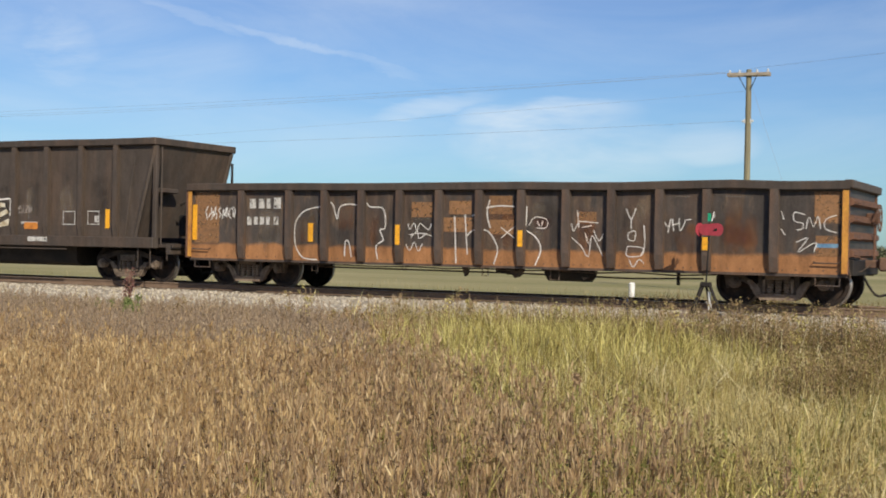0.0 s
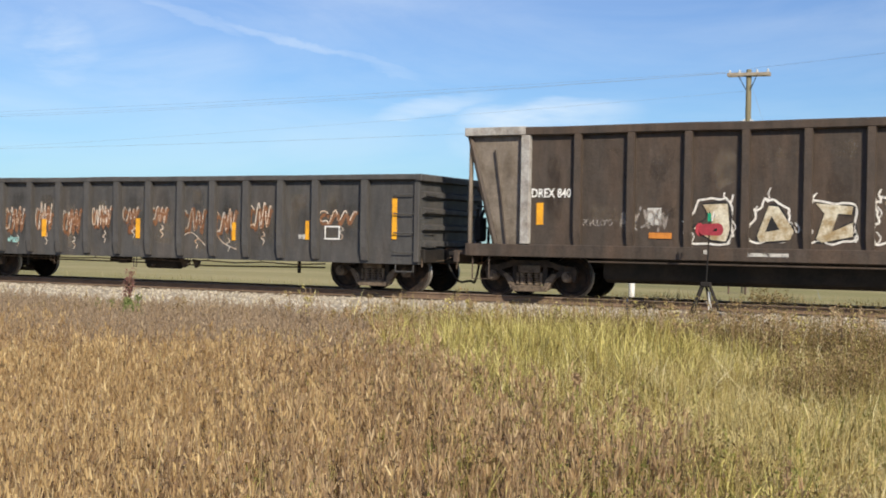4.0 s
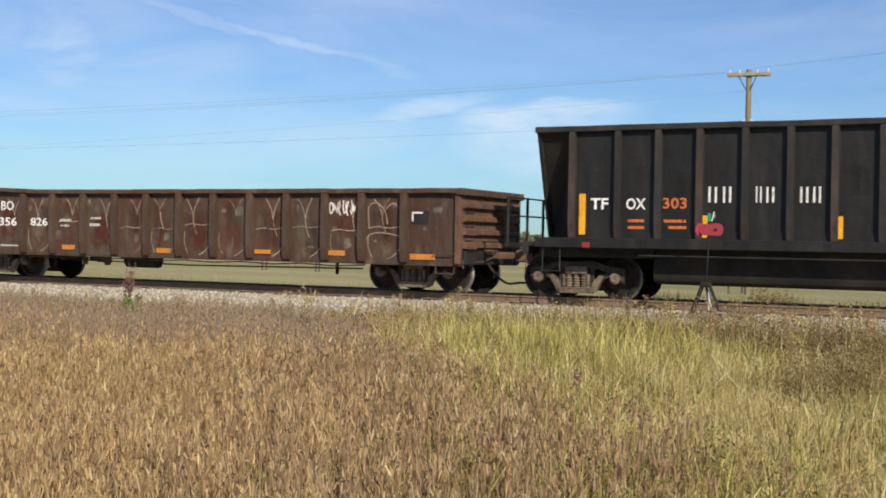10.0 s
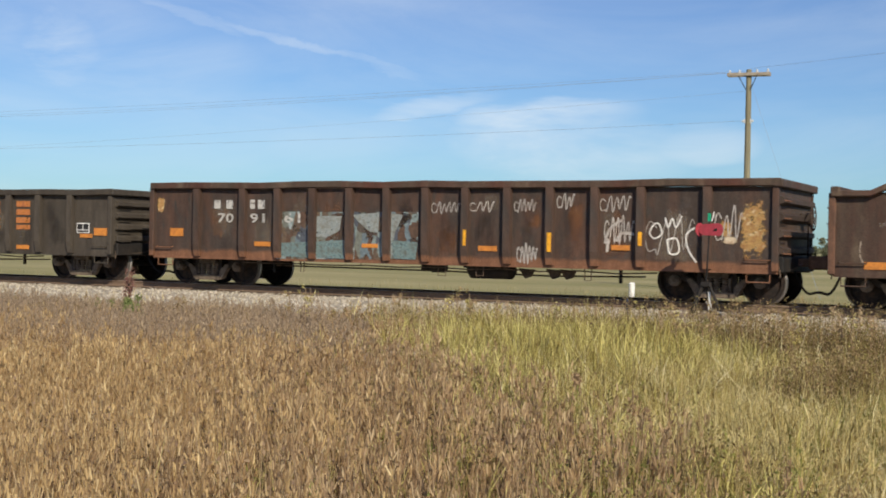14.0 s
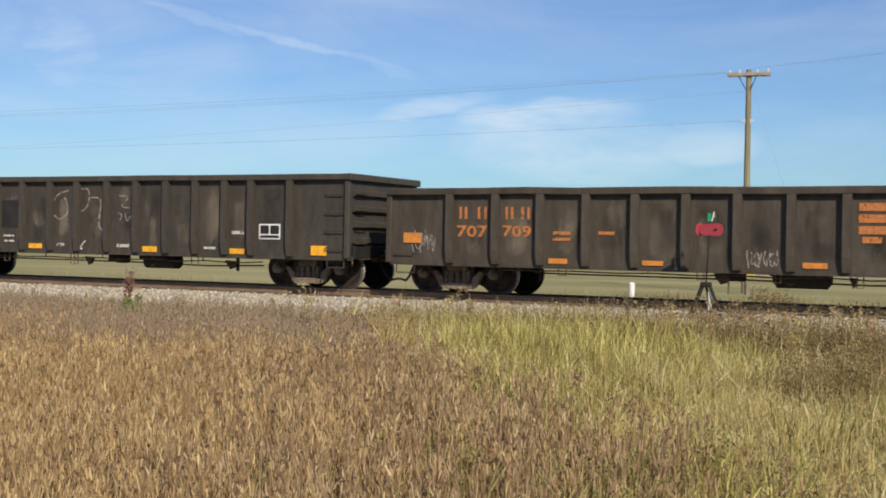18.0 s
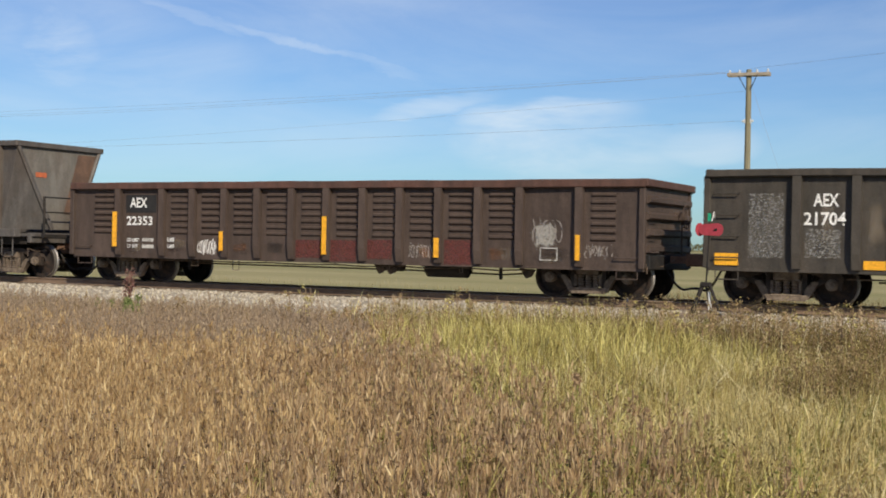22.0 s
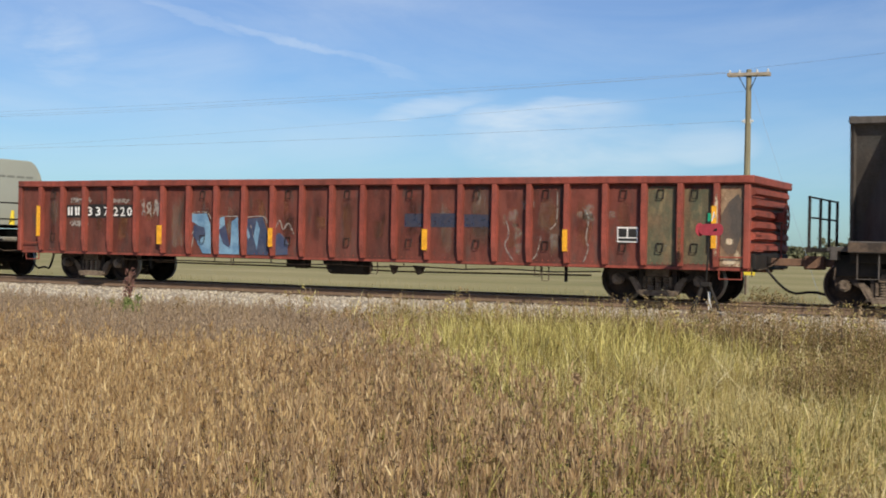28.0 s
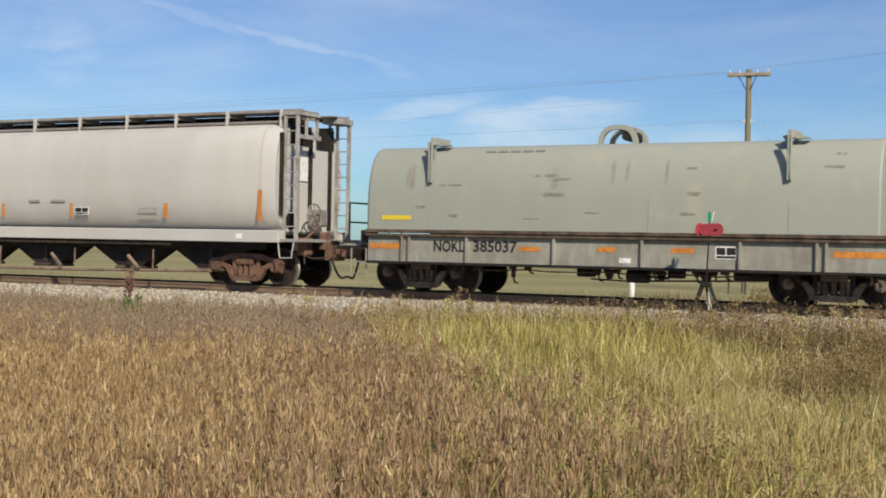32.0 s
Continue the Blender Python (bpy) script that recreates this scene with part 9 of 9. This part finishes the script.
        p.box(min(e * 5.80, e * 6.0), max(e * 5.80, e * 6.0), -1.50, -1.0, 1.05, 1.42, 0.02)
        part("end_platform", p, M["steel_black"], c)
        st = Geo().tube([(e * 5.85, -1.48, 1.0), (e * 5.85, -1.48, 0.40), (e * 6.25, -1.48, 0.40), (e * 6.25, -1.48, 1.0)], 0.02, 5)
        st.tube([(e * 5.85, -1.48, 0.68), (e * 6.25, -1.48, 0.68)], 0.016, 5)
        part("stirrup_step", st, M["beam"], c)
    for s, reach in zip((-1, 1), (0.455, 0.551)):
        coupler(c, s * 6.7, reach, s)
    tarp = Geo().cyl((6.15, -0.35, 1.45), (6.18, -0.35, 1.85), 0.09, 8, 0.04)
    part("chock", tarp, M["yellow_paint"], c, "yellow wheel chock hung on the railing")


def covered_hopper():
    c = thing("covered_hopper", "pale grey covered hopper car with roof walkway", "hopper car", "cars of the freight train")
    CARS.append((c, -217.85))
    prof = [(-1.08, 1.34), (-1.26, 1.44), (-1.42, 1.64), (-1.53, 1.92), (-1.58, 2.3), (-1.58, 3.0), (-1.53, 3.45), (-1.40, 3.78), (-1.15, 3.96), (-0.6, 4.04), (0, 4.06)]
    prof += [(-y, z) for y, z in prof[-2::-1]]
    body = Geo()
    k = len(prof)
    xs = [-7.42, -7.08, -4.9, -2.45, 0.0, 2.45, 4.9, 7.08, 7.42]
    for i, x in enumerate(xs):
        f = 0.93 if i in (0, len(xs) - 1) else 1.0
        body.v += [(x, y * f, 1.34 + (z - 1.34) * (0.5 + 0.5 * f)) for y, z in prof]
    for a in range(len(xs) - 1):
        for b in range(k - 1):
            p = a * k + b
            body.f.append((p, p + 1, p + k + 1, p + k))
    body.f.append(tuple(range(k)))
    body.f.append(tuple(range((len(xs) - 1) * k, len(xs) * k))[::-1])
    b = part("body", body, M["hopper"], c, "pale grey curved hopper body")
    for e in (-1, 1):
        cap = Geo()
        cap.v = [(e * 7.435, y * 0.92, 1.36 + (z - 1.34) * 0.955) for y, z in prof]
        cap.f = [tuple(range(k)) if e < 0 else tuple(range(k))[::-1]]
        part("end_sheet", cap, M["hopper"], c, "pale grey end sheet")
    for x in (-7.06, 7.06, -2.45, 2.45):
        w = 0.03 if abs(x) > 7 else 0.012
        g = Geo()
        g.v = []
        for q in (x - w, x + w):
            g.v += [(q, y * 1.006, z) for y, z in prof]
        g.f = [(i, i + 1, k + i + 1, k + i) for i in range(k - 1)]
        part("body_seam", g, M["hopper"], b)
    for s in (-1, 1):
        y0, y1 = sorted((s * 1.30, s * 1.58))
        part("side_sill", Geo().box(-7.6, 7.6, y0, y1, 1.08, 1.38, 0.015), M["hopper"], c)
        # running rail of the roof walkway
        y0, y1 = sorted((s * 1.0, s * 1.12))
        part("roof_rail", Geo().box(-7.4, 7.4, y0, y1, 4.0, 4.06), M["hopper_end"], c)
    walkway = Geo().box(-7.9, 7.9, -1.05, -0.35, 4.27, 4.30).box(-7.9, 7.9, 0.35, 1.05, 4.27, 4.30)
    walkway.box(-7.9, 7.9, -1.06, -1.03, 4.27, 4.335).box(-7.9, 7.9, 1.03, 1.06, 4.27, 4.335)
    w = part("roof_walkway", walkway, M["hopper_end"], c, "steel grating walkway on the roof")
    for i in range(10):
        x = -7.3 + 14.6 * i / 9
        part("walkway_support", Geo().box(x - 0.03, x + 0.03, -1.13, -1.07, 3.90, 4.33), M["hopper"], w)
        part("walkway_support", Geo().box(x - 0.03, x + 0.03, 1.07, 1.13, 3.90, 4.33), M["hopper"], w)
        part("walkway_bearer", Geo().box(x - 0.02, x + 0.02, -1.06, 1.06, 4.17, 4.26), M["hopper_end"], w)
    # hatch strip coloured black for the shade under the walkway
    hatch = Geo().box(-7.1, 7.1, -0.34, 0.34, 4.03, 4.265, 0.03)
    part("roof_hatch", hatch, M["steel_black"], c)
    for x in (-5.6, -3.05, -0.42, 2.50, 5.17):
        g = Geo()
        lo, hi = [(x - 0.38, 0.40), (x + 0.38, 0.40)], [(x - 1.18, 0.88), (x + 1.18, 0.88)]
        g.prism([lo[0], lo[1], hi[1], (x + 1.18, 1.12), (x - 1.18, 1.12), hi[0]], -0.98, -0.42)
        bay = part("hopper_bay", g, M["steel_black"], c, "dark outlet bay")
        part("outlet_gate", Geo().box(x - 0.44, x + 0.44, -1.05, -0.35, 0.33, 0.41, 0.02), M["truck"], bay)
        part("bay_stiffener", Geo().prism([(x - 0.05, 0.42), (x + 0.05, 0.42), (x + 0.05, 1.1), (x - 0.05, 1.1)], -1.03, -0.97), M["truck_dark"], bay)
    pp = Geo().tube([(-7.0, -1.40, 1.0), (4.2, -1.40, 1.0)], 0.030, 7)
    pp.tube([(-7.0, -1.30, 0.25), (0.8, -1.30, 0.27), (5.4, -1.30, 0.35)], 0.040, 7)
    for x in (-2.6, 0.1, 2.75):
        pp.cyl((x, -1.32, 0.68), (x + 0.42, -1.40, 0.36), 0.05, 7)
        pp.tube([(x + 0.85, -1.35, 0.85), (x + 0.85, -1.35, 0.34)], 0.022, 5)
    part("outlet_pipe", pp, M["truck_pale"], c)
    for e in (-1, 1):
        cs = Geo().box(min(e * 5.4, e * 8.25), max(e * 5.4, e * 8.25), -0.17, 0.17, 0.66, 1.16, 0.01)
        part("center_sill", cs, M["steel_black"], c)
        part("shear_plate", Geo().box(-7.0, 7.0, min(e * 1.15, e * 1.22), max(e * 1.15, e * 1.22), 0.90, 1.14), M["steel_black"], c)
        slope = Geo().prism([(e * 7.38, 2.4), (e * 7.38, 1.3), (e * 6.6, 1.2)], -1.2, 1.2)
        part("slope_sheet", slope, M["hopper_end"], c)
        pl = Geo().box(min(e * 7.3, e * 8.2), max(e * 7.3, e * 8.2), -1.5, 1.5, 1.10, 1.18, 0.01)
        part("end_platform", pl, M["hopper_end"], c)
        X = lambda a, b: (min(e * a, e * b), max(e * a, e * b))
        for y in (-1.17, 1.17):
            ladder = Geo()
            ladder.box(*X(7.80, 7.88), y - 0.035, y + 0.035, 0.9, 4.24)
            ladder.box(*X(7.45, 7.52), y - 0.030, y + 0.030, 1.1, 4.24)
            for q in range(10):
                ladder.cyl((e * 7.49, y, 1.15 + 0.33 * q), (e * 7.84, y, 1.15 + 0.33 * q), 0.016, 5)
            part("end_ladder", ladder, M["end_frame"], c, "pale steel end ladder")
        fr = Geo().box(*X(7.42, 7.92), -1.22, -0.30, 4.18, 4.26).box(*X(7.80, 7.88), -1.2, -0.2, 3.62, 3.72).box(*X(7.42, 7.92), 0.55, 1.22, 4.12, 4.26)
        for y in (-0.78, -0.32):
            fr.box(*X(7.80, 7.86), y - 0.03, y + 0.03, 3.64, 4.2)
        part("roof_frame", fr, M["end_frame"], c, "pale frame under the roof walkway")
        for y, z0, z1 in ((-1.30, 1.75, 3.75), (-0.62, 1.3, 3.6), (-0.05, 1.9, 3.7), (0.85, 1.4, 3.7)):
            part("end_rib", Geo().box(*X(7.43, 7.52), y - 0.035, y + 0.035, z0, z1), M["steel_black"], c, "dark upright rib")
        # black panels on the closed sheet paint the shade of its openings
        part("end_opening", Geo().box(*X(7.436, 7.46), -0.9, 0.0, 3.50, 3.98).box(*X(7.436, 7.46), 0.25, 1.05, 3.45, 3.98), M["steel_black"], c, "black panel standing for the shaded recess under the roof")
        bx = Geo().box(min(e * 7.45, e * 7.85), max(e * 7.45, e * 7.85), -0.12, 0.22, 1.5, 1.92, 0.03)
        bx.tube([(e * 7.92, -0.5 + 0.30 * math.cos(k * math.pi / 8), 1.75 + 0.30 * math.sin(k * math.pi / 8)) for k in range(17)], 0.02, 6)
        bx.cyl((e * 7.7, -0.5, 1.75), (e * 7.94, -0.5, 1.75), 0.03, 6)
        for k in range(4):
            bx.cyl((e * 7.92, -0.5 - 0.28 * math.cos(k * math.pi / 4), 1.75 - 0.28 * math.sin(k * math.pi / 4)), (e * 7.92, -0.5 + 0.28 * math.cos(k * math.pi / 4), 1.75 + 0.28 * math.sin(k * math.pi / 4)), 0.012, 4)
        part("hand_brake", bx, M["hopper_end"], c, "grey hand brake wheel and gear box")
        # black disc paints the shade of a round opening
        part("body_recess", Geo().cyl((e * 7.40, -0.82, 1.62), (e * 7.455, -0.82, 1.62), 0.22, 14), M["steel_black"], c, "black disc standing for a shaded round opening low on the end")
        rig = Geo().tube([(e * 7.55, -1.50, 1.1), (e * 7.62, -1.52, 0.72), (e * 7.95, -1.52, 0.72), (e * 8.0, -1.50, 1.1)], 0.022, 5)
        part("stirrup_step", rig, M["end_frame"], c)
        gear = Geo().box(*X(7.70, 7.98), -0.95, -0.62, 0.78, 1.22, 0.03).box(*X(8.02, 8.20), -0.45, -0.12, 0.92, 1.36, 0.03).tube([(e * 7.9, -0.8, 1.2), (e * 8.05, -0.5, 1.5), (e * 7.8, -0.3, 1.7)], 0.03, 6)
        part("brake_rigging", gear, M["truck_rust"], c, "rusty brake rigging on the end platform")
        bd = Geo().box(min(e * 7.44, e * 7.47), max(e * 7.44, e * 7.47), -0.60, -0.14, 2.62, 3.22)
        part("end_notice", bd, M["white"], c)
        truck(c, e * 6.28, pale="rust")
    for b4 in ((7.0, 7.12, 1.60, 2.35), (4.1, 4.22, 1.65, 2.02), (0.95, 1.05, 1.65, 2.02), (-1.5, -1.4, 1.65, 2.0), (-4.2, -4.1, 1.65, 2.0)):
        flat(c, *b4, M["orange"], "reflector_stripe", "orange reflective stripe", y=-1.592 if b4[3] > 2.2 else -1.572)
    placard(c, 1.12, 1.62, 1.72, 1.92)
    bars(c, [(3.3, 3.9, 1.86, 1.90), (3.3, 3.9, 1.76, 1.80), (-0.5, -0.1, 2.05, 2.10), (0.3, 0.8, 2.05, 2.10)], M["pale_mark"], 0, y=-1.592)
    flat(c, 6.35, 6.55, 1.17, 1.29, M["white"], "notice", "", y=-1.585)
    for s, reach in zip((-1, 1), (0.580, 0.455)):
        coupler(c, s * 8.25, reach, s)


coil_car()
covered_hopper()


# ---- beside the track ----
def switch_stand():
    s = thing("switch_stand", "low black switch stand with a red target and small green flag", "switch stand", at=(-7.06, -2.5, -0.20))
    red = surface("target_red", (0.36, 0.046, 0.062), 0.5, (0.27, 0.045, 0.055), 0.35, scale=6, rnd=0, bump=0)
    green = surface("flag_green", (0.02, 0.30, 0.16), 0.5, rnd=0, bump=0)
    g = Geo().box(-0.75, 0.35, -0.16, 0.16, -0.05, 0.06, 0.02).box(-0.45, 0.65, 0.35, 0.65, -0.06, 0.05, 0.02)
    part("head_tie", g, M["tie"], s, "weathered wooden head tie")
    for a, b, r in (((-0.30, -0.08, 0.04), (-0.12, 0.0, 0.60), 0.052), ((0.02, 0.16, 0.04), (-0.04, 0.0, 0.62), 0.030), ((0.30, -0.10, 0.02), (0.02, 0.0, 0.64), 0.038)):
        part("leg", Geo().cyl(a, b, r, 8, 0.8 * r), M["steel_black"], s)
    part("pale_plate", Geo().prism([(0.01, 0.14), (0.085, 0.14), (0.035, 0.50), (0.0, 0.50)], 0.0, 0.02), M["white"], s, "pale painted plate between the legs")
    part("collar", Geo().box(-0.15, 0.06, -0.07, 0.07, 0.58, 0.68, 0.02), M["steel_black"], s)
    part("mast", Geo().cyl((-0.045, 0, 0.62), (0.0, 0, 1.62), 0.016, 8).cyl((0.0, 0, 1.62), (0.0, 0, 2.05), 0.012, 6), M["steel_black"], s)
    part("hand_lever", Geo().tube([(-0.02, -0.05, 0.30), (0.12, -0.16, 0.16), (0.36, -0.2, 0.08)], 0.018, 5), M["pale_mark"], s)
    t = Geo()
    o = []
    for k in range(20):
        a = 2 * math.pi * k / 20
        o.append((0.02 + (0.15 if math.cos(a) > 0 else -0.11) + 0.115 * math.cos(a), 1.70 + (0.125 if math.cos(a) > 0 else 0.11) * math.sin(a)))
    t.prism(o, -0.030, -0.022)
    part("target", t, red, s, "red sheet-metal target")
    part("lamp_hole", Geo().cyl((0.14, -0.034, 1.70), (0.14, -0.026, 1.70), 0.028, 10), M["steel_black"], s)
    t2 = Geo()
    for k in range(1):
        c = [(-0.055 + 0.14 * math.cos(2 * math.pi * i / 14), 1.70 + 0.13 * math.sin(2 * math.pi * i / 14)) for i in range(14)]
        t2.v = [(-0.20 + 0.35 * (x + 0.055), 0.02 + (x + 0.055) * 0.9, z) for x, z in c] + [(-0.20 + 0.35 * (x + 0.055) + 0.008, 0.02 + (x + 0.055) * 0.9, z) for x, z in c]
        t2.f = [tuple(range(14)), tuple(range(27, 13, -1))]
    part("cross_target", t2, red, s)
    part("flag", Geo().box(-0.035, 0.035, -0.012, -0.004, 1.86, 2.02), green, s, "green flag plate")
    part("flag_edge", Geo().prism([(0.04, 1.86), (0.06, 1.86), (0.10, 2.05), (0.08, 2.05)], -0.012, -0.004), M["white"], s)
    part("flag_back", Geo().box(0.06, 0.13, 0.0, 0.008, 1.88, 2.03), M["pale_grey"], s)
    part("bolt", Geo().cyl((0.12, -0.05, 1.70), (0.12, -0.02, 1.70), 0.02, 8), M["steel_black"], s)


def marker_post():
    p = thing("marker_post", "short white-topped marker post in the grass", "post", at=(-11.94, 7.0, GROUND))
    part("post_base", Geo().cyl((0, 0, 0), (0, 0, 0.54), 0.07, 10), M["tie"], p)
    part("white_top", Geo().cyl((0, 0, 0.54), (0, 0, 0.93), 0.085, 12).cyl((0, 0, 0.93), (0, 0, 0.97), 0.085, 12, 0.04), M["white"], p, "white painted top")


def stake():
    p = thing("stake", "thin dark blue stake standing in the ballast", "stake", at=(-8.776, -2.3, -0.25))
    part("rod", Geo().cyl((0, 0, 0), (0.004, 0, 0.34), 0.022, 8), surface("stake_blue", (0.03, 0.045, 0.085), 0.6, rnd=0, bump=0), p)
    part("cap", Geo().cyl((0.004, 0, 0.34), (0.004, 0, 0.375), 0.034, 8), M["pale_grey"], p)


def marker_sign():
    p = thing("marker_sign", "low yellow marker plate on thin posts behind the track", "sign", at=(-14.35, 28.6, GROUND))
    for x in (-0.72, 0.02):
        part("post", Geo().cyl((x, 0, 0), (x, 0, 0.95), 0.045, 8), M["truck"], p)
    part("plate", Geo().box(-0.05, 0.44, -0.06, -0.045, 0.84, 0.99, 0.004), M["yellow_paint"], p, "yellow plate")


def utility_poles():
    wood = surface("weathered_pole_wood", (0.25, 0.225, 0.145), 0.9, (0.18, 0.16, 0.105), 0.45, scale=2.5, streak=0.12, fine=60, rnd=0.04)
    arm_wood = surface("grey_arm_wood", (0.33, 0.29, 0.23), 0.9, (0.24, 0.20, 0.16), 0.45, scale=4, rnd=0.06)
    glass = surface("grey_insulator", (0.55, 0.57, 0.57), 0.3, rnd=0.05, bump=0)
    wire = surface("wire", (0.26, 0.31, 0.38), 0.6, rnd=0, bump=0)
    spots = [(-14.72, 30.0), (-92.0, 30.0), (13.0, 15.0)]
    first = None
    for i, (x, y) in enumerate(spots):
        p = thing("utility_pole", "weathered wooden utility pole with a double crossarm and insulators", "utility pole", "utility poles", at=(x, y, GROUND))
        part("shaft", Geo().cyl((0, 0, 0), (0, 0, 9.95), 0.165, 14, 0.115), wood, p, "greenish-brown weathered shaft")
        for dy in (-0.17, 0.17):
            part("crossarm", Geo().box(-0.93, 0.93, dy - 0.055, dy + 0.055, 9.66, 9.80, 0.01), arm_wood, p, "grey wooden crossarm", at=pose(0, 0, 0, 0, 0, 8))
        for dx in (-0.86, -0.42, 0.36, 0.84):
            g = Geo().lathe([(0.0, -0.02), (0.05, -0.02), (0.065, 0.03), (0.04, 0.06), (0.06, 0.09), (0.035, 0.14), (0.0, 0.15)], 10)
            for q in range(len(g.v)):
                a, b, c = g.v[q]
                g.v[q] = (a + dx, c, 9.81 + b)
            part("insulator", g, glass, p)
        part("brace", Geo().tube([(-0.42, -0.2, 9.68), (-0.1, -0.13, 9.05)], 0.02, 5), M["steel_black"], p)
        part("brace", Geo().tube([(0.42, -0.2, 9.68), (0.1, -0.13, 9.05)], 0.02, 5), M["steel_black"], p)
        for s in (-1, 1):
            part("spool", Geo().cyl((s * 0.17, -0.05, 7.66), (s * 0.25, -0.05, 7.66), 0.05, 8).box(min(s * 0.1, s * 0.17), max(s * 0.1, s * 0.17), -0.08, -0.02, 7.56, 7.76), glass, p)
    # wires, sagging from pole to pole
    def span(name, a, b, sag, r=0.0055):
        a, b = Vector(a), Vector(b)
        n = 26
        pts = []
        for k in range(n + 1):
            u = k / n
            q = a.lerp(b, u)
            q.z -= sag * 4 * u * (1 - u)
            pts.append(q)
        tagged(part(name, Geo().tube(pts, r, 5), wire, None), "thin dark overhead wire between poles", "wire", "overhead wires")
    L, R = spots[1], spots[2]
    x, y = spots[0]
    for dx, dz, sag in ((-0.86, 9.10, 0.36), (-0.42, 9.05, 0.50), (0.36, 9.10, 0.66)):
        span("overhead_wire", (x + dx, y, dz), (L[0] + dx, L[1], dz - 0.1), sag)
    span("overhead_wire", (x - 0.2, y, 6.88), (L[0], L[1], 6.85), 0.42, 0.0065)
    span("overhead_wire", (x - 0.1, y, 8.2), (L[0], L[1], 6.1), 0.42, 0.0045)
    span("overhead_wire", (x + 0.1, y, 9.2), (R[0], R[1], 9.2), 0.15)
    tagged(part("guy_wire", Geo().tube([(x + 0.08, y, 8.6), (x + 4.2, y - 4.5, GROUND)], 0.006, 5), wire, None), "slack guy wire anchored in the field", "guy wire")


# leaf greens lightened: the haze of distance is put into the colour
LEAF = plant_mat("haze_pale_leaves", [(0.15, 0.162, 0.098), (0.19, 0.20, 0.122), (0.235, 0.232, 0.145), (0.17, 0.18, 0.11)], through_light=0.3)


def far_trees():
    bark = surface("bark", (0.10, 0.08, 0.06), 0.9, rnd=0.1)
    half = math.tan(radians(37.86) / 2)
    rng = np.random.default_rng(8)
    k = 0
    for x, y, high, wide in ((-112.4, 218.4, 4.6, 3.2), (-114.3, 228.5, 5.4, 3.4), (-107.0, 218.6, 4.2, 3.0), (-63.8, 235.2, 4.2, 4.0), (-61.1, 241.0, 3.6, 4.2), (-55.3, 226.9, 2.7, 2.6), (-53.6, 229.3, 2.9, 3.2), (-50.8, 234.0, 4.6, 2.6), (-47.8, 230.5, 3.6, 4.0), (-44.9, 226.9, 5.6, 3.4), (-42.9, 231.3, 3.4, 4.2), (-41.1, 235.7, 3.2, 4.4), (-37.6, 232.2, 4.0, 4.6)):
        t = thing("tree", "distant green broadleaf tree at the edge of the far field", "tree", "far trees", at=(x, y, GROUND))
        g = Geo().cyl((0, 0, 0), (0.1, 0, high * 0.5), 0.16, 7, 0.09)
        for q in range(5):
            a = q * 1.3
            g.cyl((0.05, 0, high * (0.25 + 0.06 * q)), (math.cos(a) * wide * 0.3, math.sin(a) * wide * 0.3, high * (0.5 + 0.08 * q)), 0.06, 5, 0.02)
        part("trunk", g, bark, t)
        n = 900
        c = rng.normal(size=(14, 3)) * np.array([wide * 0.24, wide * 0.24, high * 0.19]) + np.array([0, 0, high * 0.56])
        p = c[rng.integers(0, 14, n)] + rng.normal(size=(n, 3)) * np.array([wide * 0.13, wide * 0.13, high * 0.09])
        p[:, 2] = np.clip(p[:, 2], 0.3, high)
        u = rng.normal(size=(n, 3))
        u /= np.linalg.norm(u, axis=1)[:, None]
        v = np.cross(u, rng.normal(size=(n, 3)))
        v /= np.linalg.norm(v, axis=1)[:, None]
        s = rng.uniform(0.14, 0.34, n)[:, None]
        quad = np.stack([p - u * s, p + v * s, p + u * s, p - v * s], 1)
        part("crown", quads("crown", quad, LEAF), None, t)
        k += 1
    # low woods along the horizon
    n = 16000
    a = rng.uniform(radians(-6), radians(64), n)
    d = rng.uniform(1180, 1300, n)
    top = 3.0 + 2.5 * np.abs(np.sin(a * 37)) * np.abs(np.sin(a * 11 + 1)) + 2.0 * (a < radians(20))
    p = np.stack([EYE.x - np.sin(a) * d, EYE.y + np.cos(a) * d, GROUND + rng.random(n) * top], 1)
    u = rng.normal(size=(n, 3))
    u /= np.linalg.norm(u, axis=1)[:, None]
    v = np.cross(u, rng.normal(size=(n, 3)))
    v /= np.linalg.norm(v, axis=1)[:, None]
    s = rng.uniform(0.6, 1.5, n)[:, None]
    tagged(new("far_woods", quads("far_woods", np.stack([p - u * s, p + v * s, p + u * s, p - v * s], 1), LEAF)), "low hazy woods along the horizon", "woods", kind="stuff")


switch_stand()
marker_post()
stake()
marker_sign()
utility_poles()
far_trees()


# ---- movement ----
def motions():
    """The whole train rolls along the track; every wheelset turns with it."""
    seconds = list(range(0, 33))
    for car, mid in CARS:
        walk(car, [(t, pose(mid + travelled(t), 0, 0)) for t in seconds])
    tenths = [k / 10 for k in range(0, 321)]
    turns = [(t, math.degrees(travelled(t) / WHEEL_R)) for t in tenths]
    for w, dx, flip in WHEELSETS:
        walk(w, [(t, pose(dx, 0, WHEEL_R, 0, a, 0) @ pose(0, 0, 0, 0, 0, flip)) for t, a in turns])


motions()
